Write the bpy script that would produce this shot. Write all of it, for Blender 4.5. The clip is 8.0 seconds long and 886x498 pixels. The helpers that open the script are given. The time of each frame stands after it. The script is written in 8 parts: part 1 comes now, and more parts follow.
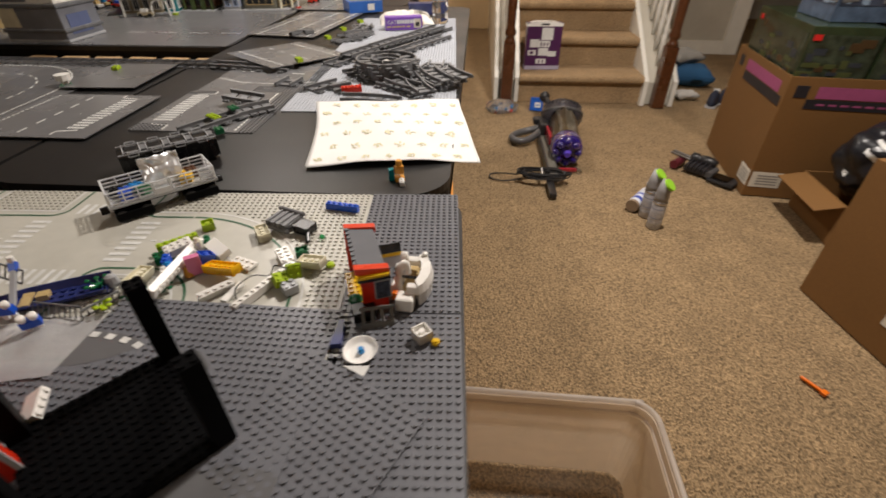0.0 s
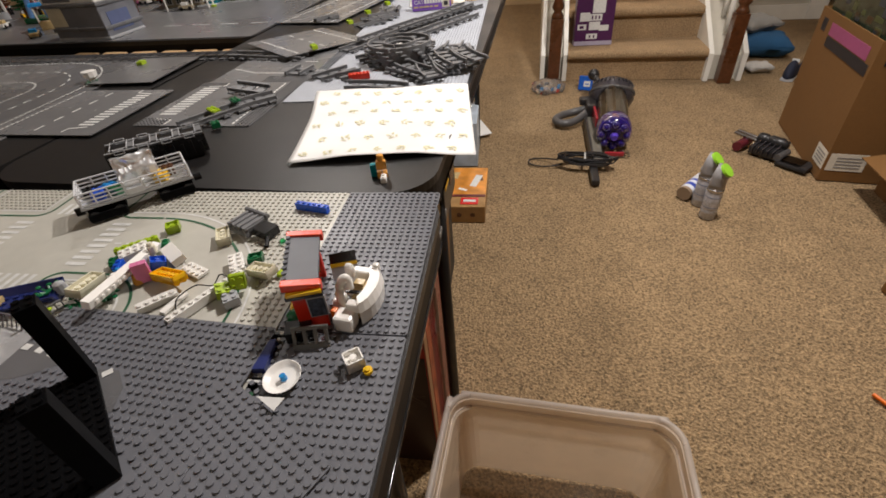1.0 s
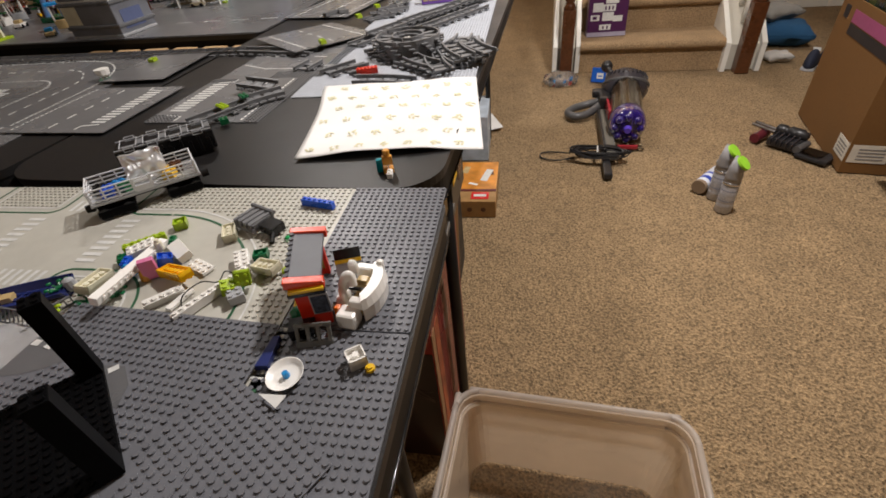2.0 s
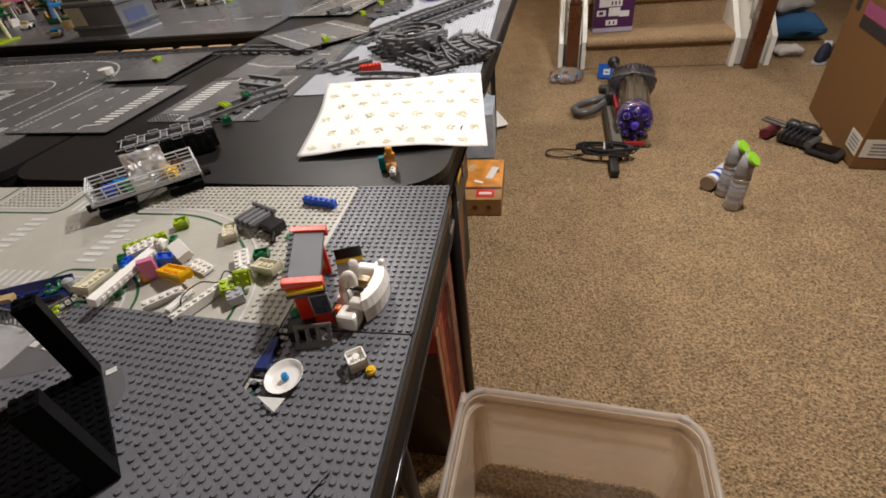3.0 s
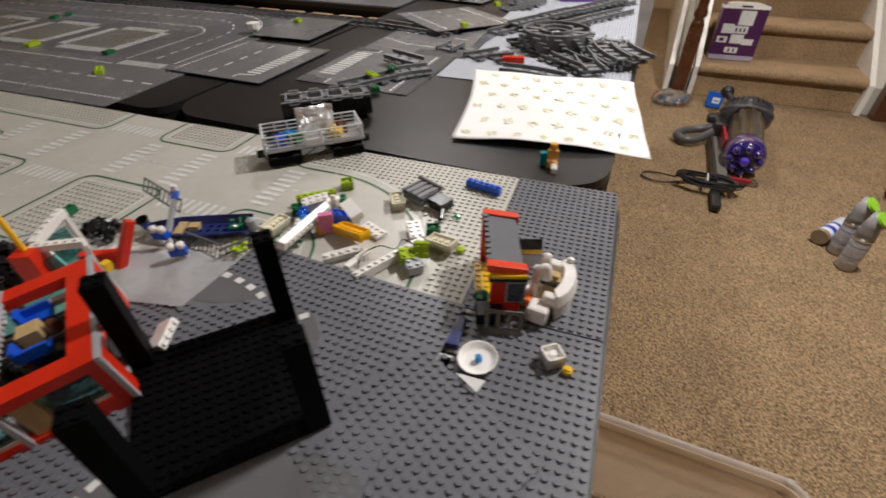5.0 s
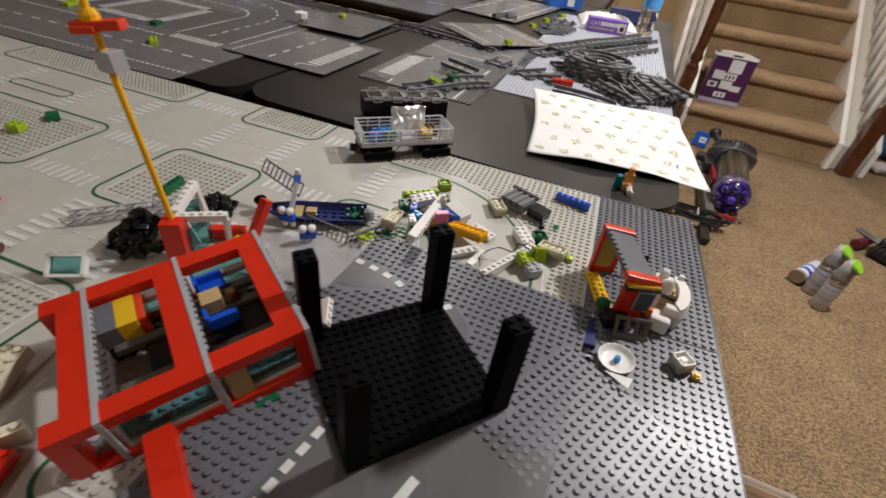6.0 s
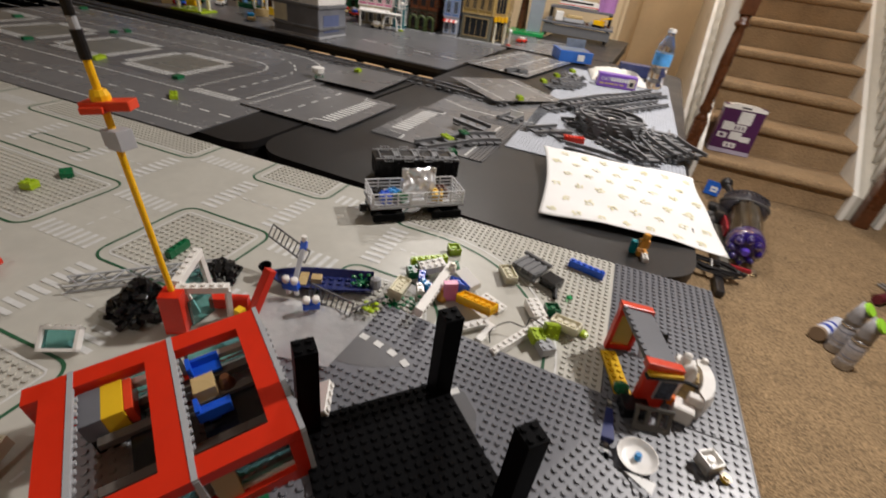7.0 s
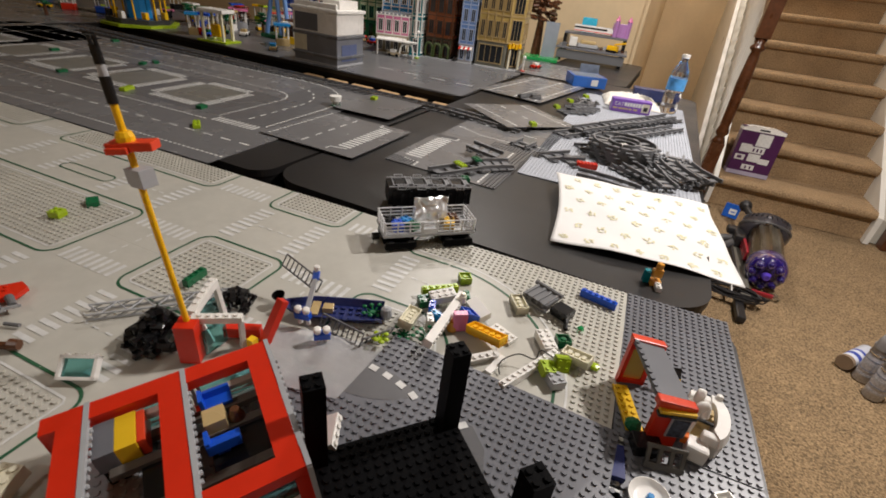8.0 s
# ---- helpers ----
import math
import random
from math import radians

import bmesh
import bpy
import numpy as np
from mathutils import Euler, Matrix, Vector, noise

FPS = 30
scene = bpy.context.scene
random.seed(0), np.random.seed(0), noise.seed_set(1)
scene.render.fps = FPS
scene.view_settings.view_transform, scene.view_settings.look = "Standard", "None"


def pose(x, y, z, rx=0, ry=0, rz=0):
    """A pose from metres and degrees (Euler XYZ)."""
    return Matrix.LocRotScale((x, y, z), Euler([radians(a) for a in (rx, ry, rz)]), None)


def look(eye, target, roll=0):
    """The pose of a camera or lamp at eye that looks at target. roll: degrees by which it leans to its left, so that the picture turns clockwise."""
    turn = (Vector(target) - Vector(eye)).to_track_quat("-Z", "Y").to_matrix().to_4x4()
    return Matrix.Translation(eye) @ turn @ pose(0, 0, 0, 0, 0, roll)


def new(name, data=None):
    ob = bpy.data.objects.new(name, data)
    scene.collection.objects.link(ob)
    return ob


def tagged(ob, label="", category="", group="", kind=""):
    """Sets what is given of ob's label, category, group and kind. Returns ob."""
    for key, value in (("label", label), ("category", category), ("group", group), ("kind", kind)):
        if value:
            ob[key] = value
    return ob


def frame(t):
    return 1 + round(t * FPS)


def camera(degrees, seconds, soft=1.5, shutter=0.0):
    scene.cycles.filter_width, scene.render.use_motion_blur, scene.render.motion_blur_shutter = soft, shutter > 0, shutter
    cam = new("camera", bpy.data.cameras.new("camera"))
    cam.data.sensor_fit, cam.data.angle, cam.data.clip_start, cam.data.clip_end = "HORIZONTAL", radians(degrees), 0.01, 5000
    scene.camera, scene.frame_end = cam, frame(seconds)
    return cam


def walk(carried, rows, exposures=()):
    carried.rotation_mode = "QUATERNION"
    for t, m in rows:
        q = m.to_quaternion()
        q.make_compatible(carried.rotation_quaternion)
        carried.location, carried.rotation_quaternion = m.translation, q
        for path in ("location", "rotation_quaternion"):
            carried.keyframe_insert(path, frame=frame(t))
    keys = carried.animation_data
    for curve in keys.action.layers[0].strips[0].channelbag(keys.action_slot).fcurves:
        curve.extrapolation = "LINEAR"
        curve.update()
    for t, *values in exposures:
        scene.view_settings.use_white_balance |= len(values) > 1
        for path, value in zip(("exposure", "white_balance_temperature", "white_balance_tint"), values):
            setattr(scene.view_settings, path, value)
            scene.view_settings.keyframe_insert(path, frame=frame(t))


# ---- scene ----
cam = camera(88.4, 8.0, soft=1.7, shutter=0.5)
PATH = [
    (0, (0.018, -0.602, 1.079), (-0.092, 1.015, -0.093), -0.1),
    (0.5, (0.105, -0.537, 1.066), (-0.196, 1.022, -0.15), -2.5),
    (1, (0.116, -0.523, 1.061), (-0.235, 1.021, -0.16), -4.9),
    (1.5, (0.12, -0.519, 1.06), (-0.263, 1.01, -0.171), -5.8),
    (3, (0.124, -0.507, 1.052), (-0.305, 1.002, -0.187), -7.1),
    (3.5, (0.124, -0.498, 1.048), (-0.309, 1.006, -0.197), -8.0),
    (4, (0.126, -0.494, 1.044), (-0.291, 1.014, -0.202), -7.9),
    (4.2, (0.118, -0.497, 1.044), (-0.313, 1.006, -0.203), -7.4),
    (4.5, (0.067, -0.514, 1.041), (-0.456, 0.956, -0.21), -4.0),
    (4.7, (0.033, -0.525, 1.044), (-0.539, 0.93, -0.203), -2.5),
    (5.8, (-0.129, -0.611, 1.056), (-0.663, 0.882, -0.163), 6.0),
    (6, (-0.158, -0.632, 1.055), (-0.629, 0.89, -0.154), 8.4),
    (6.2, (-0.179, -0.643, 1.059), (-0.583, 0.904, -0.142), 9.9),
    (6.5, (-0.179, -0.641, 1.062), (-0.505, 0.949, -0.106), 10.8),
    (7, (-0.174, -0.6, 1.074), (-0.734, 0.99, -0.003), 8.3),
    (7.5, (-0.165, -0.583, 1.075), (-0.802, 1.002, 0.034), 7.5),
    (8, (-0.171, -0.596, 1.087), (-0.819, 1.004, 0.077), 7.2),
]
walk(cam, [(t, look(eye, target, roll)) for t, eye, target, roll in PATH],
     [(0, 0.0, 6800, 10), (1, 0.0, 6550, 10), (4, 0.0, 6450, 10), (5.8, -0.07, 6250, 10), (6.3, -0.07, 6250, 10), (7.2, -0.03, 6480, 10), (8, -0.02, 6520, 10)])

# ---- light ----
world = bpy.data.worlds.new("room_dark")
scene.world = world
world.use_nodes = True
world.node_tree.nodes["Background"].inputs[0].default_value = (0.9, 0.75, 0.55, 1)
world.node_tree.nodes["Background"].inputs[1].default_value = 0.02


def unseen_lamp(x, y, z, watts, size, colour):
    data = bpy.data.lights.new("unseen_lamp_light", "AREA")
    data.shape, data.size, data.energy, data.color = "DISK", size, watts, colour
    ob = new("unseen_lamp_light", data)
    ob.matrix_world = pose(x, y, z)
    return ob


WARM = (1.0, 0.940, 0.90)
# main light, out of view, placed from cast shadows and the plate highlight
unseen_lamp(0.71, 0.89, 2.36, 61, 0.20, WARM)
# fill lights added out of view: town, near table, stairwell, passage
unseen_lamp(-1.05, 1.75, 2.36, 25, 0.30, WARM)
unseen_lamp(-0.75, -1.75, 2.36, 6, 0.20, WARM)
unseen_lamp(0.8, 4.4, 4.8, 52, 0.30, WARM)
unseen_lamp(-0.15, 4.1, 2.36, 13, 0.20, WARM)

# ---- materials ----
MATS = {}


def material(name, colour, rough=0.5, metal=0.0, vary=0.08, scale=30.0, bump=0.0, bscale=200.0, vary2=0.06, scale2=4.0,
             coat=0.0, clear=0.0, ior=1.45, emit=0.0, island=False, rvar=0.08):
    """A surface with grain at two sizes, uneven gloss and fine relief."""
    if name in MATS:
        return MATS[name]
    m = bpy.data.materials.new(name)
    m.use_nodes = True
    nt = m.node_tree
    b = nt.nodes["Principled BSDF"]
    b.inputs["Base Color"].default_value = (*colour, 1)
    b.inputs["Roughness"].default_value = rough
    b.inputs["Metallic"].default_value = metal
    b.inputs["IOR"].default_value = ior
    b.inputs["Coat Weight"].default_value = coat
    b.inputs["Transmission Weight"].default_value = clear
    if emit:
        b.inputs["Emission Color"].default_value = (*colour, 1)
        b.inputs["Emission Strength"].default_value = emit
    tc = nt.nodes.new("ShaderNodeTexCoord")
    geo = nt.nodes.new("ShaderNodeNewGeometry")

    def noise_node(sc, detail=4.0):
        n = nt.nodes.new("ShaderNodeTexNoise")
        n.inputs["Scale"].default_value = sc
        n.inputs["Detail"].default_value = detail
        nt.links.new(geo.outputs["Position"], n.inputs["Vector"])
        return n

    def remap(sock, lo, hi):
        r = nt.nodes.new("ShaderNodeMapRange")
        r.inputs["From Min"].default_value, r.inputs["From Max"].default_value = 0.25, 0.75
        r.inputs["To Min"].default_value, r.inputs["To Max"].default_value = lo, hi
        nt.links.new(sock, r.inputs["Value"])
        return r.outputs["Result"]

    def mul(a, c):
        r = nt.nodes.new("ShaderNodeMath")
        r.operation = "MULTIPLY"
        nt.links.new(a, r.inputs[0])
        nt.links.new(c, r.inputs[1])
        return r.outputs[0]

    f1 = remap(noise_node(scale).outputs["Fac"], 1 - vary, 1 + vary)
    n2 = noise_node(scale2)
    f = mul(f1, remap(n2.outputs["Fac"], 1 - vary2, 1 + vary2))
    if island:
        r = nt.nodes.new("ShaderNodeMapRange")
        r.inputs["To Min"].default_value, r.inputs["To Max"].default_value = 0.75, 1.25
        nt.links.new(geo.outputs["Random Per Island"], r.inputs["Value"])
        f = mul(f, r.outputs["Result"])
    mix = nt.nodes.new("ShaderNodeVectorMath")
    mix.operation = "SCALE"
    mix.inputs[0].default_value = colour
    nt.links.new(f, mix.inputs["Scale"])
    nt.links.new(mix.outputs[0], b.inputs["Base Color"])
    nt.links.new(remap(n2.outputs["Fac"], max(rough - rvar, 0.02), min(rough + rvar, 1)), b.inputs["Roughness"])
    if bump:
        nb = noise_node(bscale, 3.0)
        bn = nt.nodes.new("ShaderNodeBump")
        bn.inputs["Strength"].default_value = 1.0
        bn.inputs["Distance"].default_value = bump
        nt.links.new(nb.outputs["Fac"], bn.inputs["Height"])
        nt.links.new(bn.outputs["Normal"], b.inputs["Normal"])
    MATS[name] = m
    return m


def plastic(name, colour, rough=0.28):
    return material(name, colour, rough, vary=0.05, scale=60, vary2=0.06, scale2=9, bump=0.00005, bscale=900)


RED = plastic("red_plastic", (0.66, 0.028, 0.008), 0.34)
ORANGE = plastic("orange_plastic", (0.75, 0.16, 0.01))
AMBER = plastic("amber_plastic", (0.92, 0.52, 0.008))
YELLOW = plastic("yellow_plastic", (0.80, 0.50, 0.02))
LIME = plastic("lime_plastic", (0.36, 0.50, 0.02))
GREEN = plastic("green_plastic", (0.01, 0.13, 0.05))
BLUE = plastic("blue_plastic", (0.012, 0.09, 0.58))
AZURE = plastic("azure_plastic", (0.02, 0.25, 0.60))
NAVY = plastic("navy_plastic", (0.018, 0.028, 0.13))
TEAL = plastic("teal_plastic", (0.0, 0.20, 0.24))
PINK = plastic("pink_plastic", (0.70, 0.20, 0.38))
LILAC = plastic("lilac_plastic", (0.45, 0.22, 0.50))
WHITE = plastic("white_plastic", (0.84, 0.82, 0.78))
CREAM = plastic("cream_plastic", (0.74, 0.70, 0.54))
TAN = plastic("tan_plastic", (0.52, 0.38, 0.18))
SAND = plastic("sand_yellow_plastic", (0.50, 0.36, 0.12))
BLACK = plastic("black_plastic", (0.010, 0.010, 0.011), 0.25)
MATBLACK = plastic("dull_black_plastic", (0.010, 0.010, 0.011), 0.5)
LEGBLACK = plastic("satin_black_paint", (0.006, 0.006, 0.0065), 0.42)
GLOSSBLACK = plastic("shiny_black_paint", (0.012, 0.012, 0.013), 0.12)
DULLBLACK = plastic("flat_black_plastic", (0.004, 0.004, 0.0045), 0.48)
DULLBLACK.node_tree.nodes["Principled BSDF"].inputs["Specular IOR Level"].default_value = 0.05
DGREY = plastic("dark_grey_plastic", (0.150, 0.154, 0.172), 0.35)
TRACKGREY = plastic("track_grey_plastic", (0.150, 0.152, 0.158), 0.42)
LGREY = plastic("light_grey_plastic", (0.42, 0.43, 0.45), 0.30)
OLDGREY = plastic("old_light_grey_plastic", (0.50, 0.485, 0.43), 0.36)
ROADGREY = plastic("road_grey_plastic", (0.165, 0.165, 0.17), 0.26)
BROWN = plastic("brown_plastic", (0.10, 0.04, 0.018))
SKIN = plastic("yellow_orange_plastic", (0.70, 0.33, 0.05))
SILVER = material("silver_foil", (0.90, 0.92, 0.95), 0.28, metal=0.7, bump=0.0012, bscale=70)
STEEL = material("bright_steel", (0.6, 0.6, 0.62), 0.22, metal=1.0)
PRINT_WHITE = material("printed_white", (0.66, 0.66, 0.64), 0.4, vary=0.12, scale=90)
PRINT_GREEN = material("printed_green", (0.03, 0.11, 0.055), 0.4, vary=0.15, scale=90)
PRINT_GREY = material("printed_grey", (0.13, 0.13, 0.135), 0.3)
TABLE = material("black_table_laminate", (0.014, 0.013, 0.013), 0.40, vary=0.15, scale=500, bump=0.0002, bscale=900)
PAPER = material("gift_wrap_paper", (0.79, 0.78, 0.76), 0.45, vary=0.02, bump=0.0004, bscale=25)
GOLD = material("gold_print", (0.70, 0.665, 0.44), 0.7, metal=0.0, vary=0.25, scale=400)
CARPET = material("beige_carpet", (0.362, 0.246, 0.131), 0.97, vary=0.76, scale=150, vary2=0.13, scale2=7, bump=0.021, bscale=150)
STAIRCARPET = material("stair_carpet", (0.345, 0.232, 0.125), 0.97, vary=0.42, scale=130, vary2=0.14, scale2=9, bump=0.010, bscale=120)
WALL = material("beige_wall_paint", (0.70, 0.54, 0.33), 0.7, vary=0.03, bump=0.0006, bscale=120)
WALL_GREY = material("grey_wall_paint", (0.50, 0.47, 0.40), 0.7, vary=0.03, bump=0.0006, bscale=120)
CEIL = material("white_ceiling_paint", (0.75, 0.72, 0.66), 0.85, vary=0.03, bump=0.001, bscale=90)
TRIM = material("white_trim_paint", (0.76, 0.74, 0.68), 0.35, vary=0.03, scale=15)
WOOD = material("dark_stained_wood", (0.088, 0.030, 0.011), 0.30, vary=0.30, scale=45, vary2=0.2, scale2=9, coat=0.3)
CARD = material("brown_cardboard", (0.170, 0.080, 0.021), 0.8, vary=0.06, scale=120, bump=0.0004, bscale=60)
CARD_IN = material("pale_cardboard", (0.42, 0.27, 0.13), 0.8, vary=0.06, scale=120)
LABEL = material("paper_label", (0.62, 0.58, 0.50), 0.6)
INK = material("dark_ink", (0.02, 0.018, 0.022), 0.5)
INKGREY = material("grey_ink", (0.22, 0.21, 0.20), 0.5)
PURPLE = material("purple_print", (0.070, 0.017, 0.075), 0.35)
VIOLET = material("violet_print", (0.17, 0.07, 0.38), 0.4)
PINKPRINT = material("pink_print", (0.32, 0.07, 0.17), 0.5)


def glass(name, colour, rough=0.05, weight=1.0):
    return material(name, colour, rough, clear=weight, vary=0.02, rvar=0.02, vary2=0.02)


CLEAR = glass("clear_plastic", (0.93, 0.94, 0.95))


def cloudy(name, colour, veil, rough=0.3):
    """Thin cloudy plastic: partly clear, partly milky."""
    m = material(name, colour, rough, vary=0.05, scale=25, vary2=0.08, scale2=9, rvar=0.06)
    nt = m.node_tree
    mix, thin = nt.nodes.new("ShaderNodeMixShader"), nt.nodes.new("ShaderNodeBsdfTransparent")
    thin.inputs["Color"].default_value = (0.97, 0.955, 0.93, 1)
    mix.inputs["Fac"].default_value = veil
    nt.links.new(thin.outputs[0], mix.inputs[1])
    milk, soft_light = nt.nodes.new("ShaderNodeMixShader"), nt.nodes.new("ShaderNodeBsdfTranslucent")
    soft_light.inputs["Color"].default_value = (*colour, 1)
    milk.inputs["Fac"].default_value = 0.5
    nt.links.new(nt.nodes["Principled BSDF"].outputs[0], milk.inputs[1])
    nt.links.new(soft_light.outputs[0], milk.inputs[2])
    nt.links.new(milk.outputs[0], mix.inputs[2])
    nt.links.new(mix.outputs[0], nt.nodes["Material Output"].inputs["Surface"])
    return m


FROST = cloudy("cloudy_clear_plastic", (0.92, 0.81, 0.68), 0.50)
MILKY = cloudy("milky_plastic_rim", (0.80, 0.74, 0.69), 0.48)
SMOKE = glass("smoky_clear_plastic", (0.45, 0.42, 0.38), 0.08)
TEALGLASS = glass("teal_glass", (0.25, 0.62, 0.62), 0.08)

# ---- mesh helpers ----


def finish(ob, bm, mat, smooth=False):
    me = bpy.data.meshes.new(ob if isinstance(ob, str) else ob.name)
    bm.to_mesh(me)
    bm.free()
    me.materials.append(mat)
    if smooth:
        for p in me.polygons:
            p.use_smooth = True
    return me


def thing(name, bm, mat, m, label, category, group="", kind="", smooth=False):
    ob = new(name, finish(name, bm, mat, smooth))
    ob.matrix_basis = m
    return tagged(ob, label, category, group, kind)


def holder(name, m, label, category, group="", kind=""):
    ob = new(name)
    ob.empty_display_size = 0.02
    ob.matrix_basis = m
    return tagged(ob, label, category, group, kind)


def part(name, bm, mat, parent, label="", m=None, smooth=False):
    ob = new(name, finish(name, bm, mat, smooth))
    ob.parent = parent
    if m is not None:
        ob.matrix_basis = m
    return tagged(ob, label)


def share(name, mesh, parent, m, label=""):
    ob = new(name, mesh)
    ob.parent = parent
    ob.matrix_basis = m
    return tagged(ob, label)


def box(sx, sy, sz, at=(0, 0, 0), bevel=0.0, bm=None, m=None):
    """A block of that size; at is the middle of its base."""
    own = bmesh.new()
    bmesh.ops.create_cube(own, size=1)
    bmesh.ops.scale(own, vec=(sx, sy, sz), verts=own.verts)
    bmesh.ops.translate(own, vec=(at[0], at[1], at[2] + sz / 2), verts=own.verts)
    if bevel:
        bmesh.ops.bevel(own, geom=own.edges[:], offset=bevel, segments=2, affect="EDGES", profile=0.6)
    return joined(bm, own, m)


def joined(bm, own, m=None):
    if m is not None:
        own.transform(m)
    if bm is None:
        return own
    me = bpy.data.meshes.new("join")
    own.to_mesh(me)
    own.free()
    bm.from_mesh(me)
    bpy.data.meshes.remove(me)
    return bm


def tube(r1, r2, h, at=(0, 0, 0), n=16, bm=None, m=None, bevel=0.0):
    """A cone or cylinder that stands on at."""
    own = bmesh.new()
    bmesh.ops.create_cone(own, cap_ends=True, segments=n, radius1=r1, radius2=r2, depth=h)
    bmesh.ops.translate(own, vec=(at[0], at[1], at[2] + h / 2), verts=own.verts)
    if bevel:
        rim = [e for e in own.edges if len(e.link_faces) == 2 and any(len(f.verts) > 4 for f in e.link_faces)]
        bmesh.ops.bevel(own, geom=rim, offset=bevel, segments=2, affect="EDGES")
    return joined(bm, own, m)


def ball(r, at=(0, 0, 0), scale=(1, 1, 1), n=12, bm=None, m=None):
    own = bmesh.new()
    bmesh.ops.create_uvsphere(own, u_segments=n, v_segments=max(6, n // 2), radius=r)
    bmesh.ops.scale(own, vec=scale, verts=own.verts)
    bmesh.ops.translate(own, vec=at, verts=own.verts)
    return joined(bm, own, m)


def lathe(profile, n=20, bm=None, m=None):
    """A turned shape from (radius, height) pairs, from the base up."""
    own = bmesh.new()
    rings = []
    for r, z in profile:
        rings.append([own.verts.new((r * math.cos(2 * math.pi * i / n), r * math.sin(2 * math.pi * i / n), z)) for i in range(n)])
    for a, b in zip(rings, rings[1:]):
        for i in range(n):
            own.faces.new((a[i], a[(i + 1) % n], b[(i + 1) % n], b[i]))
    own.faces.new(list(reversed(rings[0])))
    own.faces.new(rings[-1])
    return joined(bm, own, m)


def rod(a, b, r, n=8, bm=None):
    """A round bar from a to b."""
    a, b = Vector(a), Vector(b)
    d = b - a
    m = Matrix.Translation(a) @ d.to_track_quat("Z", "Y").to_matrix().to_4x4()
    return tube(r, r, d.length, n=n, bm=bm, m=m)


def bar(a, b, w, h, bm=None, bevel=0.0004):
    """A square-edged bar from a to b, w wide and h deep."""
    a, b = Vector(a), Vector(b)
    d = b - a
    return box(w, h, d.length, bevel=bevel, bm=bm, m=Matrix.Translation(a) @ d.to_track_quat("Z", "Y").to_matrix().to_4x4())


def cable(points, r, bm=None, n=6):
    """A bent round cable along points, smoothed."""
    pts = [Vector(p) for p in points]
    fine = []
    for i in range(len(pts) - 1):
        p0, p1, p2, p3 = pts[max(i - 1, 0)], pts[i], pts[i + 1], pts[min(i + 2, len(pts) - 1)]
        for k in range(5):
            t = k / 5
            fine.append(0.5 * (2 * p1 + (p2 - p0) * t + (2 * p0 - 5 * p1 + 4 * p2 - p3) * t * t + (3 * p1 - p0 - 3 * p2 + p3) * t ** 3))
    fine.append(pts[-1])
    own = bmesh.new()
    rings = []
    for i, p in enumerate(fine):
        d = (fine[min(i + 1, len(fine) - 1)] - fine[max(i - 1, 0)]).normalized()
        side = d.cross(Vector((0, 0, 1)) if abs(d.z) < 0.9 else Vector((1, 0, 0))).normalized()
        up = side.cross(d)
        rings.append([own.verts.new(p + r * (math.cos(2 * math.pi * k / n) * side + math.sin(2 * math.pi * k / n) * up)) for k in range(n)])
    for a, b in zip(rings, rings[1:]):
        for k in range(n):
            own.faces.new((a[k], b[k], b[(k + 1) % n], a[(k + 1) % n]))
    own.faces.new(rings[0])
    own.faces.new(list(reversed(rings[-1])))
    return joined(bm, own)


def prism(outline, h, at=0.0, bm=None, m=None):
    """An upright prism on a counter-clockwise outline."""
    own = bmesh.new()
    low = [own.verts.new((x, y, at)) for x, y in outline]
    top = [own.verts.new((x, y, at + h)) for x, y in outline]
    own.faces.new(list(reversed(low)))
    own.faces.new(top)
    for i in range(len(low)):
        j = (i + 1) % len(low)
        own.faces.new((low[i], low[j], top[j], top[i]))
    return joined(bm, own, m)


def rounded(sx, sy, r, n=6):
    """The outline of a rectangle with round corners about the origin."""
    out = []
    for cx, cy, a0 in ((sx / 2 - r, sy / 2 - r, 0), (-sx / 2 + r, sy / 2 - r, 90), (-sx / 2 + r, -sy / 2 + r, 180), (sx / 2 - r, -sy / 2 + r, 270)):
        for k in range(n + 1):
            a = radians(a0 + 90 * k / n)
            out.append((cx + r * math.cos(a), cy + r * math.sin(a)))
    return out


def ribbon(points, width, z=0.0, h=0.0004, bm=None, closed=False):
    """A thin printed stripe along flat points."""
    own = bm if bm is not None else bmesh.new()
    pts = [Vector((x, y, 0)) for x, y in points]
    left, right = [], []
    n = len(pts)
    for i, p in enumerate(pts):
        a = pts[(i - 1) % n] if closed or i else p
        b = pts[(i + 1) % n] if closed or i < n - 1 else p
        d = (b - a).normalized()
        s = Vector((-d.y, d.x, 0)) * width / 2
        left.append(own.verts.new((p.x + s.x, p.y + s.y, z + h)))
        right.append(own.verts.new((p.x - s.x, p.y - s.y, z + h)))
    for i in range(n if closed else n - 1):
        j = (i + 1) % n
        own.faces.new((right[i], right[j], left[j], left[i]))
    return own


def dashes(a, b, n, fill, width, z=0.0, bm=None):
    """n stripes in a row from a to b."""
    own = bm if bm is not None else bmesh.new()
    a, b = Vector(a), Vector(b)
    for i in range(n):
        p, q = a.lerp(b, (i + 0.5 - fill / 2) / n), a.lerp(b, (i + 0.5 + fill / 2) / n)
        ribbon([(p.x, p.y), (q.x, q.y)], width, z, bm=own)
    return own


PITCH, STUD_R, STUD_H = 0.008, 0.0024, 0.0018
U = 0.0096


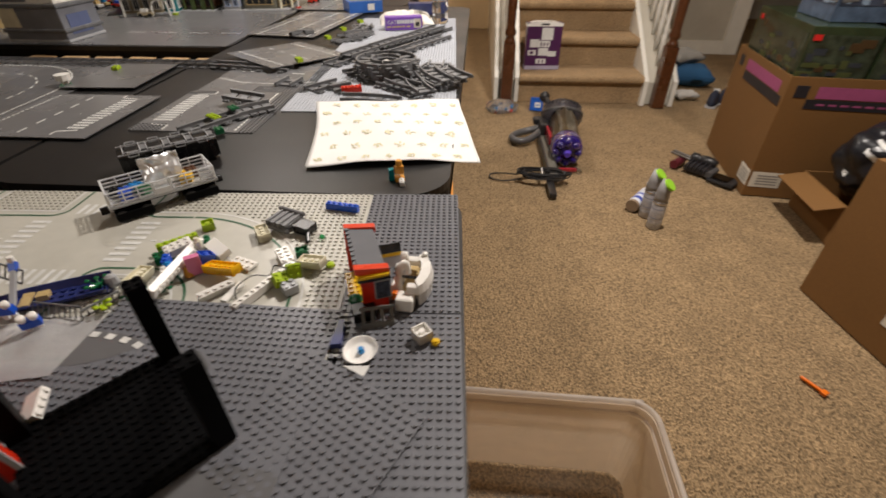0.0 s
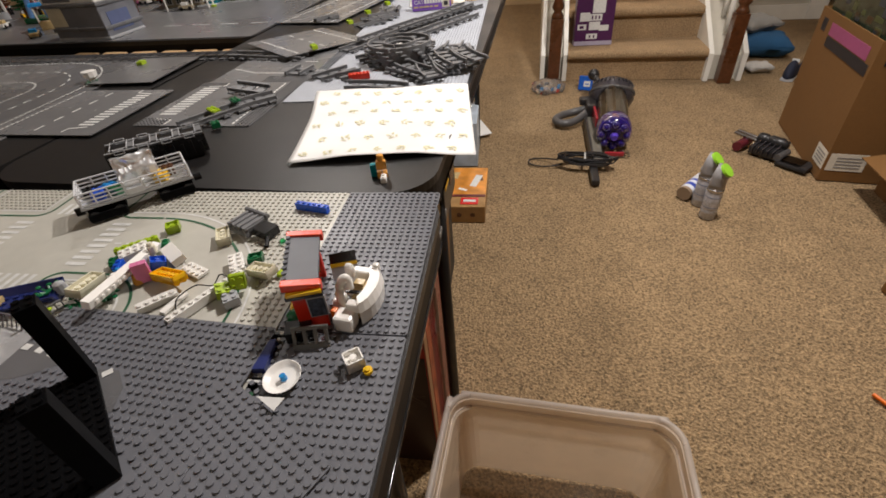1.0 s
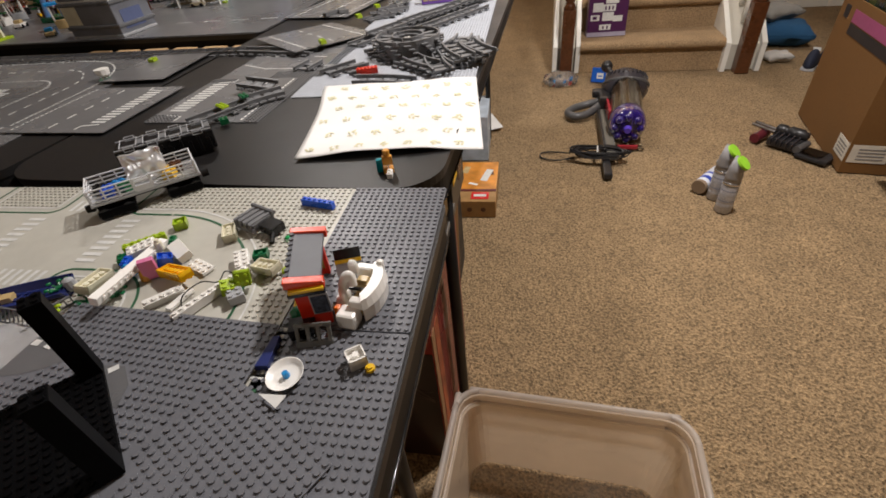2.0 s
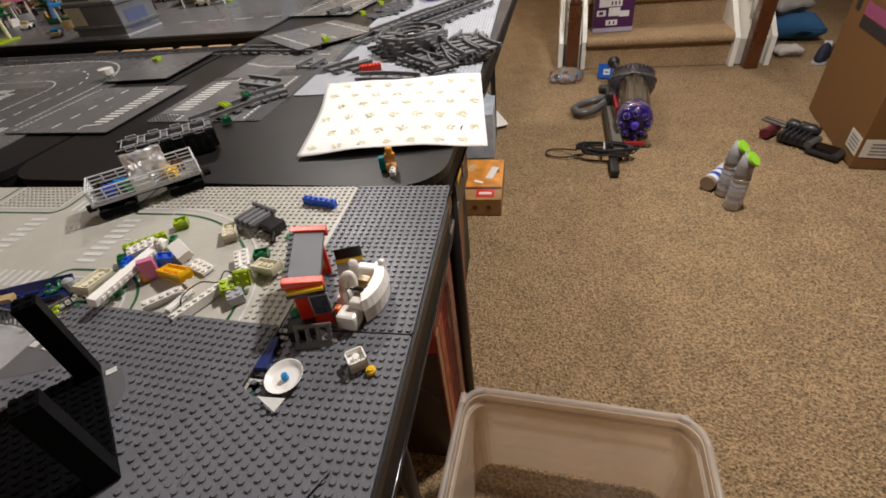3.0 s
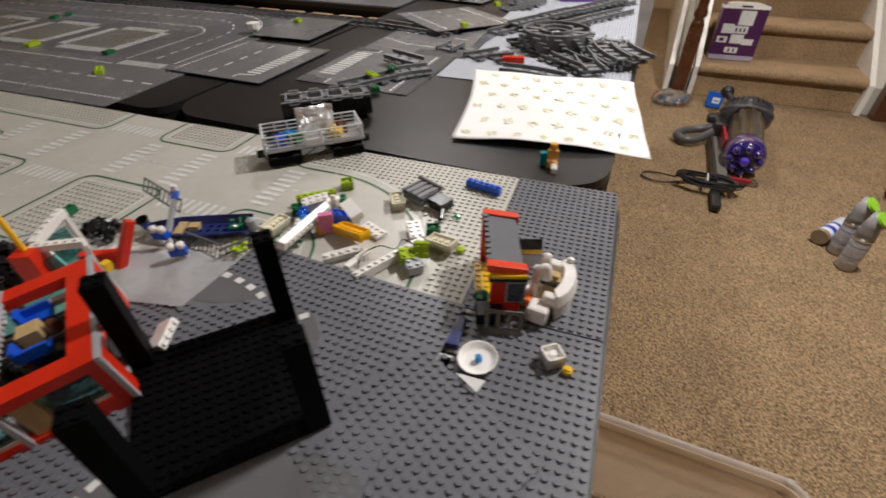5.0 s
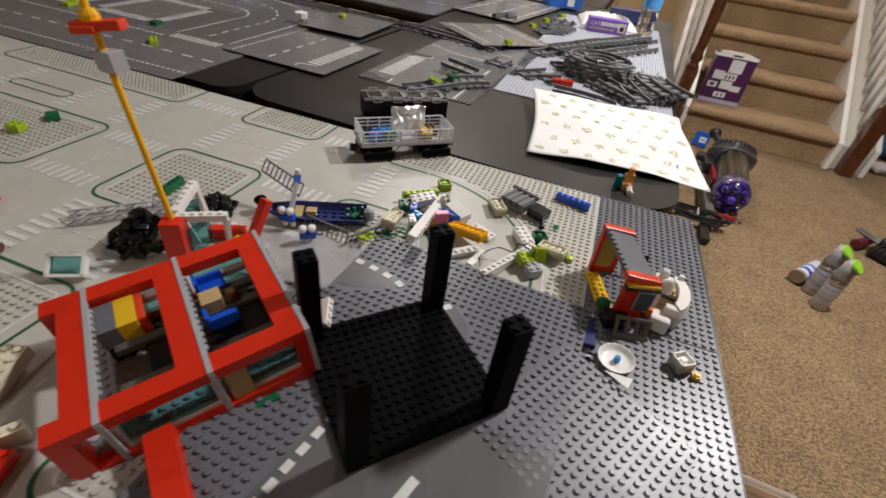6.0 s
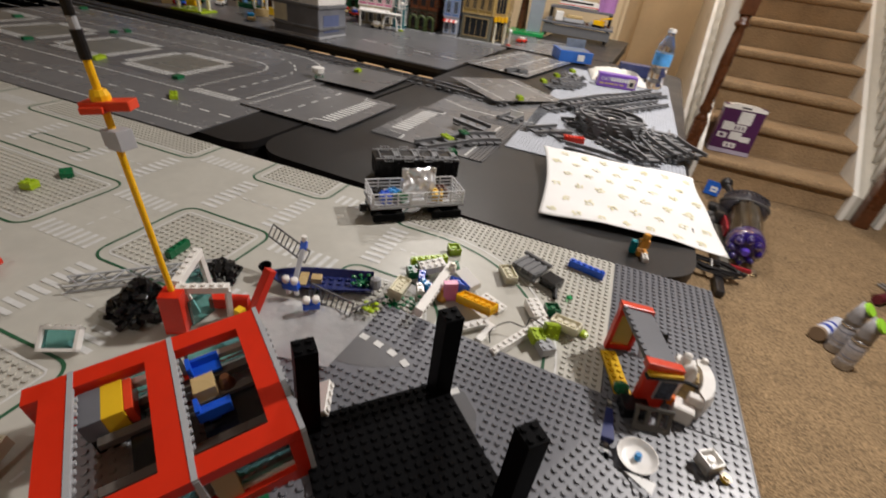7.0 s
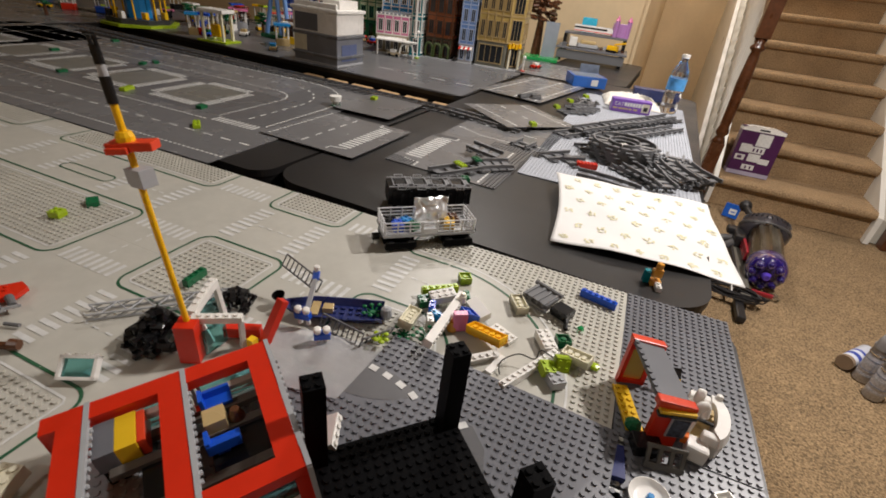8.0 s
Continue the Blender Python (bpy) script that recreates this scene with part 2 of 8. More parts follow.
def studs_at(places, z, n=8, bm=None):
    """Round studs at flat places, joined."""
    verts, faces = [], []
    for x, y in places:
        k = len(verts)
        for zz, rr in ((z, STUD_R), (z + STUD_H, STUD_R * 0.97)):
            verts += [(x + rr * math.cos(2 * math.pi * i / n), y + rr * math.sin(2 * math.pi * i / n), zz) for i in range(n)]
        faces += [(k + i, k + (i + 1) % n, k + n + (i + 1) % n, k + n + i) for i in range(n)]
        faces.append(tuple(range(k + n, k + 2 * n)))
    me = bpy.data.meshes.new("studs")
    me.from_pydata(verts, [], faces)
    own = bm if bm is not None else bmesh.new()
    own.from_mesh(me)
    bpy.data.meshes.remove(me)
    return own


def brick_bm(nx, ny, h=U, studs=True, hollow=False, n=10):
    """A toy brick on the middle of its base; hollow ones show walls and tubes underneath."""
    sx, sy = nx * PITCH - 0.0002, ny * PITCH - 0.0002
    if hollow:
        w = 0.0013
        bm = box(sx, sy, h * 0.55, (0, 0, h * 0.45))
        for s in (-1, 1):
            box(sx, w, h, (0, s * (sy - w) / 2, 0), bm=bm)
            box(w, sy, h, (s * (sx - w) / 2, 0, 0), bm=bm)
        k = max(nx, ny) - 1
        for i in range(k):
            off = (i - (k - 1) / 2) * PITCH
            wide = min(nx, ny) > 1
            tube(0.0031 if wide else 0.0016, 0.0031 if wide else 0.0016, h * 0.8, (0 if ny > nx else off, off if ny > nx else 0, 0.0008), 12, bm=bm)
    else:
        bm = box(sx, sy, h, bevel=0.00025)
    if studs:
        studs_at([((i - (nx - 1) / 2) * PITCH, (j - (ny - 1) / 2) * PITCH) for i in range(nx) for j in range(ny)], h, n, bm)
    return bm


def brick(colour, nx, ny, x, y, z, rz=0, rx=0, ry=0, h=U, hollow=False, studs=True, name="toy_brick", label="", group="loose toy bricks"):
    names = {WHITE: "white", CREAM: "cream", LIME: "lime green", GREEN: "dark green", BLUE: "blue", AMBER: "amber", PINK: "pink", RED: "red",
             YELLOW: "yellow", BLACK: "black", LGREY: "light grey", DGREY: "dark grey", TAN: "tan", AZURE: "azure blue", ORANGE: "orange", BROWN: "brown"}
    shape = "plate" if h < 0.005 else "brick"
    label = label or f"{names.get(colour, 'coloured')} plastic toy {shape} with {nx} by {ny} studs"
    return thing(name, brick_bm(nx, ny, h, studs, hollow), colour, pose(x, y, z, rx, ry, rz), label, "toy brick", group)

# ---- the room ----


def slab(name, x0, x1, y0, y1, z0, z1, mat, label="", category="", kind="structure"):
    return thing(name, box(x1 - x0, y1 - y0, z1 - z0, ((x0 + x1) / 2, (y0 + y1) / 2, z0)), mat, pose(0, 0, 0), label, category, "", kind)


bm = bmesh.new()
bmesh.ops.create_grid(bm, x_segments=160, y_segments=160, size=0.5)
for v in bm.verts:
    v.co = Vector((v.co.x * 10 - 0.6, v.co.y * 9.6 + 1.7, 0))
    v.co.z = 0.004 * noise.noise((v.co.x * 9, v.co.y * 9, 0)) - 0.004
thing("floor", bm, CARPET, pose(0, 0, 0), "worn beige cut-pile carpet over the whole room", "carpet", "", "structure")

slab("wall_north", -5.6, -0.42, 2.95, 3.07, 0, 2.4, WALL, "beige painted wall behind the model town", "wall")
slab("wall_hall_west", -0.54, -0.42, 3.07, 5.5, 0, 2.4, WALL, "beige painted wall of the passage beside the stairs", "wall")
slab("wall_hall_north", -0.54, 0.16, 5.5, 5.62, 0, 2.4, WALL, "beige painted wall at the end of the passage", "wall")
slab("wall_west", -5.6, -5.48, -3.1, 2.95, 0, 2.4, WALL, "plain beige wall", "wall")
slab("wall_south", -5.48, 4.4, -3.1, -2.98, 0, 2.4, WALL, "plain beige wall", "wall")
slab("wall_east", 4.28, 4.4, -2.98, 6.5, 0, 2.4, WALL, "plain beige wall", "wall")
slab("wall_nook", 1.46, 2.42, 4.35, 4.47, 0, 2.4, WALL_GREY, "grey-beige wall beside the stairs", "wall")
slab("wall_back_room", 1.46, 4.28, 6.38, 6.5, 0, 2.4, WALL_GREY, "plain wall of the dark room beyond the opening", "wall")
slab("baseboard_nook", 1.46, 2.42, 4.33, 4.348, 0, 0.12, TRIM, "white painted baseboard", "baseboard")
slab("trim_opening", 2.42, 2.56, 4.32, 4.50, 0, 2.15, TRIM, "white painted casing of a doorless opening", "door casing")
slab("wall_beyond_opening", 3.4, 4.28, 4.35, 4.47, 0, 2.4, WALL_GREY, "grey-beige wall past the opening", "wall")
slab("ceiling", -5.6, 4.4, -3.1, 3.2, 2.4, 2.5, CEIL, "white painted ceiling", "ceiling")
slab("ceiling_hall", -0.54, 0.16, 3.2, 5.62, 2.4, 2.5, CEIL, "white painted ceiling", "ceiling")
slab("ceiling_nook", 1.46, 4.4, 3.2, 6.5, 2.4, 2.5, CEIL, "white painted ceiling", "ceiling")
slab("wall_shaft_west", 0.04, 0.16, 3.2, 6.6, 2.5, 4.9, WALL, "beige wall of the stairwell", "wall")
slab("wall_shaft_east", 1.46, 1.58, 3.2, 6.6, 2.5, 4.9, WALL, "beige wall of the stairwell", "wall")
slab("wall_shaft_south", 0.04, 1.58, 3.08, 3.2, 2.5, 4.9, WALL, "beige wall of the stairwell", "wall")
slab("wall_shaft_north", 0.16, 1.46, 6.5, 6.62, 0, 4.9, WALL, "beige wall at the stair head", "wall")
slab("wall_stair_west", 0.10, 0.16, 5.62, 6.5, 0, 2.5, WALL, "beige wall of the stairwell", "wall")
slab("ceiling_shaft", 0.04, 1.58, 3.08, 6.62, 4.9, 5.0, CEIL, "white painted ceiling", "ceiling")
slab("door_edge_trim", -0.425, -0.405, 2.93, 2.948, 0, 2.05, WALL, "beige painted strip on the wall's end", "trim")

# ---- stairs ----
RISER, RUN, FOOT = 0.193, 0.285, 2.760
STAIR_X0, STAIR_X1 = 0.335, 1.195
stairs = holder("stairs", pose(0, 0, 0), "straight flight of stairs in tan carpet between white stringers", "stairs", "", "structure")
profile = [(0.0, 0.0), (0.0, RISER - 0.052)]
for k in range(9):
    a = radians(-100 + 190 * k / 8)
    profile.append((-0.012 - 0.024 * math.cos(a), RISER - 0.026 + 0.026 * math.sin(a)))
profile += [(RUN + 0.01, RISER), (RUN + 0.01, 0.0)]
bm = prism([(y, z) for y, z in reversed(profile)], STAIR_X1 - STAIR_X0)
bm.transform(Matrix(((0, 0, 1, -(STAIR_X1 - STAIR_X0) / 2), (1, 0, 0, 0), (0, 1, 0, 0), (0, 0, 0, 1))))
bmesh.ops.recalc_face_normals(bm, faces=bm.faces[:])
step_mesh = finish("step", bm, STAIRCARPET)
for i in range(14):
    share("step", step_mesh, stairs, pose((STAIR_X0 + STAIR_X1) / 2, FOOT + RUN * i, RISER * i))


def stringer_outline(y0, lift, n=12):
    slope = RISER / RUN
    top = y0 + RUN * n
    return [(y0, 0), (top, 0), (top, lift + slope * (top - y0)), (y0, lift)]


def side_board(x0, x1, y0, lift, mat, name, parent, label=""):
    own = prism(stringer_outline(y0, lift), x1 - x0)
    own.transform(Matrix(((0, 0, 1, x0), (1, 0, 0, 0), (0, 1, 0, 0), (0, 0, 0, 1))))
    bmesh.ops.recalc_face_normals(own, faces=own.faces[:])
    return part(name, own, mat, parent, label)


def newel(x, y):
    post = holder("newel_post", pose(x, y, 0), "dark-stained turned wooden newel post at the stair foot", "newel post", "newel posts")
    part("base", box(0.078, 0.078, 0.40, bevel=0.004), WOOD, post)
    part("shaft", lathe([(0.036, 0.40), (0.040, 0.405), (0.030, 0.425), (0.024, 0.44), (0.036, 0.455), (0.037, 0.47), (0.028, 0.50), (0.030, 0.60), (0.035, 0.75),
                         (0.029, 0.90), (0.024, 0.93), (0.040, 0.945), (0.040, 0.955), (0.026, 0.97), (0.034, 1.0)]), WOOD, post, smooth=True)
    part("block", box(0.078, 0.078, 0.250, (0, 0, 1.0), 0.004), WOOD, post)
    part("cap", lathe([(0.050, 1.25), (0.050, 1.262), (0.026, 1.275), (0.044, 1.30), (0.036, 1.33), (0.004, 1.345)]), WOOD, post, smooth=True)
    return post


baluster_bm = lathe([(0.016, 0), (0.016, 0.18), (0.011, 0.20), (0.017, 0.23), (0.012, 0.26), (0.010, 0.45), (0.011, 0.70), (0.016, 0.72), (0.016, 0.86)], n=10)
baluster_mesh = finish("baluster", baluster_bm, TRIM, smooth=True)
for xa, xb, first in ((0.160, 0.335, 2.755), (1.195, 1.420, 2.715)):
    rail = holder("stair_balustrade", pose(0, 0, 0), "white stringer wall with turned white balusters and a dark handrail", "balustrade", "stair balustrades", "structure")
    side_board(xa, xa + 0.028, first, 0.17, TRIM, "stringer", rail)
    side_board(xb - 0.028, xb, first, 0.17, TRIM, "stringer", rail)
    side_board(xa + 0.028, xb - 0.028, first + 0.045, 0.15, WALL_GREY, "knee_wall", rail, "grey-beige painted knee wall between the stringers")
    mid = (xa + xb) / 2
    for k in range(22):
        y = first + 0.16 + 0.115 * k
        share("baluster", baluster_mesh, rail, pose(mid, y, 0.17 + RISER / RUN * (y - first) - 0.03))
    own = box(0.055, 3.9, 0.06, bevel=0.015)
    own.transform(Matrix.Translation((mid, first + 1.62, 1.0 + RISER / RUN * 1.62 + 0.01)) @ pose(0, 0, 0, math.degrees(math.atan(RISER / RUN))))
    part("handrail", own, WOOD, rail, "dark wooden handrail")
    newel(mid, first - 0.008)

# ---- folding tables ----
APRON = material("black_moulded_edge", (0.006, 0.006, 0.0065), 0.55, vary=0.15, scale=300)
APRON.node_tree.nodes["Principled BSDF"].inputs["Specular IOR Level"].default_value = 0.25
TOP = 0.740


def folding_table(x0, x1, y0, y1, legs, deep=0.052, corner=0.045, turn=0.0):
    """A table between those places, turned about the origin."""
    sx, sy = x1 - x0, y1 - y0
    t = holder("folding_table", pose(0, 0, 0, 0, 0, turn) @ pose((x0 + x1) / 2, (y0 + y1) / 2, 0), "black plastic folding table with rounded corners and tube legs", "folding table", "folding tables")
    own = prism(rounded(sx, sy, corner, 10), 0.014, TOP - 0.014)
    rim = [e for e in own.edges if abs(e.verts[0].co.z - e.verts[1].co.z) < 1e-6 and len(e.link_faces) == 2 and e.verts[0].co.z > TOP - 0.01]
    bmesh.ops.bevel(own, geom=rim, offset=0.006, segments=3, affect="EDGES")
    part("tabletop", own, TABLE, t)
    own = prism(rounded(sx - 0.004, sy - 0.004, corner - 0.002, 10), deep - 0.014, TOP - deep)
    part("apron", own, APRON, t)
    r = [(x, y, TOP - deep) for x, y in rounded(sx - 0.004, sy - 0.004, corner - 0.002, 10)]
    own = bmesh.new()
    for a, b in zip(r, r[1:] + r[:1]):
        rod(a, b, 0.0024, 6, own)
    part("lower_lip", own, GLOSSBLACK, t, smooth=True)
    for lx, ly in legs:
        part("leg", rod((lx, ly, 0.0), (lx, ly, TOP - 0.05), 0.0125, 12), LEGBLACK, t, smooth=True)
    return t


folding_table(-0.786, -0.016, 0.000, 1.850, [(0.362, -0.775), (-0.34, -0.775), (0.245, 0.81), (-0.30, 0.81)], corner=0.075)
folding_table(-1.825, 0.005, -0.770, -0.006, [(0.8405, 0.178), (0.8405, -0.30), (-0.81, 0.30), (-0.81, -0.30)], turn=2.6)
folding_table(-3.655, -1.826, -0.770, -0.006, [(0.80, 0.30), (0.80, -0.30), (-0.80, 0.30), (-0.80, -0.30)])
folding_table(-2.625, -0.796, -0.002, 0.740, [(0.80, 0.28), (0.80, -0.28), (-0.80, 0.28), (-0.80, -0.28)])
folding_table(-2.625, -0.796, 0.940, 1.687, [(0.80, 0.30), (0.80, -0.30), (-0.80, 0.30), (-0.80, -0.30)], 0.045)
folding_table(-4.465, -2.636, 0.300, 1.062, [(0.80, 0.30), (0.80, -0.30), (-0.80, 0.30), (-0.80, -0.30)])
folding_table(-4.465, -2.636, 1.072, 1.834, [(0.80, 0.30), (0.80, -0.30), (-0.80, 0.30), (-0.80, -0.30)])
folding_table(-2.625, -0.796, 1.697, 2.459, [(0.80, 0.30), (0.80, -0.30), (-0.80, 0.30), (-0.80, -0.30)])
folding_table(-0.786, -0.330, 1.860, 2.900, [(0.18, -0.30), (-0.18, -0.30), (0.18, 0.30), (-0.18, 0.30)])

# ---- baseplates ----
PLATE_Z = TOP + 0.0005


def grid_points(nx, ny, keep=None):
    out = []
    for i in range(nx):
        for j in range(ny):
            x, y = (i - (nx - 1) / 2) * PITCH, (j - (ny - 1) / 2) * PITCH
            if keep is None or keep(x, y):
                out.append((x, y))
    return out


def baseplate(nx, ny, x, y, rz, colour, label, keep=None, z=PLATE_Z, rx=0, ry=0, n=8, low=1.0, cut=0.0):
    """A flat toy baseplate about its middle, with studs where keep says so."""
    t = holder("baseplate", pose(x, y, z, rx, ry, rz), label, "baseplate", "toy baseplates")
    own = prism(rounded(nx * PITCH - 0.0006 - cut, ny * PITCH - 0.0006, 0.003, 3), 0.0016)
    part("sheet", own, colour, t, "", pose(-cut / 2, 0, 0))
    pts = grid_points(nx, ny, keep)
    if pts:
        own = studs_at(pts, 0.0, n)
        own.transform(Matrix.Translation((0, 0, 0.0016)) @ Matrix.Diagonal((1, 1, low, 1)))
        p = part("studs", own, colour, t)
        p["kind"] = "stuff"
    return t


TOPZ = 0.0017


def prints(parent, name, own, mat):
    p = part(name, own, mat, parent)
    p["kind"] = "stuff"
    return p


DG_LABEL = "dark grey studded toy baseplate on the table edge"
baseplate(16, 32, -0.0575, -0.1275, 3.0, DGREY, DG_LABEL, n=10)
baseplate(16, 32, -0.0440, -0.3845, 3.0, DGREY, DG_LABEL, n=10)

# old light grey road plates: crossings with studded corners, a bend and straights
OLD_TURN = 2.4
OLD = pose(-0.114, -0.004, 0, 0, 0, OLD_TURN)
CELL = 0.2555
CROSS_LABEL = "old light grey toy road baseplate with printed crossing"


def corner_lines(white, green, sx, sy, w, k, e=0.1275):
    """White and green kerb lines round one studded corner of a plate."""
    ribbon([(sx * e, sy * w), (sx * (w + 0.004), sy * w), (sx * w, sy * (w + 0.004)), (sx * w, sy * e)], 0.0024, TOPZ, bm=white)
    r = 0.020
    bend = [(sx * (k + r - r * math.sin(a)), sy * (k + r - r * math.cos(a))) for a in np.linspace(0, math.pi / 2, 7)]
    ribbon([(sx * e, sy * k), *bend, (sx * k, sy * e)], 0.0032, TOPZ, bm=green)


def old_plate(i, j, shape):
    """One plate of the pale road; i counts away from the bend, j towards the table's front."""
    w, k = 0.0700, 0.0575
    p = OLD @ Vector((-CELL * (i + 0.5), -CELL * (j + 0.5), 0))
    white, green = bmesh.new(), bmesh.new()
    if shape == "bend":
        keep = lambda a, b: math.hypot(a + 0.128, b + 0.128) > 0.2030 and a < 0.112 or math.hypot(a + 0.128, b + 0.128) < 0.052
        t = baseplate(32, 32, p.x, p.y, OLD_TURN, OLDGREY, "old light grey toy road baseplate with a printed curve", keep, cut=0.0128)
        arc = lambda r, a0, a1: [(-0.128 + r * math.cos(radians(a)), -0.128 + r * math.sin(radians(a))) for a in np.linspace(a0, a1, 28)]
        ribbon(arc(0.1855, 1, 89), 0.0032, TOPZ, bm=green)
        ribbon(arc(0.1980, 1, 89), 0.0024, TOPZ, bm=white)
        ribbon(arc(0.0705, 1, 89), 0.0032, TOPZ, bm=green)
        ribbon(arc(0.0570, 1, 89), 0.0024, TOPZ, bm=white)
        for a in (14, 44, 74):
            ribbon(arc(0.128, a, a + 9), 0.0024, TOPZ, bm=white)
    elif shape == "straight":
        t = baseplate(32, 32, p.x, p.y, OLD_TURN, OLDGREY, "old light grey toy road baseplate with a straight road and island", lambda a, b: abs(b) > w + 0.004)
        for s in (-1, 1):
            ribbon([(-0.1275, s * w), (0.1275, s * w)], 0.0024, TOPZ, bm=white)
            ribbon([(-0.1275, s * k), (0.1275, s * k)], 0.0032, TOPZ, bm=green)
            dashes((s * 0.072, -0.046), (s * 0.072, 0.046), 8, 0.5, 0.026, TOPZ, bm=white)
        ribbon([(x - 0.004, y - 0.012) for x, y in rounded(0.118, 0.022, 0.010, 5)], 0.0026, TOPZ, bm=green, closed=True)
    else:
        t = baseplate(32, 32, p.x, p.y, OLD_TURN, OLDGREY, CROSS_LABEL, lambda a, b: abs(a) > w + 0.004 and abs(b) > w + 0.004)
        for sx in (-1, 1):
            for sy in (-1, 1):
                corner_lines(white, green, sx, sy, w, k)
            dashes((sx * 0.076, -0.047), (sx * 0.076, 0.047), 8, 0.5, 0.027, TOPZ, bm=white)
            dashes((-0.047, sx * 0.076), (0.047, sx * 0.076), 8, 0.5, 0.027, TOPZ, bm=white)
            for o in (0.102, 0.118):
                dashes((sx * (o - 0.005), 0), (sx * (o + 0.005), 0), 1, 0.9, 0.0024, TOPZ, bm=white)
                dashes((0, sx * (o - 0.005)), (0, sx * (o + 0.005)), 1, 0.9, 0.0024, TOPZ, bm=white)
    prints(t, "white_marking", white, PRINT_WHITE)
    prints(t, "green_marking", green, PRINT_GREEN)


for i in range(7):
    for j in range(3 if i < 5 else 2):
        old_plate(i, j, "bend" if i == 0 and j == 0 else "straight" if i in (3, 5) else "cross")

# dark grey road plates of the loop road
def road_plate(x, y, sx, sy, marks, colour=ROADGREY, label="dark grey toy road baseplate with printed white lines", keep=None, z=PLATE_Z, rz=0, rx=0, ry=0):
    t = baseplate(round(sx / PITCH), round(sy / PITCH), x, y, rz, colour, label, keep or (lambda a, b: False), z, rx, ry)
    if marks:
        white = bmesh.new()
        marks(white)
        prints(t, "white_marking", white, PRINT_WHITE)
    return t


def junction(w):
    dashes((-0.108, -0.12), (-0.108, 0.12), 20, 0.7, 0.0046, TOPZ, bm=w)
    dashes((-0.022, -0.12), (-0.022, 0.12), 5, 0.5, 0.0048, TOPZ, bm=w)
    dashes((0.075, -0.085), (0.075, 0.095), 13, 0.55, 0.034, TOPZ, bm=w)
    ribbon([(0.050, -0.115), (0.050, -0.098), (0.088, -0.090)], 0.0046, TOPZ, bm=w)
    ribbon([(0.050, 0.122), (0.050, 0.106), (0.088, 0.100)], 0.0046, TOPZ, bm=w)


# the loop road lies turned a little on its table: p runs along it, q across
ROAD_TURN = 2.8
LOOP = pose(-0.900, -0.045, 0, 0, 0, ROAD_TURN)
PALE = material("printed_warm_grey", (0.185, 0.182, 0.165), 0.3)


def loop_plate(p0, p1, q0, q1, marks, colour=ROADGREY, raise_by=0.0, label="dark grey toy road baseplate with printed white lines"):
    """A road plate between p0, p1 and q0, q1; marks draws in loop places."""
    c = LOOP @ Vector(((p0 + p1) / 2, (q0 + q1) / 2, 0))
    t = baseplate(round((p1 - p0) / PITCH), round((q1 - q0) / PITCH), c.x, c.y, ROAD_TURN, colour, label, lambda a, b: False, PLATE_Z + raise_by)
    if marks:
        white = bmesh.new()
        marks(white)
        bmesh.ops.translate(white, vec=(-(p0 + p1) / 2, -(q0 + q1) / 2, 0), verts=white.verts)
        prints(t, "white_marking", white, PRINT_WHITE)
    return t


def row(w, q, p0, p1, step, fill, width=0.0046):
    dashes((p0 + 0.001, q), (p1 - 0.001, q), max(1, round((p1 - p0) / step)), fill, width, TOPZ, bm=w)


def column(w, p, q0, q1, step, fill, width=0.0046):
    dashes((p, q0 + 0.001), (p, q1 - 0.001), max(1, round((q1 - q0) / step)), fill, width, TOPZ, bm=w)


def oval(w, rx, ry, n, fill):
    """A dashed quarter bend about the loop's inner corner."""
    a = np.linspace(0, 90, n + 1)
    for k in range(n):
        ribbon([(-0.3065 + rx * math.cos(radians(b)), 0.477 + ry * math.sin(radians(b))) for b in np.linspace(a[k], a[k] + fill * (a[k + 1] - a[k]), 4)], 0.0046, TOPZ, bm=w)


def block_ring(w, cx, cy):
    """Zebra stripes on four sides of a paved square."""
    sx, sy = 0.182, 0.196
    for s in (-1, 1):
        dashes((cx - sx / 2 + 0.014, cy + s * sy / 2), (cx + sx / 2 - 0.014, cy + s * sy / 2), 13, 0.62, 0.030, TOPZ, bm=w)
        dashes((cx + s * sx / 2, cy - sy / 2 + 0.014), (cx + s * sx / 2, cy + sy / 2 - 0.014), 14, 0.62, 0.030, TOPZ, bm=w)


for k in range(7):
    p1, p0 = -0.256 * k, -0.256 * (k + 1)
    loop_plate(p0, p1, 0.016, 0.256, lambda w: (row(w, 0.055, p0, p1, 0.012, 0.62), row(w, 0.138, p0, p1, 0.0512, 0.52), row(w, 0.220, p0, p1 if k else -0.2165, 0.0125, 0.8),
                                               None if k else dashes((-0.208, 0.236), (-0.080, 0.236), 11, 0.5, 0.030, TOPZ, bm=w)))
for k in range(1, 7):
    p1, p0 = -0.256 * k, -0.256 * (k + 1)
    cx = -0.152 - 0.256 * k
    t = loop_plate(p0, p1, 0.256, 0.512, lambda w: block_ring(w, cx, 0.392), PRINT_GREY)
    own = bmesh.new()
    own.faces.new([own.verts.new((cx + a - (p0 + p1) / 2, 0.392 + b - 0.384, TOPZ)) for a, b in rounded(0.156, 0.170, 0.012, 2)])
    prints(t, "pale_patch", own, PALE)
    loop_plate(p0, p1, 0.512, 0.752, lambda w: (row(w, 0.567, p0, min(p1, -0.3065), 0.0125, 0.8), row(w, 0.655, p0, min(p1, -0.3065), 0.0512, 0.5), row(w, 0.742, p0, min(p1, -0.3065), 0.0125, 0.85)))
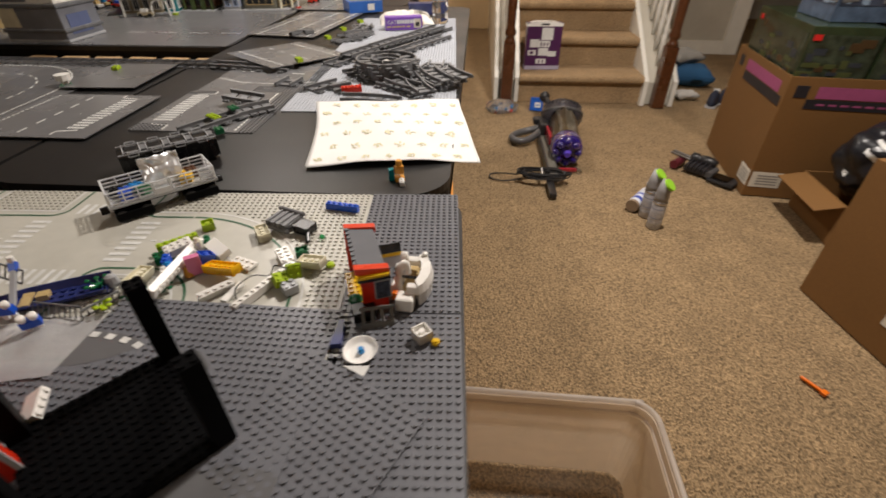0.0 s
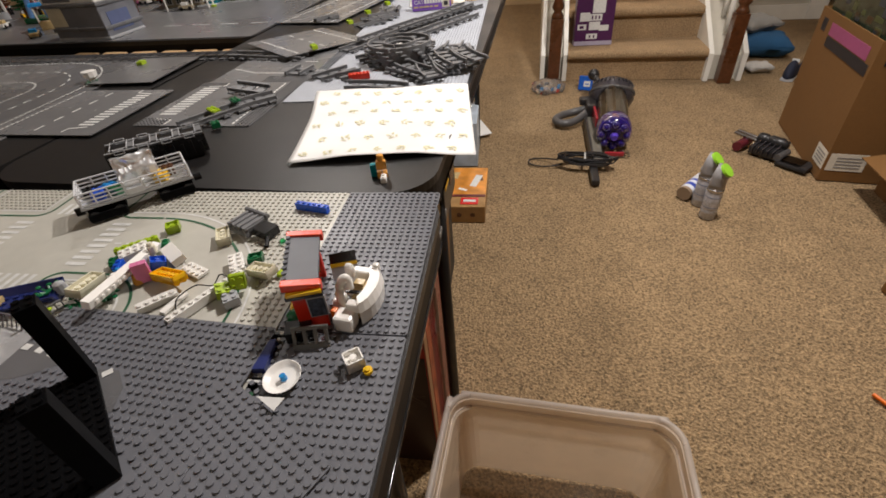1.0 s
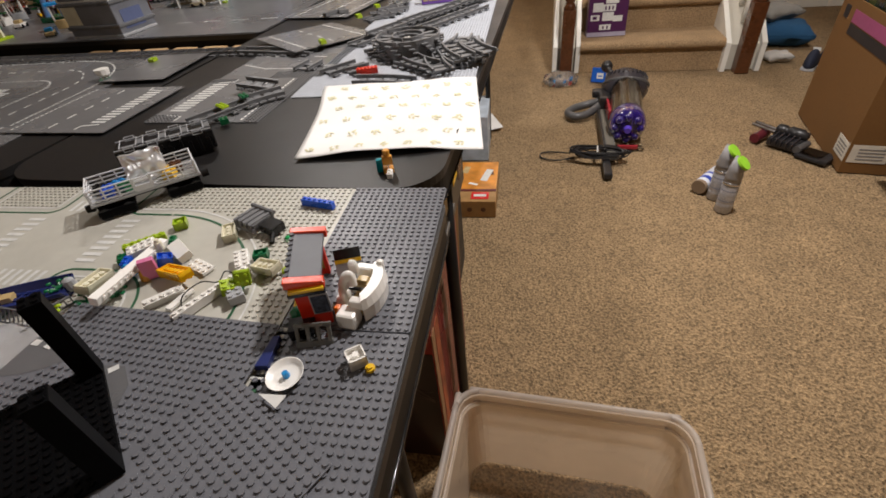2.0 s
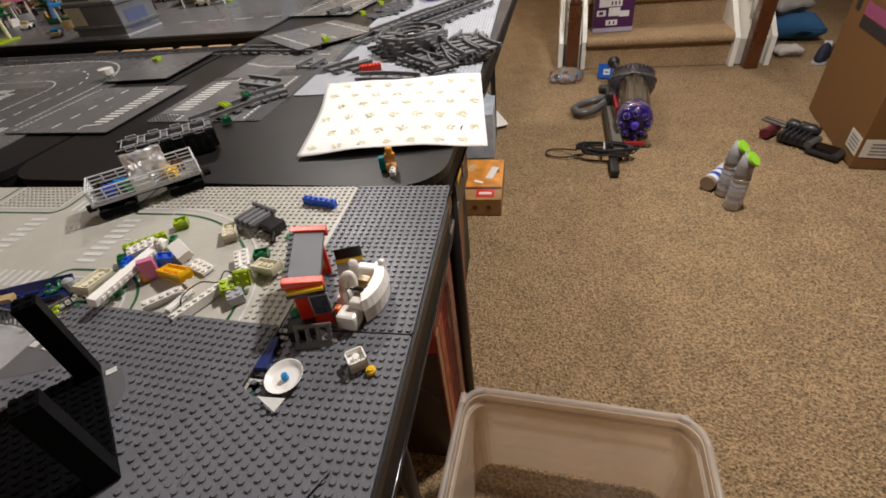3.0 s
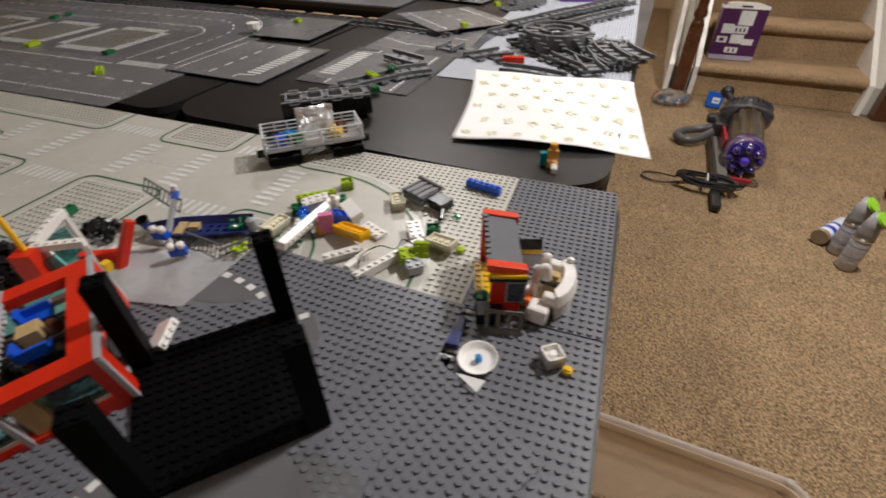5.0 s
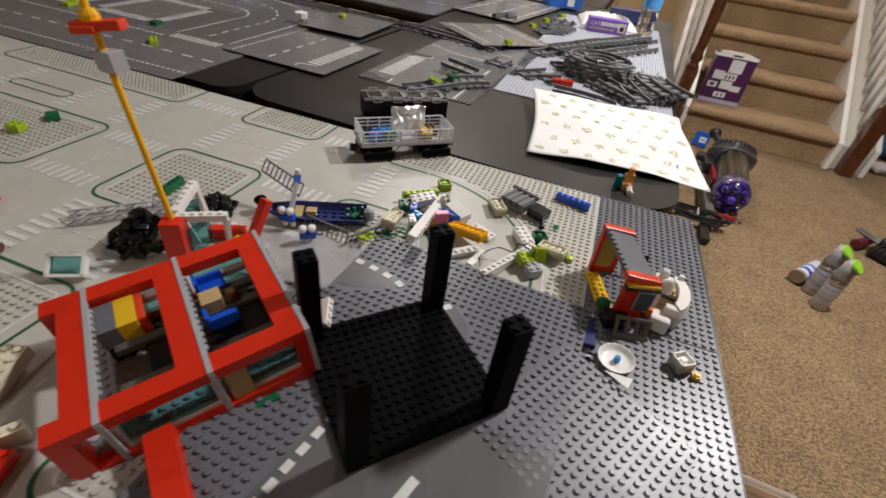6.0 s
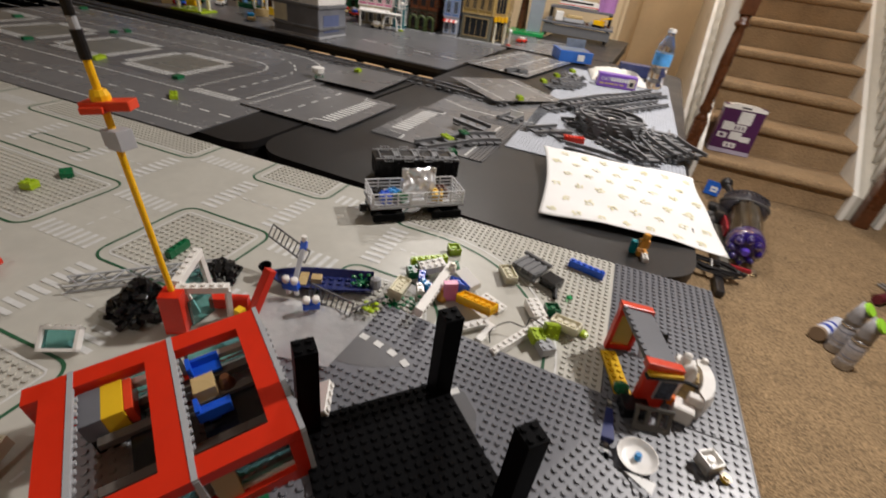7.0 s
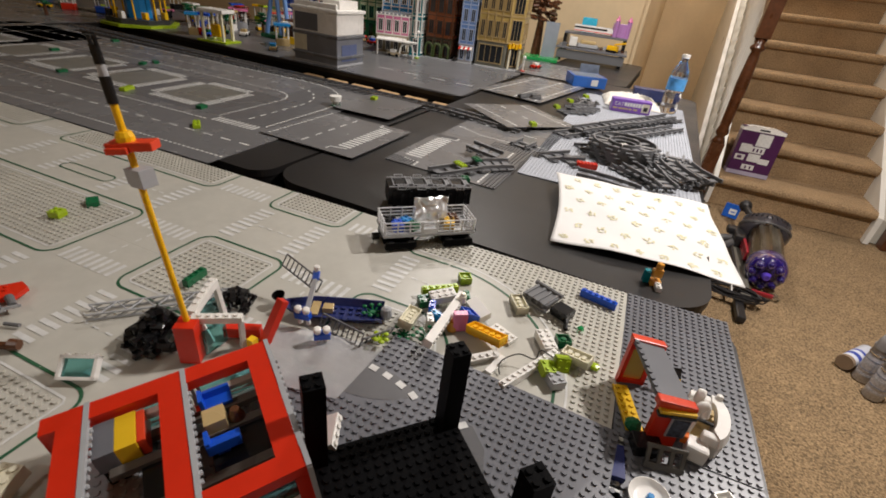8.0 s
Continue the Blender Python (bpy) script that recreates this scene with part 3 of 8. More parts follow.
loop_plate(-0.256, -0.032, 0.256, 0.752, lambda w: (column(w, -0.2165, 0.256, 0.477, 0.0125, 0.8), column(w, -0.147, 0.270, 0.477, 0.0450, 0.5), column(w, -0.075, 0.256, 0.477, 0.0125, 0.8),
                                                    oval(w, 0.090, 0.090, 14, 0.85), oval(w, 0.160, 0.178, 6, 0.5), oval(w, 0.2315, 0.262, 26, 0.85)), PRINT_GREY)
road_plate(-0.906, 0.584, 0.184, 0.232, None, PRINT_GREY, "plain dark grey toy baseplate raised on small blocks", z=PLATE_Z + 0.007, rz=3.0)
road_plate(-0.840, 0.296, 0.256, 0.256, junction, z=PLATE_Z + 0.004)
road_plate(-2.34, 0.36, 0.256, 0.512, None, PRINT_GREY)
road_plate(-2.536, 0.36, 0.128, 0.640, None, ROADGREY)
road_plate(-3.30, 0.685, 1.280, 0.720, lambda w: (dashes((-0.62, 0.05), (0.62, 0.05), 20, 0.5, 0.0034, TOPZ, bm=w), dashes((-0.62, -0.10), (0.62, -0.10), 60, 0.7, 0.003, TOPZ, bm=w), dashes((-0.62, 0.20), (0.62, 0.20), 60, 0.7, 0.003, TOPZ, bm=w)), ROADGREY)
road_plate(-3.30, 1.45, 1.280, 0.720, None, PRINT_GREY)


def plate_e(w):
    dashes((-0.088, -0.075), (-0.088, 0.095), 12, 0.55, 0.040, TOPZ, bm=w)
    ribbon([(-0.060, -0.122), (-0.060, -0.100), (-0.100, -0.092)], 0.0046, TOPZ, bm=w)
    ribbon([(-0.060, 0.122), (-0.060, 0.106), (-0.100, 0.100)], 0.0046, TOPZ, bm=w)
    dashes((0.030, -0.10), (0.030, 0.12), 5, 0.5, 0.0036, TOPZ, bm=w)
    dashes((0.088, -0.12), (0.088, 0.12), 18, 0.7, 0.0046, TOPZ, bm=w)


road_plate(-0.538, 0.352, 0.256, 0.256, plate_e, keep=lambda a, b: a > 0.092 or (a < -0.064 and (b < -0.085 or b > 0.100)))
road_plate(-0.520, 0.640, 0.272, 0.320, lambda w: (ribbon([(-0.13, -0.05), (-0.05, -0.088), (0.05, -0.092), (0.13, -0.07)], 0.004, TOPZ, bm=w), dashes((-0.12, 0.02), (0.10, 0.0), 3, 0.5, 0.004, TOPZ, bm=w)), keep=lambda a, b: b < -0.11 and a > 0.0)
# plates stacked askew on loose track
road_plate(-0.545, 0.815, 0.256, 0.256, lambda w: (dashes((-0.09, -0.12), (-0.09, 0.12), 1, 1, 0.004, TOPZ, bm=w), dashes((0.0, -0.12), (0.0, 0.12), 4, 0.5, 0.004, TOPZ, bm=w), dashes((0.09, -0.12), (0.09, 0.12), 1, 1, 0.004, TOPZ, bm=w)), z=PLATE_Z + 0.012, rz=52, ry=1.5)
road_plate(-0.640, 1.35, 0.256, 0.512, lambda w: [dashes((xx, -0.25), (xx, 0.25), 1, 1, 0.004, TOPZ, bm=w) for xx in (-0.09, 0.02, 0.10)], z=PLATE_Z + 0.006, rz=-8)
road_plate(-0.70, 1.95, 0.256, 0.512, lambda w: dashes((0.0, -0.25), (0.0, 0.25), 8, 0.5, 0.004, TOPZ, bm=w), z=PLATE_Z + 0.003, rz=0)
road_plate(-1.70, 1.318, 1.792, 0.736, lambda w: (dashes((0.4, -0.16), (0.88, -0.16), 4, 0.6, 0.006, TOPZ, bm=w),), PRINT_GREY, z=PLATE_Z)
road_plate(-1.70, 2.08, 1.792, 0.736, None, PRINT_GREY, z=PLATE_Z)
# a printed road plate lying on top near the table corner, and a square plate askew over it
P_CX, P_CY, P_TURN = -0.240, -0.388, -1.0
P_PLACE = pose(P_CX, P_CY, PLATE_Z + 0.0075, 0, 0, P_TURN)
WEDGE = [(-0.1112, 0.079), (-0.1112, 0.034), (-0.100, 0.0355), (-0.084, 0.0405), (-0.068, 0.049), (-0.048, 0.065), (-0.056, 0.070), (-0.078, 0.0765), (-0.106, 0.079)]
LANE = [(-0.033, -0.060), (-0.058, -0.2545), (0.127, -0.2545), (0.127, -0.046), (0.060, -0.040)]
SPUR = [(-0.014, 0.060), (0.008, 0.062), (0.026, 0.046), (0.034, 0.024), (0.020, 0.020)]
ASKEW = pose(-0.0964, -0.4071, PLATE_Z + 0.0060, 0, 2.1, -27)
RACK = pose(-0.246, -0.417, PLATE_Z + 0.0112, 0, 0, -41)


def within(outline, x, y, margin=0.0):
    """Whether a place lies in a convex outline, grown by a margin."""
    cx, cy = sum(p[0] for p in outline) / len(outline), sum(p[1] for p in outline) / len(outline)
    for (ax, ay), (bx, by) in zip(outline, outline[1:] + outline[:1]):
        nx, ny = by - ay, ax - bx
        size = math.hypot(nx, ny)
        inside = ((cx - ax) * nx + (cy - ay) * ny) / size
        here = ((x - ax) * nx + (y - ay) * ny) / size
        if (here if inside > 0 else -here) < -margin:
            return False
    return True


def in_square(place, p, half):
    q = place.inverted() @ p
    return abs(q.x) < half and abs(q.y) < half


def p_stud(a, b):
    a, b = a + 0.008, b - 0.064
    if any(within(o, a, b, 0.0022) for o in (WEDGE[:6], WEDGE[5:] + [WEDGE[0], WEDGE[3]], LANE, SPUR)):
        return False
    return not in_square(ASKEW, P_PLACE @ Vector((a, b, 0)), 0.067)


c = P_PLACE @ Vector((0.008, -0.064, 0))
p_plate = baseplate(30, 48, c.x, c.y, P_TURN, DGREY, "dark grey studded toy road plate with a printed bend", p_stud, z=PLATE_Z + 0.0075, n=10)
own = bmesh.new()
for outline in (WEDGE, LANE, SPUR):
    own.faces.new([own.verts.new((x - 0.008, y + 0.064, TOPZ + 0.0002)) for x, y in outline])
bmesh.ops.recalc_face_normals(own, faces=own.faces[:])
if own.faces[:][0].normal.z < 0:
    bmesh.ops.reverse_faces(own, faces=own.faces[:])
prints(p_plate, "smooth_road", own, PRINT_GREY)
own = bmesh.new()
for d0, d1 in (((-0.109, 0.0735), (-0.100, 0.073)), ((-0.092, 0.0725), (-0.083, 0.071)), ((-0.075, 0.0700), (-0.066, 0.0675)), ((-0.058, 0.0655), (-0.050, 0.0615))):
    dashes(d0, d1, 1, 1.0, 0.0068, TOPZ + 0.0004, bm=own)
dashes((-0.0285, -0.0810), (-0.0500, -0.2530), 12, 0.62, 0.0062, TOPZ + 0.0004, bm=own)
dashes((0.0495, -0.0800), (0.0060, -0.2530), 2, 0.52, 0.0070, TOPZ + 0.0004, bm=own)
dashes((-0.003, 0.0545), (0.003, 0.0610), 1, 1.0, 0.0066, TOPZ + 0.0004, bm=own)
bmesh.ops.translate(own, vec=(-0.008, 0.064, 0), verts=own.verts)
prints(p_plate, "white_marking", own, PRINT_WHITE)
c = P_PLACE @ Vector((-0.140, 0.003, 0))
baseplate(7, 8, c.x, c.y, P_TURN, DGREY, "small dark grey studded toy baseplate beside the toy house", z=PLATE_Z + 0.0034, n=10)
baseplate(16, 16, ASKEW.translation.x, ASKEW.translation.y, -27, DGREY, "dark grey studded toy baseplate lying askew over the table corner",
          lambda a, b: not in_square(RACK, ASKEW @ Vector((a, b, 0)), 0.067), z=ASKEW.translation.z, ry=2.1, n=10)

# ---- toys on the near table ----
G = TOP + 0.0021
ON = G + 0.0018   # on top of the studs

# bricks in the heap on the printed bend
brick(LIME, 2, 2, -0.330, -0.112, ON + U, 35, 180, hollow=True)
brick(LIME, 1, 6, -0.346, -0.157, G + 0.004, -48)
brick(GREEN, 2, 3, -0.350, -0.182, G, -48)
brick(WHITE, 2, 4, -0.335, -0.172, G + 0.008, -46, 6, 4)
own = box(0.0094, 0.114, 0.0096, bevel=0.0006)
joined(own, studs_at([(0.0, (j - 6) * PITCH) for j in range(13)], 0.0, 10), pose(0.0047, 0, 0.005, 0, 90, 0))
thing("toy_brick", own, WHITE, pose(-0.313, -0.214, G + 0.0135, -6, 14, 3), "long white plastic toy beam lying across the brick heap", "toy brick", "loose toy bricks")
brick(CREAM, 2, 5, -0.348, -0.230, G + 0.018, 8, 168, 10, hollow=True)
brick(WHITE, 2, 4, -0.289, -0.166, ON + 0.002, 55, 6, -14, studs=False)
brick(BLUE, 2, 3, -0.293, -0.185, ON + 0.014, 40, 166, 20, hollow=True)
brick(BLUE, 1, 2, -0.337, -0.197, ON + 0.004, 20)
brick(AZURE, 1, 2, -0.327, -0.206, ON + 0.002, 70)
brick(WHITE, 1, 2, -0.330, -0.215, ON, 30)
brick(PINK, 1, 2, -0.297, -0.207, ON + 0.001, -55, h=0.024, studs=False)
thing("toy_cone", lathe([(0.0065, 0), (0.0065, 0.003), (0.0045, 0.012), (0.003, 0.0125)], 14), SKIN, pose(-0.304, -0.210, ON), "small tan plastic toy cone among loose bricks", "toy brick", "loose toy bricks")
thing("toy_cone", lathe([(0.0045, 0), (0.0045, 0.010), (0.0035, 0.0105), (0.0025, 0.014)], 14), CREAM, pose(-0.309, -0.172, ON + 0.012), "small cream plastic toy cone on the brick heap", "toy brick", "loose toy bricks")
brick(AMBER, 2, 6, -0.264, -0.208, ON + 0.016, 70, 168, 6, hollow=True)
brick(WHITE, 2, 4, -0.250, -0.187, ON, 69, h=U / 3)
brick(WHITE, 1, 5, -0.258, -0.239, ON, -43, 0, 20)
brick(WHITE, 1, 4, -0.240, -0.238, ON, -12, 0, h=U / 3, studs=False)
brick(WHITE, 1, 11, -0.206, -0.229, ON, -25, label="long white plastic toy beam with one row of studs")
brick(LIME, 2, 2, -0.191, -0.222, ON + 0.004, 40, 8, 12)
brick(LIME, 2, 2, -0.180, -0.208, ON + 0.012, 28, 72, 6, hollow=True)
brick(LGREY, 2, 2, -0.178, -0.230, ON, 42)
brick(WHITE, 2, 4, -0.202, -0.176, ON, 35, h=U)
brick(GREEN, 2, 2, -0.185, -0.164, ON + U, 25, 172, hollow=True)
brick(CREAM, 2, 4, -0.166, -0.186, ON + U + 0.003, 75, 172, hollow=True)
thing("toy_leaf", lathe([(0.001, 0), (0.006, 0.001), (0.005, 0.004), (0.001, 0.005)], 6), LIME, pose(-0.145, -0.183, ON), "lime green plastic toy plant tip", "toy plant", "toy plants")
brick(CREAM, 2, 4, -0.250, -0.125, ON + U, 33, 176, hollow=True)
brick(BLUE, 1, 6, -0.162, -0.054, ON, 80)
brick(GREEN, 1, 2, -0.312, -0.150, ON, 30)
thing("toy_cable", cable([(-0.232, -0.248, ON), (-0.236, -0.236, ON + 0.006), (-0.222, -0.221, ON + 0.012), (-0.205, -0.217, ON + 0.010), (-0.203, -0.205, ON + 0.014), (-0.196, -0.204, ON + 0.013), (-0.183, -0.206, ON + 0.010)], 0.0007), BLACK, pose(0, 0, 0), "thin black plastic toy hose curled over a beam", "toy hose")


def leaf_plant(x, y, z, rz, mat, label, spread=0.016):
    own = bmesh.new()
    for k in range(7):
        a = 2 * math.pi * k / 7 + rz
        d = Vector((math.cos(a), math.sin(a), 0))
        rod((0, 0, 0.002), d * spread * 0.7 + Vector((0, 0, 0.006)), 0.0012, 5, own)
        ball(0.0030 if spread < 0.015 else 0.0036, tuple(d * spread + Vector((0, 0, 0.006 + 0.002 * (k % 2)))), (1, 1, 0.5), 8, own)
    tube(0.003, 0.003, 0.005, n=8, bm=own)
    return thing("toy_plant", own, mat, pose(x, y, z), label, "toy plant", "toy plants")


leaf_plant(-0.345, -0.250, G, 0.2, GREEN, "dark green plastic toy plant under loose bricks", 0.011)
leaf_plant(-0.322, -0.238, G, 0.9, GREEN, "dark green plastic toy plant under loose bricks", 0.011)
leaf_plant(-0.392, -0.240, G + 0.004, 0.5, GREEN, "dark green plastic toy plant beside the boat", 0.011)
leaf_plant(-0.358, -0.278, G + 0.008, 0.1, LIME, "lime green plastic toy plant beside a grey fence", 0.007)

# dark grey coupling pieces
bogie = holder("toy_hinge_assembly", pose(-0.218, -0.104, ON, 0, 0, -22) @ Matrix.Scale(1.38, 4), "dark grey plastic toy track hinge with a black end", "toy part")
part("plate", box(0.026, 0.022, 0.0032, (-0.008, 0, 0.006)), TRACKGREY, bogie)
for k in range(4):
    part("rib", box(0.003, 0.026, 0.0075, (-0.019 + 0.007 * k, 0, 0.003), 0.0006), TRACKGREY, bogie)
part("arm", rod((-0.024, -0.012, 0.004), (0.006, -0.012, 0.004), 0.0022), TRACKGREY, bogie)
part("arm", rod((-0.024, 0.012, 0.010), (0.006, 0.012, 0.010), 0.0022), TRACKGREY, bogie)
part("end_block", box(0.017, 0.015, 0.0080, (0.016, 0, 0.001), 0.0005), BLACK, bogie, "black plastic end block")
part("hook", rod((0.024, -0.006, 0.004), (0.030, -0.014, 0.001), 0.0022), BLACK, bogie)
thing("toy_gem", lathe([(0.002, 0), (0.0042, 0.002), (0.003, 0.004), (0.001, 0.005)], 8), material("clear_green_plastic", (0.05, 0.55, 0.2), 0.08, clear=0.7), pose(-0.171, -0.126, ON), "clear green plastic toy stud", "toy part")

# kiosk with a grey slope roof
kiosk = holder("toy_kiosk", pose(-0.092, -0.222, G, 0, 0, 21), "red toy bus shelter with a dark grey roof and yellow base", "toy building")
part("base", brick_bm(2, 7, U / 3), YELLOW, kiosk, "yellow studded base strip", pose(-0.014, 0.005, 0.0018))
own = box(0.031, 0.078, 0.004, (0.002, 0.006, 0.055), 0.0004)
for v in own.verts:
    v.co.z -= 0.30 * max(v.co.x, 0)
studs_at([(-0.012, (j - 4) * PITCH + 0.006) for j in range(9)], 0.059, 8, own)
part("roof", own, plastic("slate_grey_plastic", (0.115, 0.12, 0.135), 0.42), kiosk, "dark grey sloping studded roof")
for yy in (-0.033, 0.045):
    own = box(0.035, 0.009, 0.008, (0.003, yy, 0.0530), 0.0010)
    for v in own.verts:
        v.co.z -= 0.25 * max(v.co.x, 0)
    part("roof_end", own, plastic("bright_red_plastic", (0.72, 0.06, 0.02)), kiosk, "bright red roof end")
part("wall", box(0.027, 0.007, 0.053, (0.004, -0.031, 0.001), 0.0006), RED, kiosk)
own = bmesh.new()
for xx in (-0.013, 0.011):
    box(0.004, 0.007, 0.053, (xx, 0.043, 0.001), 0.0004, own)
box(0.026, 0.007, 0.005, (-0.001, 0.043, 0.002), 0.0004, own)
box(0.026, 0.007, 0.005, (-0.001, 0.043, 0.048), 0.0004, own)
part("window_frame", own, RED, kiosk)
part("window", box(0.020, 0.0016, 0.043, (-0.001, 0.043, 0.006)), material("amber_clear_plastic", (0.6, 0.45, 0.08), 0.15, clear=0.5), kiosk, "amber printed window panel")
part("gutter", box(0.031, 0.005, 0.003, (0.004, -0.0385, 0.0490)), YELLOW, kiosk, "yellow trim strip")
part("gutter", box(0.033, 0.006, 0.0030, (0.004, -0.0385, 0.0456)), BLACK, kiosk, "black trim strip")
part("poster_frame", box(0.017, 0.0018, 0.024, (0.012, -0.0365, 0.018), 0.0003), LGREY, kiosk, "small grey framed poster")
part("poster", box(0.0145, 0.0008, 0.0205, (0.012, -0.0378, 0.0195)), material("night_poster", (0.05, 0.06, 0.09), 0.2, vary=0.6, scale=260), kiosk, "dark night-scene poster")
part("plant", ball(0.008, (-0.016, -0.020, 0.008), (1, 1, 0.8), 8), GREEN, kiosk, "dark green plant piece")
part("step", box(0.024, 0.018, 0.012, (-0.010, -0.040, 0.001), 0.0005), BLACK, kiosk, "black foot block")

fence = holder("toy_fence", pose(-0.070, -0.277, G, -24, 0, 14), "clear grey toy railing leaning on the shelter", "toy fence", "toy fences")
SMOKEGREY = material("smoky_grey_plastic", (0.20, 0.20, 0.19), 0.2, clear=0.35)
part("rail", box(0.034, 0.004, 0.006, (0, 0, 0.0), 0.0006), SMOKEGREY, fence)
part("rail", box(0.034, 0.003, 0.0035, (0, 0, 0.019), 0.0006), SMOKEGREY, fence)
for k in range(4):
    part("bar", box(0.0032, 0.003, 0.015, (-0.0145 + 0.0097 * k, 0, 0.005)), SMOKEGREY, fence)
for k in range(3):
    part("glint_stud", tube(0.0024, 0.0024, 0.002, (-0.0097 + 0.0097 * k, 0.006, 0.006), 8), CLEAR, fence)

# the white swan-like ride car
swan = holder("toy_ride_boat", pose(-0.042, -0.222, G, 0, 0, -5) @ Matrix.Diagonal((0.86, 0.86, 1.30, 1)), "white curved toy ride boat with tan seat and orange beak", "toy boat")
own = bmesh.new()
for s in (1,):
    rings = []
    for a in np.linspace(-60, 95, 12):
        r = 0.030
        c = Vector((r * math.cos(radians(a)) * 0.62, r * math.sin(radians(a)) * 1.15, 0))
        n = Vector((math.cos(radians(a)), math.sin(radians(a)), 0))
        w = 0.0125
        rings.append([own.verts.new(c - n * w + Vector((0, 0, 0.002))), own.verts.new(c + n * 0.002 + Vector((0, 0, 0.002))), own.verts.new(c + n * 0.0035 + Vector((0, 0, 0.014))),
                      own.verts.new(c + Vector((0, 0, 0.0215))), own.verts.new(c - n * w + Vector((0, 0, 0.0215)))])
    for a, b in zip(rings, rings[1:]):
        for i in range(5):
            own.faces.new((a[i], a[(i + 1) % 5], b[(i + 1) % 5], b[i]))
    own.faces.new(rings[0])
    own.faces.new(list(reversed(rings[-1])))
    bmesh.ops.recalc_face_normals(own, faces=own.faces[:])
part("hull", own, WHITE, swan, "curved white hull side", pose(0.004, 0.006, 0), smooth=False)
part("floor", box(0.020, 0.044, 0.0032, (-0.002, 0.002, 0.003)), TAN, swan, "tan floor plate")
own = box(0.016, 0.013, 0.0120, (0.000, 0.012, 0.0062), 0.0006)
box(0.012, 0.009, 0.003, (0.000, 0.012, 0.0180), 0.0006, own)
part("seat", own, TAN, swan, "tan seat block")
part("neck", cable([(-0.014, -0.010, 0.006), (-0.014, -0.012, 0.020), (-0.012, -0.006, 0.029), (-0.006, -0.002, 0.030), (-0.004, -0.004, 0.022)], 0.0048, n=10), WHITE, swan, smooth=True)
own = box(0.022, 0.020, 0.013, (-0.002, -0.030, 0.001), 0.003)
part("bow_block", own, WHITE, swan)
own = box(0.016, 0.010, 0.008, (0.006, -0.020, 0.012), 0.002)
part("bow_step", own, WHITE, swan)
own = box(0.012, 0.010, 0.018, (-0.018, 0.014, 0.004), 0.003)
part("wing", own, WHITE, swan)
part("wing", box(0.010, 0.020, 0.013, (-0.019, -0.006, 0.002), 0.003), WHITE, swan)
part("stern", box(0.030, 0.012, 0.018, (-0.004, 0.034, 0.002), 0.003), WHITE, swan)
part("stern_post", box(0.008, 0.008, 0.016, (0.010, 0.036, 0.014), 0.003, m=pose(0, 0, 0, -8)), WHITE, swan)
part("tail", box(0.010, 0.008, 0.012, (-0.012, 0.026, 0.014), 0.003, m=pose(0, 0, 0, 20)), WHITE, swan)
part("beak", box(0.006, 0.008, 0.007, (-0.0155, -0.0265, 0.008), 0.0008), ORANGE, swan, "orange beak piece")
part("strap", box(0.020, 0.003, 0.002, (-0.002, -0.001, 0.0165)), BLACK, swan, "black cross bar")

sign = holder("toy_sign", pose(-0.072, -0.178, G, -28, 0, 22), "toy sign tile in black, yellow and pale grey, propped up", "toy sign")
part("panel", box(0.028, 0.003, 0.013, (0, 0, 0.0), 0.0003), LGREY, sign, "pale grey lower panel")
part("stripe", box(0.028, 0.0034, 0.004, (0, 0, 0.0131)), YELLOW, sign, "yellow stripe")
part("header", box(0.028, 0.003, 0.011, (0, 0, 0.0172), 0.0003), BLACK, sign, "black upper panel")

dish = holder("toy_dish", pose(-0.080, -0.314, G + 0.002, 4, -3, 0) @ Matrix.Scale(0.74, 4), "white plastic toy dish with a blue stud in it", "toy dish")
own = lathe([(0.004, 0.0), (0.012, 0.0012), (0.0185, 0.004), (0.0215, 0.0075), (0.0225, 0.0080), (0.0218, 0.0066), (0.0188, 0.0030), (0.012, 0.0024), (0.004, 0.0022), (0.0005, 0.0022)], 32)
part("bowl", own, WHITE, dish, smooth=True)
part("stud", tube(0.0042, 0.0036, 0.008, (0.001, 0.0, 0.0022), 12, bevel=0.0006), AZURE, dish, "blue cone stud")
brick(WHITE, 2, 2, -0.024, -0.291, ON + 0.012, 38, 180, h=0.0115, hollow=True, label="white plastic toy brick lying upside down")
thing("toy_stud", lathe([(0.0042, 0), (0.0042, 0.0034), (0.0026, 0.0034), (0.0026, 0.005), (0.0016, 0.005)], 14), YELLOW, pose(-0.010, -0.297, ON), "round yellow plastic toy stud on a grey baseplate", "toy brick", "loose toy bricks")
thing("paper_scrap", prism([(-0.014, 0.004), (0.006, -0.008), (0.010, 0.004)], 0.0006), PRINT_WHITE, pose(-0.076, -0.341, PLATE_Z + 0.0126, 0, 0, 4), "small white printed sticker corner on grey studs", "paper scrap")
thing("toy_block", box(0.013, 0.034, 0.0075, (0, 0, 0), 0.0005), NAVY, pose(-0.1085, -0.293, G, 0, 0, 8), "dark blue toy piece under a raised road plate", "toy brick", "loose toy bricks")

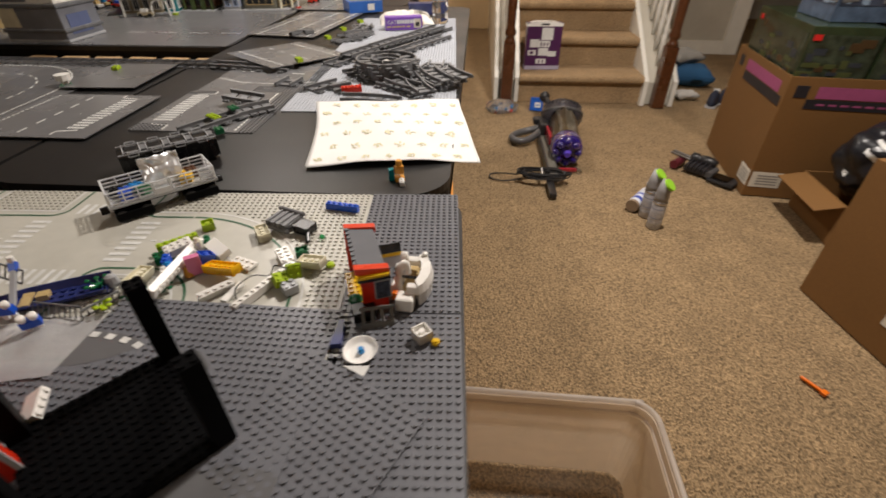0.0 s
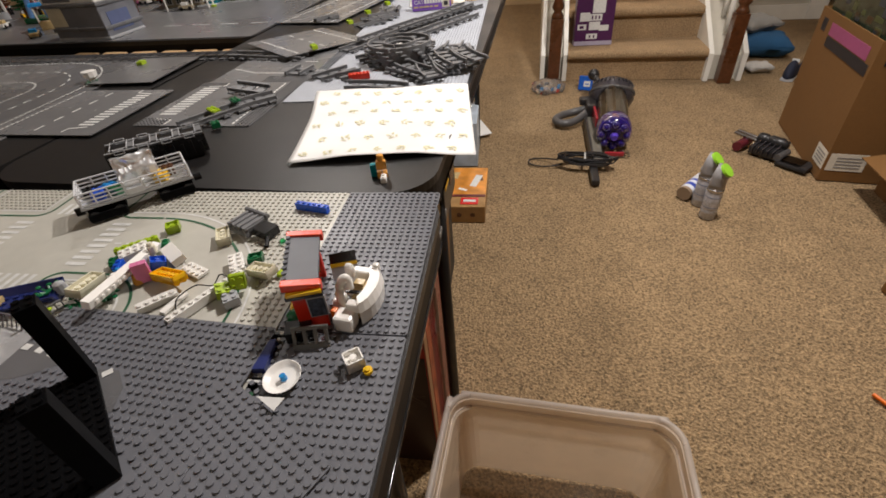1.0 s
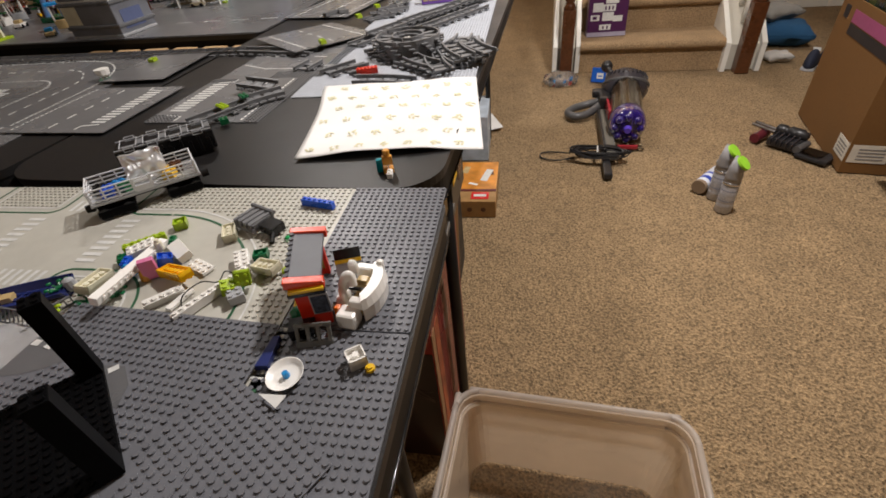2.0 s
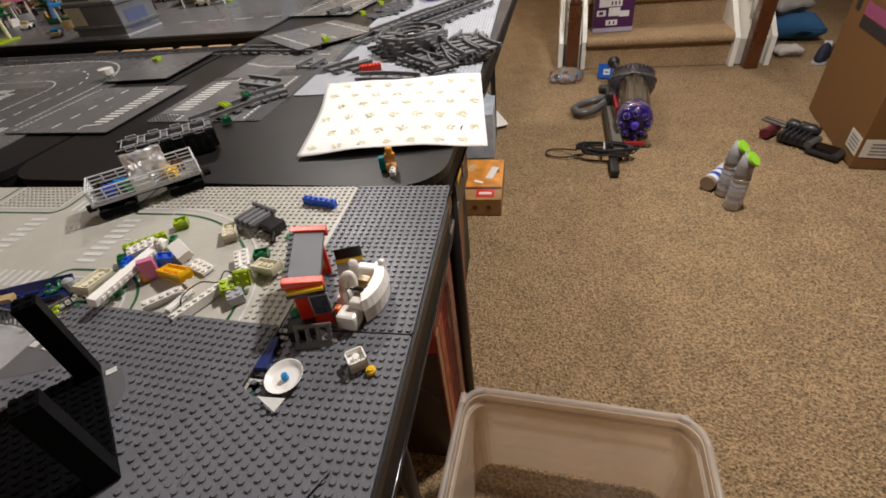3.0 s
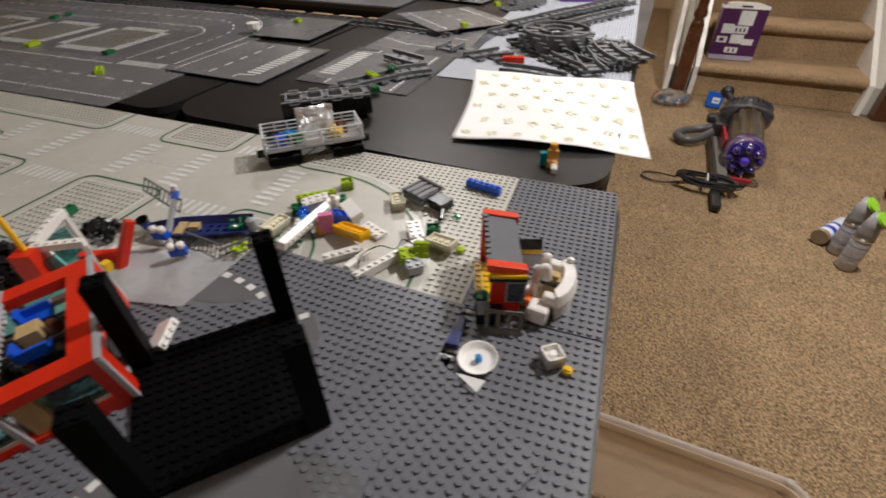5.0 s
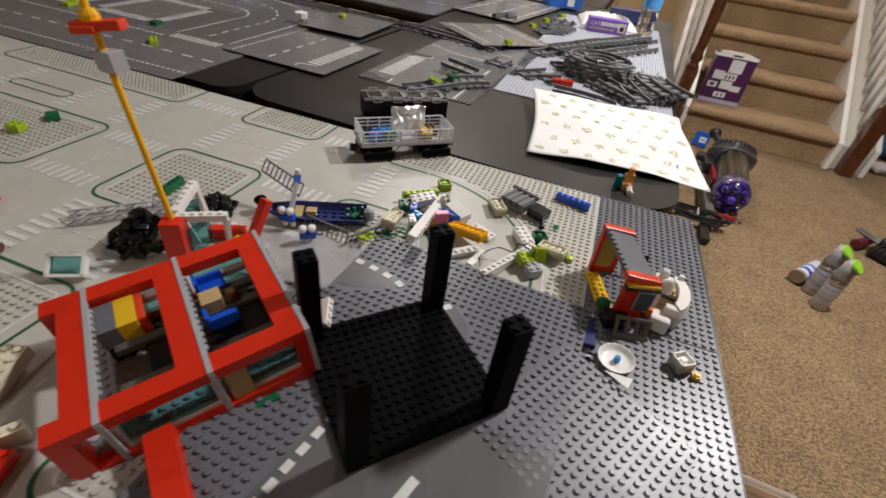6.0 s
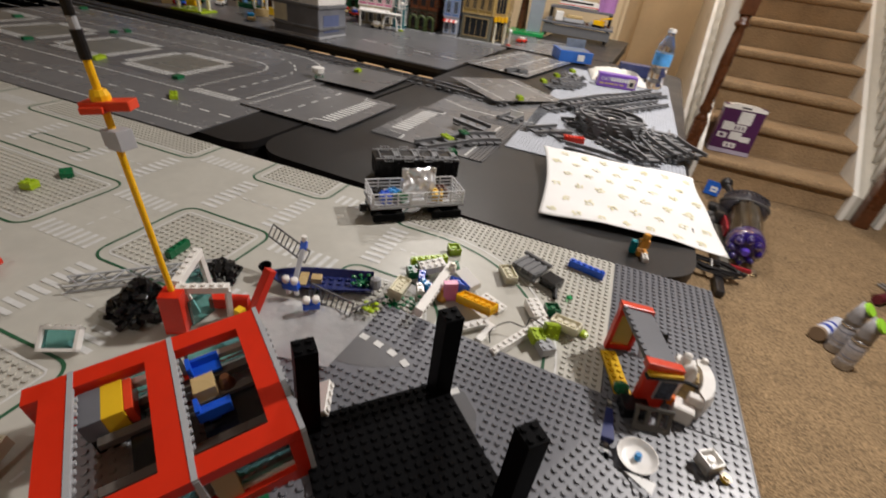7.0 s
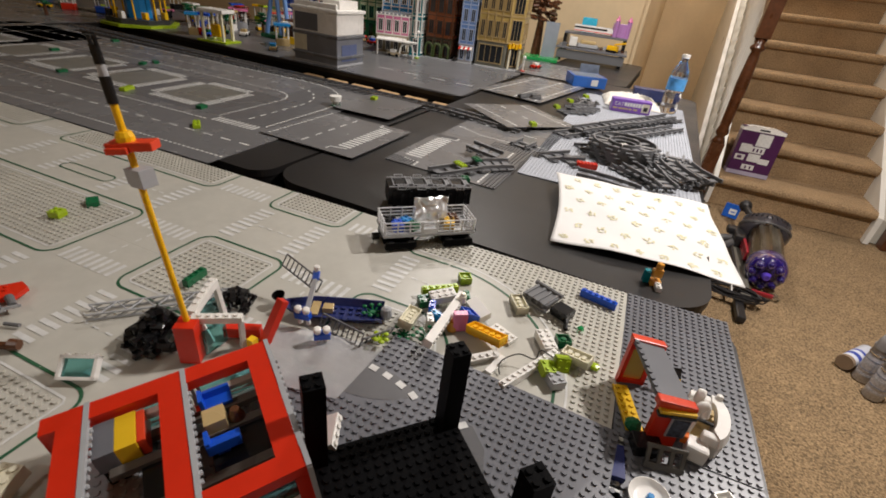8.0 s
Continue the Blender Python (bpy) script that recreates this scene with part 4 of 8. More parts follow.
# black table upside down: studded plate with four posts
rack = holder("toy_black_frame", RACK, "black studded toy plate with a tall post at each corner", "toy base")
part("plate", box(0.1276, 0.1276, 0.0032, (0, 0, 0), 0.0003), DULLBLACK, rack)
p = part("studs", studs_at([(x, y) for x, y in grid_points(16, 16) if not (abs(x) > 0.048 and abs(y) > 0.048)], 0.0032, 10), DULLBLACK, rack)
p["kind"] = "stuff"
for sx, sy in ((-1, -1), (1, -1), (1, 1), (-1, 1)):
    own = bmesh.new()
    box(0.0158, 0.0158, 0.0863, (sx * 0.056, sy * 0.056, 0.0032), 0.0004, own)
    studs_at([(sx * 0.056 + a, sy * 0.056 + b) for a in (-0.004, 0.004) for b in (-0.004, 0.004)], 0.0895, 10, own)
    part("post", own, DULLBLACK, rack)
bmx = brick_bm(1, 4, 0.016)
thing("toy_wall_piece", bmx, WHITE, pose(-0.338, -0.402, PLATE_Z + 0.0115, 0, 62, 28), "white studded toy piece tipped against a black post", "toy brick", "loose toy bricks")

# red house storey with grey bands
HW, HH = 0.126, 0.058
HOUSE = Matrix.Translation((-0.3985, -0.473, 0.796)) @ Matrix.Rotation(radians(56), 4, "Z") @ Matrix.Rotation(radians(-7.2), 4, "Y") @ Matrix.Translation((-0.0027, -0.0022, -HH)) @ Matrix.Diagonal((1.035, 1.035, 1, 1))
house = holder("toy_house_storey", HOUSE, "open red toy house storey with light grey bands and inner furniture", "toy house")
BANDS = (-0.055, 0.007, 0.070)
for s in (-1, 1):
    part("top_beam", box(0.154, 0.0155, 0.0096, (-0.0055, s * (HW / 2 - 0.008), HH - 0.0096), 0.0004), RED, house)
    part("bottom_beam", box(0.154, 0.0155, 0.0140, (-0.0055, s * (HW / 2 - 0.008), 0.0018), 0.0004), RED, house)
for u in BANDS:
    part("cross_beam", box(0.0155, HW - 0.031, 0.0096, (u - 0.0098, 0, HH - 0.0096), 0.0003), RED, house)
    own = box(0.0034, HW + 0.0008, 0.0034, (u, 0, HH - 0.0028))
    for s in (-1, 1):
        box(0.0034, 0.0034, HH - 0.004, (u, s * (HW / 2 - 0.001), 0.002), bm=own)
    side = studs_at([(0.0, (j - 6) * PITCH) for j in range(13)], 0.0, 8)
    joined(own, side, pose(u + 0.0017, 0, HH - 0.0035, 0, 90, 0) @ Matrix.Diagonal((0.7, 0.8, 0.8, 1)))
    part("grey_band", own, LGREY, house, "light grey plate edge with studs")
for u in (-0.0765, 0.0655):
    for s in (-1, 1):
        part("corner_post", box(0.0118, 0.0155, HH - 0.0255, (u, s * (HW / 2 - 0.008), 0.0159)), RED, house)
WH = HH - 0.0256
for u, w in ((-0.024, 0.056), (0.038, 0.050)):
    for s in (-1, 1):
        own = bmesh.new()
        for q in (-1, 1):
            box(0.0022, 0.004, WH, (u + q * w / 2, s * (HW / 2 - 0.008), 0.0158), bm=own)
        box(w, 0.006, 0.0026, (u, s * (HW / 2 - 0.008), 0.0158), bm=own)
        box(w, 0.006, 0.0026, (u, s * (HW / 2 - 0.008), 0.0158 + WH - 0.0026), bm=own)
        part("window_frame", own, WHITE, house, "white window frame")
        part("window_glass", box(w - 0.002, 0.0012, WH - 0.0052, (u, s * (HW / 2 - 0.008), 0.0184)), TEALGLASS, house, "teal clear window pane")
part("end_panel", box(0.0033, HW - 0.036, 0.034, (0.064, 0, 0.0149)), RED, house)
part("floor_plate", brick_bm(20, 13, 0.0032), LGREY, house, "light grey studded floor plate", pose(-0.010, 0, 0.0130))
GREYBROWN = plastic("grey_brown_plastic", (0.13, 0.115, 0.10))
for v_ in (-0.028, 0.010, 0.030):
    part("floor_bar", box(0.110, 0.0070, 0.006, (0.008, v_, 0.032), 0.0003), GREYBROWN, house, "grey-brown inner beam")
part("inner_wall", box(0.052, 0.040, 0.018, (0.040, -0.010, 0.0165), 0.0006), BLACK, house, "black inner block")
part("inner_wall", box(0.030, 0.032, 0.018, (-0.014, -0.008, 0.0165), 0.0006), BLACK, house, "black inner block")
part("inner_block", box(0.013, 0.030, 0.018, (-0.0465, 0.030, 0.0340), 0.0005), DGREY, house, "dark grey block")
part("inner_block", box(0.013, 0.030, 0.017, (-0.0335, 0.030, 0.0350), 0.0005), YELLOW, house, "yellow block")
part("inner_block", box(0.0052, 0.028, 0.016, (-0.0242, 0.030, 0.0355), 0.0005), plastic("bright_red_plastic", (0.72, 0.06, 0.02)), house, "orange-red block")
part("inner_block", box(0.030, 0.020, 0.0190, (-0.038, 0.028, 0.0155), 0.0005), BLACK, house, "black inner block")
part("inner_bar", box(0.054, 0.006, 0.006, (-0.024, HW / 2 - 0.020, 0.042), 0.0005), WHITE, house, "white inner bar")
for yy in (0.034, -0.006):
    own = box(0.022, 0.012, 0.003, (0.024, yy, 0.040), 0.0004)
    box(0.003, 0.012, 0.013, (0.0145, yy, 0.040), 0.0004, own)
    box(0.022, 0.003, 0.010, (0.024, yy + (0.005 if yy > 0 else -0.005), 0.040), 0.0004, own)
    box(0.008, 0.008, 0.026, (0.022, yy, 0.0150), 0.0004, own)
    part("chair", own, BLUE, house, "bright blue chair piece")
part("inner_block", box(0.015, 0.015, 0.034, (0.021, 0.015, 0.0150), 0.0005), TAN, house, "tan block")
part("inner_block", lathe([(0.005, 0.016), (0.006, 0.040), (0.003, 0.048)], 10, m=pose(0.035, 0.014, 0)), BROWN, house, "brown round piece")
part("inner_bar", box(0.050, 0.006, 0.005, (0.038, HW / 2 - 0.021, 0.041), 0.0005), plastic("sand_plastic", (0.4, 0.36, 0.30)), house, "pale inner bar")
part("door", box(0.014, 0.014, 0.034, (0.019, -HW / 2 + 0.010, 0.0155), 0.0005), TAN, house, "tan inner door post")
part("arm", box(0.0175, 0.062, 0.0190, (-0.034, -HW / 2 - 0.0305, 0.010), 0.0006), RED, house)
part("plant", box(0.016, 0.006, 0.003, (0.030, -HW / 2 - 0.004, 0.006)), GREEN, house, "dark green plate under the wall")
thing("toy_wall_piece", brick_bm(2, 8, 0.012), CREAM, pose(-0.492, -0.560, ON, 10, 0, 20), "cream plastic toy brick lying by the red house", "toy brick", "loose toy bricks")
thing("toy_wall_piece", brick_bm(1, 6, 0.016), CREAM, pose(-0.452, -0.590, ON, 0, 8, -30), "cream plastic toy brick lying by the red house", "toy brick", "loose toy bricks")

# red chimney with a tall yellow pole
mast = holder("toy_pole", pose(-0.5025, -0.3875, G), "tall yellow toy pole with a red cross bar", "toy pole")
part("block", box(0.0185, 0.0185, 0.044, (0.000, 0.000, 0.0018), 0.0004, m=pose(0, 0, 0, 0, 0, 30)), RED, mast)
lean = pose(-0.002, 0.002, 0.043, 1.0, -6.5, 0)
part("pole", rod((0, 0, 0), (0, 0, 0.203), 0.0027, 12), AMBER, mast, "amber yellow pole", lean)
part("hub", lathe([(0.004, 0.166), (0.0066, 0.171), (0.0066, 0.176), (0.005, 0.180)], 12), AMBER, mast, "yellow hub", lean)
own = box(0.034, 0.015, 0.0070, (0.004, 0, 0.1655), 0.0010, m=pose(0, 0, 0, 0, 0, 30))
box(0.016, 0.022, 0.0050, (-0.004, 0, 0.1645), 0.0010, own, pose(0, 0, 0, 0, 0, 30))
part("cross_bar", own, plastic("bright_red_plastic", (0.72, 0.06, 0.02)), mast, "bright red cross bar", lean)
own = box(0.016, 0.013, 0.015, (0.005, 0, 0.137), 0.0006)
box(0.003, 0.013, 0.013, (-0.0035, 0, 0.139), 0.0006, own)
part("bracket", own, LGREY, mast, "light grey bracket", lean)
part("grip", rod((0, 0, 0.200), (0, 0, 0.219), 0.0038, 12), BLACK, mast, "black grip", lean)
part("grip", rod((0, 0, 0.219), (0, 0, 0.227), 0.0030, 12), LGREY, mast, "grey collar", lean)
own = rod((0, 0, 0.227), (0, 0, 0.240), 0.0034, 12)
for a, b in (((-0.0026, 0, 0.239), (-0.0036, 0, 0.246)), ((0.0026, 0, 0.239), (0.0036, 0, 0.246)), ((-0.0070, 0, 0.2465), (0.0036, 0, 0.2465))):
    rod(a, b, 0.0014, 8, own)
part("hammer_head", own, BLACK, mast, "black tip", lean)

# white door frames and glass beside the pole
gate = holder("toy_door_frame", pose(0, 0, 0), "white toy door frames with teal clear panes, tipped apart", "toy door")
own = bar((-0.514, -0.374, 0.783), (-0.532, -0.330, 0.790), 0.0085, 0.0085)
side = studs_at([(0.0, (j - 2) * PITCH + 0.003) for j in range(5)], 0.0, 8)
joined(own, side, Matrix.Translation((-0.523, -0.352, 0.7905)) @ Matrix.Rotation(math.atan2(0.044, -0.018) - math.pi / 2, 4, "Z") @ Matrix.Rotation(radians(8), 4, "X"))
bar((-0.533, -0.330, 0.790), (-0.522, -0.332, 0.746), 0.0045, 0.0085, own)
bar((-0.512, -0.373, 0.783), (-0.506, -0.366, 0.744), 0.0045, 0.0085, own)
part("frame", own, WHITE, gate)
own = bar((-0.506, -0.380, 0.785), (-0.468, -0.354, 0.785), 0.0080, 0.0070)
side = studs_at([((j - 2) * PITCH + 0.001, 0.0) for j in range(5)], 0.0, 8)
joined(own, side, Matrix.Translation((-0.487, -0.367, 0.7885)) @ Matrix.Rotation(math.atan2(0.026, 0.038), 4, "Z"))
bar((-0.470, -0.355, 0.783), (-0.474, -0.353, 0.744), 0.0045, 0.0075, own)
part("frame", own, WHITE, gate)
part("pane", bar((-0.492, -0.369, 0.747), (-0.492, -0.369, 0.776), 0.0016, 0.026), TEALGLASS, gate, "teal clear pane")
part("pane", bar((-0.520, -0.352, 0.747), (-0.524, -0.352, 0.778), 0.026, 0.0016), TEALGLASS, gate, "teal clear pane")
window = holder("toy_window", pose(-0.560, -0.461, G + 0.004, -48, 0, 30), "white toy window frame with a teal pane tipped back", "toy window")
own = bmesh.new()
for q in (-1, 1):
    box(0.003, 0.008, 0.022, (q * 0.0145, 0, 0), 0.0003, own)
    box(0.032, 0.008, 0.003, (0, 0, 0.0095 + q * 0.0095), 0.0003, own)
studs_at([(-0.012 + 0.008 * k, 0) for k in range(4)], 0.022, 8, own)
part("frame", own, WHITE, window)
part("pane", box(0.026, 0.0014, 0.017, (0, 0, 0.003)), TEALGLASS, window, "teal clear pane")
arm = holder("toy_red_barrier", pose(0, 0, 0), "red toy barrier bar with a raised arm", "toy barrier")
part("bar", bar((-0.503, -0.350, 0.751), (-0.470, -0.332, 0.751), 0.010, 0.012), RED, arm)
part("arm", bar((-0.458, -0.342, 0.746), (-0.452, -0.316, 0.790), 0.0100, 0.0080), RED, arm)
part("joint", box(0.008, 0.008, 0.010, (-0.464, -0.350, 0.748), 0.0004), YELLOW, arm, "small yellow joint")
part("base_bar", rod((-0.500, -0.336, 0.745), (-0.462, -0.318, 0.745), 0.0022), LGREY, arm)


def coal_heap(x, y, z, r, h, count, label, seed):
    rnd = random.Random(seed)
    own = bmesh.new()
    for k in range(count):
        a, d = rnd.uniform(0, 6.28), r * math.sqrt(rnd.random())
        zz = h * (1 - d / r) * rnd.uniform(0.5, 1.0)
        s = rnd.uniform(0.0028, 0.0062)
        box(s, s * rnd.uniform(1.2, 2.4), s, (0, 0, -s / 2), 0.0005, own, pose(d * math.cos(a), d * math.sin(a), zz + s, rnd.uniform(0, 360), rnd.uniform(0, 360), rnd.uniform(0, 360)))
    return thing("toy_coal_heap", own, BLACK, pose(x, y, z), label, "toy bricks", "", "stuff")


coal_heap(-0.552, -0.388, G, 0.028, 0.040, 130, "heap of glossy black toy parts", 3)
coal_heap(-0.532, -0.308, G, 0.020, 0.022, 60, "small heap of glossy black toy parts", 5)


def lattice(name, a, b, width, mat, label, height=0.008):
    """A flat lattice boom between two flat places."""
    a, b = Vector((*a, 0)), Vector((*b, 0))
    n = max(4, int((b - a).length / 0.012))
    t = holder(name, Matrix.Translation((a.x, a.y, G + 0.001)) @ Matrix.Rotation(math.atan2((b - a).y, (b - a).x), 4, "Z"), label, "toy crane")
    L = (b - a).length
    for s in (-1, 1):
        part("chord", rod((0, s * width / 2, 0.0015), (L, s * width / 2, 0.0015), 0.0013, 6), mat, t)
        part("chord", rod((0, s * width / 2, height), (L, s * width / 2, height), 0.0013, 6), mat, t)
    own = bmesh.new()
    for k in range(n):
        x0, x1 = L * k / n, L * (k + 1) / n
        s = 1 if k % 2 else -1
        rod((x0, -s * width / 2, height), (x1, s * width / 2, height), 0.0009, 5, own)
        for q in (-1, 1):
            rod((x0, q * width / 2, 0.0015), (x1, q * width / 2, height), 0.0009, 5, own)
    brace = part("bracing", own, mat, t)
    brace["kind"] = "stuff"
    return t


lattice("toy_crane_boom", (-0.640, -0.402), (-0.545, -0.300), 0.018, LGREY, "light grey toy crane boom lying behind black parts")
brick(GREEN, 1, 4, -0.606, -0.300, ON, 10)

# rowing boat with railings and figure legs
boat = holder("toy_rowing_boat", pose(-0.426, -0.260, G, 0, 0, 26) @ Matrix.Diagonal((1.17, 1.05, 1.15, 1)), "dark blue toy rowing boat with tan seats", "toy boat")
own = bmesh.new()
secs = [(-0.056, 0.001, 0.010, 0.014), (-0.045, 0.010, 0.004, 0.012), (-0.025, 0.0175, 0.001, 0.011), (0.010, 0.019, 0.0, 0.011), (0.042, 0.017, 0.0, 0.012), (0.044, 0.0165, 0.0, 0.012)]
outer, inner = [], []
for x, w, z0, z1 in secs:
    outer.append([own.verts.new(p) for p in ((x, -w, z1), (x, -w * 0.8, (z0 + z1) / 2), (x, -w * 0.45, z0), (x, w * 0.45, z0), (x, w * 0.8, (z0 + z1) / 2), (x, w, z1))])
for i, (x, w, z0, z1) in enumerate(secs):
    xi = min(max(x, -0.050), 0.041)
    wi = max(w - 0.0016, 0.0004)
    inner.append([own.verts.new(p) for p in ((xi, wi, z1), (xi, wi * 0.75, z0 + 0.004), (xi, -wi * 0.75, z0 + 0.004), (xi, -wi, z1))])
for a, b in zip(outer, outer[1:]):
    for i in range(5):
        own.faces.new((a[i], a[i + 1], b[i + 1], b[i]))
for a, b in zip(inner, inner[1:]):
    for i in range(3):
        own.faces.new((a[i], a[i + 1], b[i + 1], b[i]))
for a, b, c, d in zip(outer, outer[1:], inner, inner[1:]):
    own.faces.new((a[5], b[5], d[0], c[0]))
    own.faces.new((b[0], a[0], c[3], d[3]))
own.faces.new(outer[-1])
own.faces.new([inner[-1][k] for k in (3, 2, 1, 0)])
bmesh.ops.recalc_face_normals(own, faces=own.faces[:])
part("hull", own, NAVY, boat)
p = part("studs", studs_at([((i - 2) * PITCH + 0.012, (j - 1) * PITCH) for i in range(5) for j in range(3)], 0.0042, 8), NAVY, boat)
part("seat", box(0.008, 0.022, 0.002, (-0.022, 0, 0.007)), TAN, boat, "tan studded seat")
part("seat", box(0.010, 0.010, 0.006, (-0.010, 0.003, 0.004), 0.0004), TAN, boat, "tan seat block")
part("motor", lathe([(0.004, 0.004), (0.006, 0.008), (0.005, 0.016), (0.002, 0.018)], 10, m=pose(0.047, -0.002, 0)), LGREY, boat, "grey outboard motor")


def rail_piece(x, y, z, rz, rx, ry, n=7, label="dark grey toy railing with upright bars"):
    t = holder("toy_fence", pose(x, y, z, rx, ry, rz), label, "toy fence", "toy fences")
    L = 0.0062 * n
    for zz in (0.001, 0.0165):
        part("rail", rod((-L / 2, 0, zz), (L / 2, 0, zz), 0.0012, 6), TRACKGREY, t)
    for k in range(n + 1):
        part("bar", rod((-L / 2 + k * L / n, 0, 0.001), (-L / 2 + k * L / n, 0, 0.0165), 0.0008, 5), TRACKGREY, t)
    return t


rail_piece(-0.482, -0.259, 0.7715, -5, -20, 15, 9)
rail_piece(-0.402, -0.292, G + 0.003, -4, -30, 0, 9)
rail_piece(-0.368, -0.272, G + 0.003, 62, 30, 0, 6)


def joint_piece(x, y, z, rz, rx):
    t = holder("toy_coupling", pose(x, y, z, rx, 0, rz), "blue and white toy coupling piece by the boat", "toy part", "toy couplings")
    part("block", box(0.017, 0.008, 0.009, (0, 0, 0.006), 0.0008), BLUE, t, "blue block")
    for s in (-1, 1):
        part("peg", tube(0.0026, 0.0026, 0.010, (s * 0.0046, 0, -0.003), 10), WHITE, t, "white peg")
        part("cap", lathe([(0.0034, 0.0152), (0.0040, 0.017), (0.0040, 0.021), (0.0024, 0.0216)], 12, m=pose(s * 0.0046, 0, 0)), WHITE, t, "white round cap", smooth=True)


joint_piece(-0.444, -0.296, G + 0.010, 15, 12)
joint_piece(-0.412, -0.306, G + 0.005, 40, 14)
pole2 = holder("toy_signal_post", pose(0, 0, 0), "grey toy arm with a blue joint and white caps", "toy post")
part("post", bar((-0.449, -0.286, 0.756), (-0.460, -0.254, 0.784), 0.0050, 0.0040), LGREY, pole2)
part("joint", bar((-0.4585, -0.258, 0.779), (-0.461, -0.252, 0.787), 0.0072, 0.0060), BLUE, pole2, "blue joint")
part("cap", tube(0.0034, 0.0034, 0.009, (-0.461, -0.252, 0.785), 12, bevel=0.0006), WHITE, pole2, "white cap")
bucket = thing("toy_bucket", lathe([(0.005, 0), (0.006, 0.008), (0.0075, 0.012), (0.0065, 0.012), (0.005, 0.002), (0.0008, 0.002)], 12), BLACK, pose(-0.492, -0.280, G + 0.006, 15), "black toy bucket piece by the boat", "toy part")
own = bmesh.new()
bmesh.ops.create_grid(own, x_segments=14, y_segments=10, size=0.5)
for v in own.verts:
    v.co = Vector((v.co.x * 0.128, v.co.y * 0.078, 0.003 + 0.0025 * noise.noise((v.co.x * 4, v.co.y * 4, 3.0)) + 0.001))
bag = thing("plastic_bag", own, material("thin_clear_film", (0.80, 0.81, 0.83), 0.22, clear=0.62, ior=1.12, bump=0.0012, bscale=45), pose(-0.402, -0.334, G + 0.002, 0, 0, 14), "crumpled clear plastic bag lying on a road plate", "plastic bag", smooth=True)
brick(LIME, 2, 2, -0.878, -0.297, ON, 20, 0)
brick(GREEN, 2, 3, -0.883, -0.247, G, 60, h=0.008, studs=False)
brick(RED, 2, 4, -0.432, -0.600, ON, 25, label="red plastic toy brick beside the red house")
thing("toy_tool", rod((0, 0, 0.004), (0.014, 0.006, 0.004), 0.002, 8), TRACKGREY, pose(-0.688, -0.452, G), "small dark grey toy tool on a road plate", "toy part")

# red toy aircraft with grey fittings beyond the window piece
plane = holder("toy_aircraft", pose(-0.752, -0.452, G, 0, 0, 62) @ Matrix.Scale(0.85, 4), "red toy aircraft wing with dark grey engine parts", "toy aircraft")
own = prism([(-0.050, -0.014), (0.045, -0.022), (0.058, -0.006), (0.052, 0.010), (-0.050, 0.014)], 0.0064, 0.006)
studs_at([(-0.036 + 0.008 * q, 0.004 * r) for q in range(10) for r in (-1, 1)], 0.0124, 8, own)
part("wing", own, RED, plane, "red studded wing")
part("fuselage", box(0.022, 0.046, 0.018, (-0.020, 0.020, 0.002), 0.002), RED, plane)
for xx, yy in ((0.040, -0.022), (0.026, -0.026)):
    part("engine", tube(0.0050, 0.0044, 0.022, n=12, m=pose(xx, yy, 0.012, 90, 0, 12)), TRACKGREY, plane, "dark grey engine")
    part("propeller", box(0.024, 0.0016, 0.004, (xx, yy - 0.024, 0.010), 0.0004), LGREY, plane, "light grey blade")
thing("toy_part", joined(tube(0.006, 0.005, 0.008, n=10, m=pose(0, 0, 0.006, 0, 90, 0)), box(0.014, 0.006, 0.005, (-0.008, 0, 0.002), 0.0006)), BROWN, pose(-0.648, -0.466, G + 0.001, 0, 0, 30), "small brown toy cannon piece on a road plate", "toy part")

# toy cattle wagon
wagon = holder("toy_wagon", pose(-0.427, -0.0435, G, 0, 0, 43.5), "light grey toy railing wagon on black wheels with foil inside", "toy wagon")
WL, WW = 0.138, 0.052
RAILGREY = plastic("pale_grey_plastic", (0.70, 0.71, 0.73), 0.25)
part("chassis", box(WL, WW - 0.022, 0.0065, (0, 0, 0.0165), 0.0006), BLACK, wagon)
part("deck_edge", box(WL + 0.002, WW + 0.002, 0.0034, (0, 0, 0.0232)), LGREY, wagon, "light grey deck")
p = part("studs", studs_at([(-WL / 2 + 0.007 + 0.008 * k, s * (WW / 2 - 0.004)) for k in range(17) for s in (-1, 1)], 0.0266, 8), LGREY, wagon)
p["kind"] = "stuff"
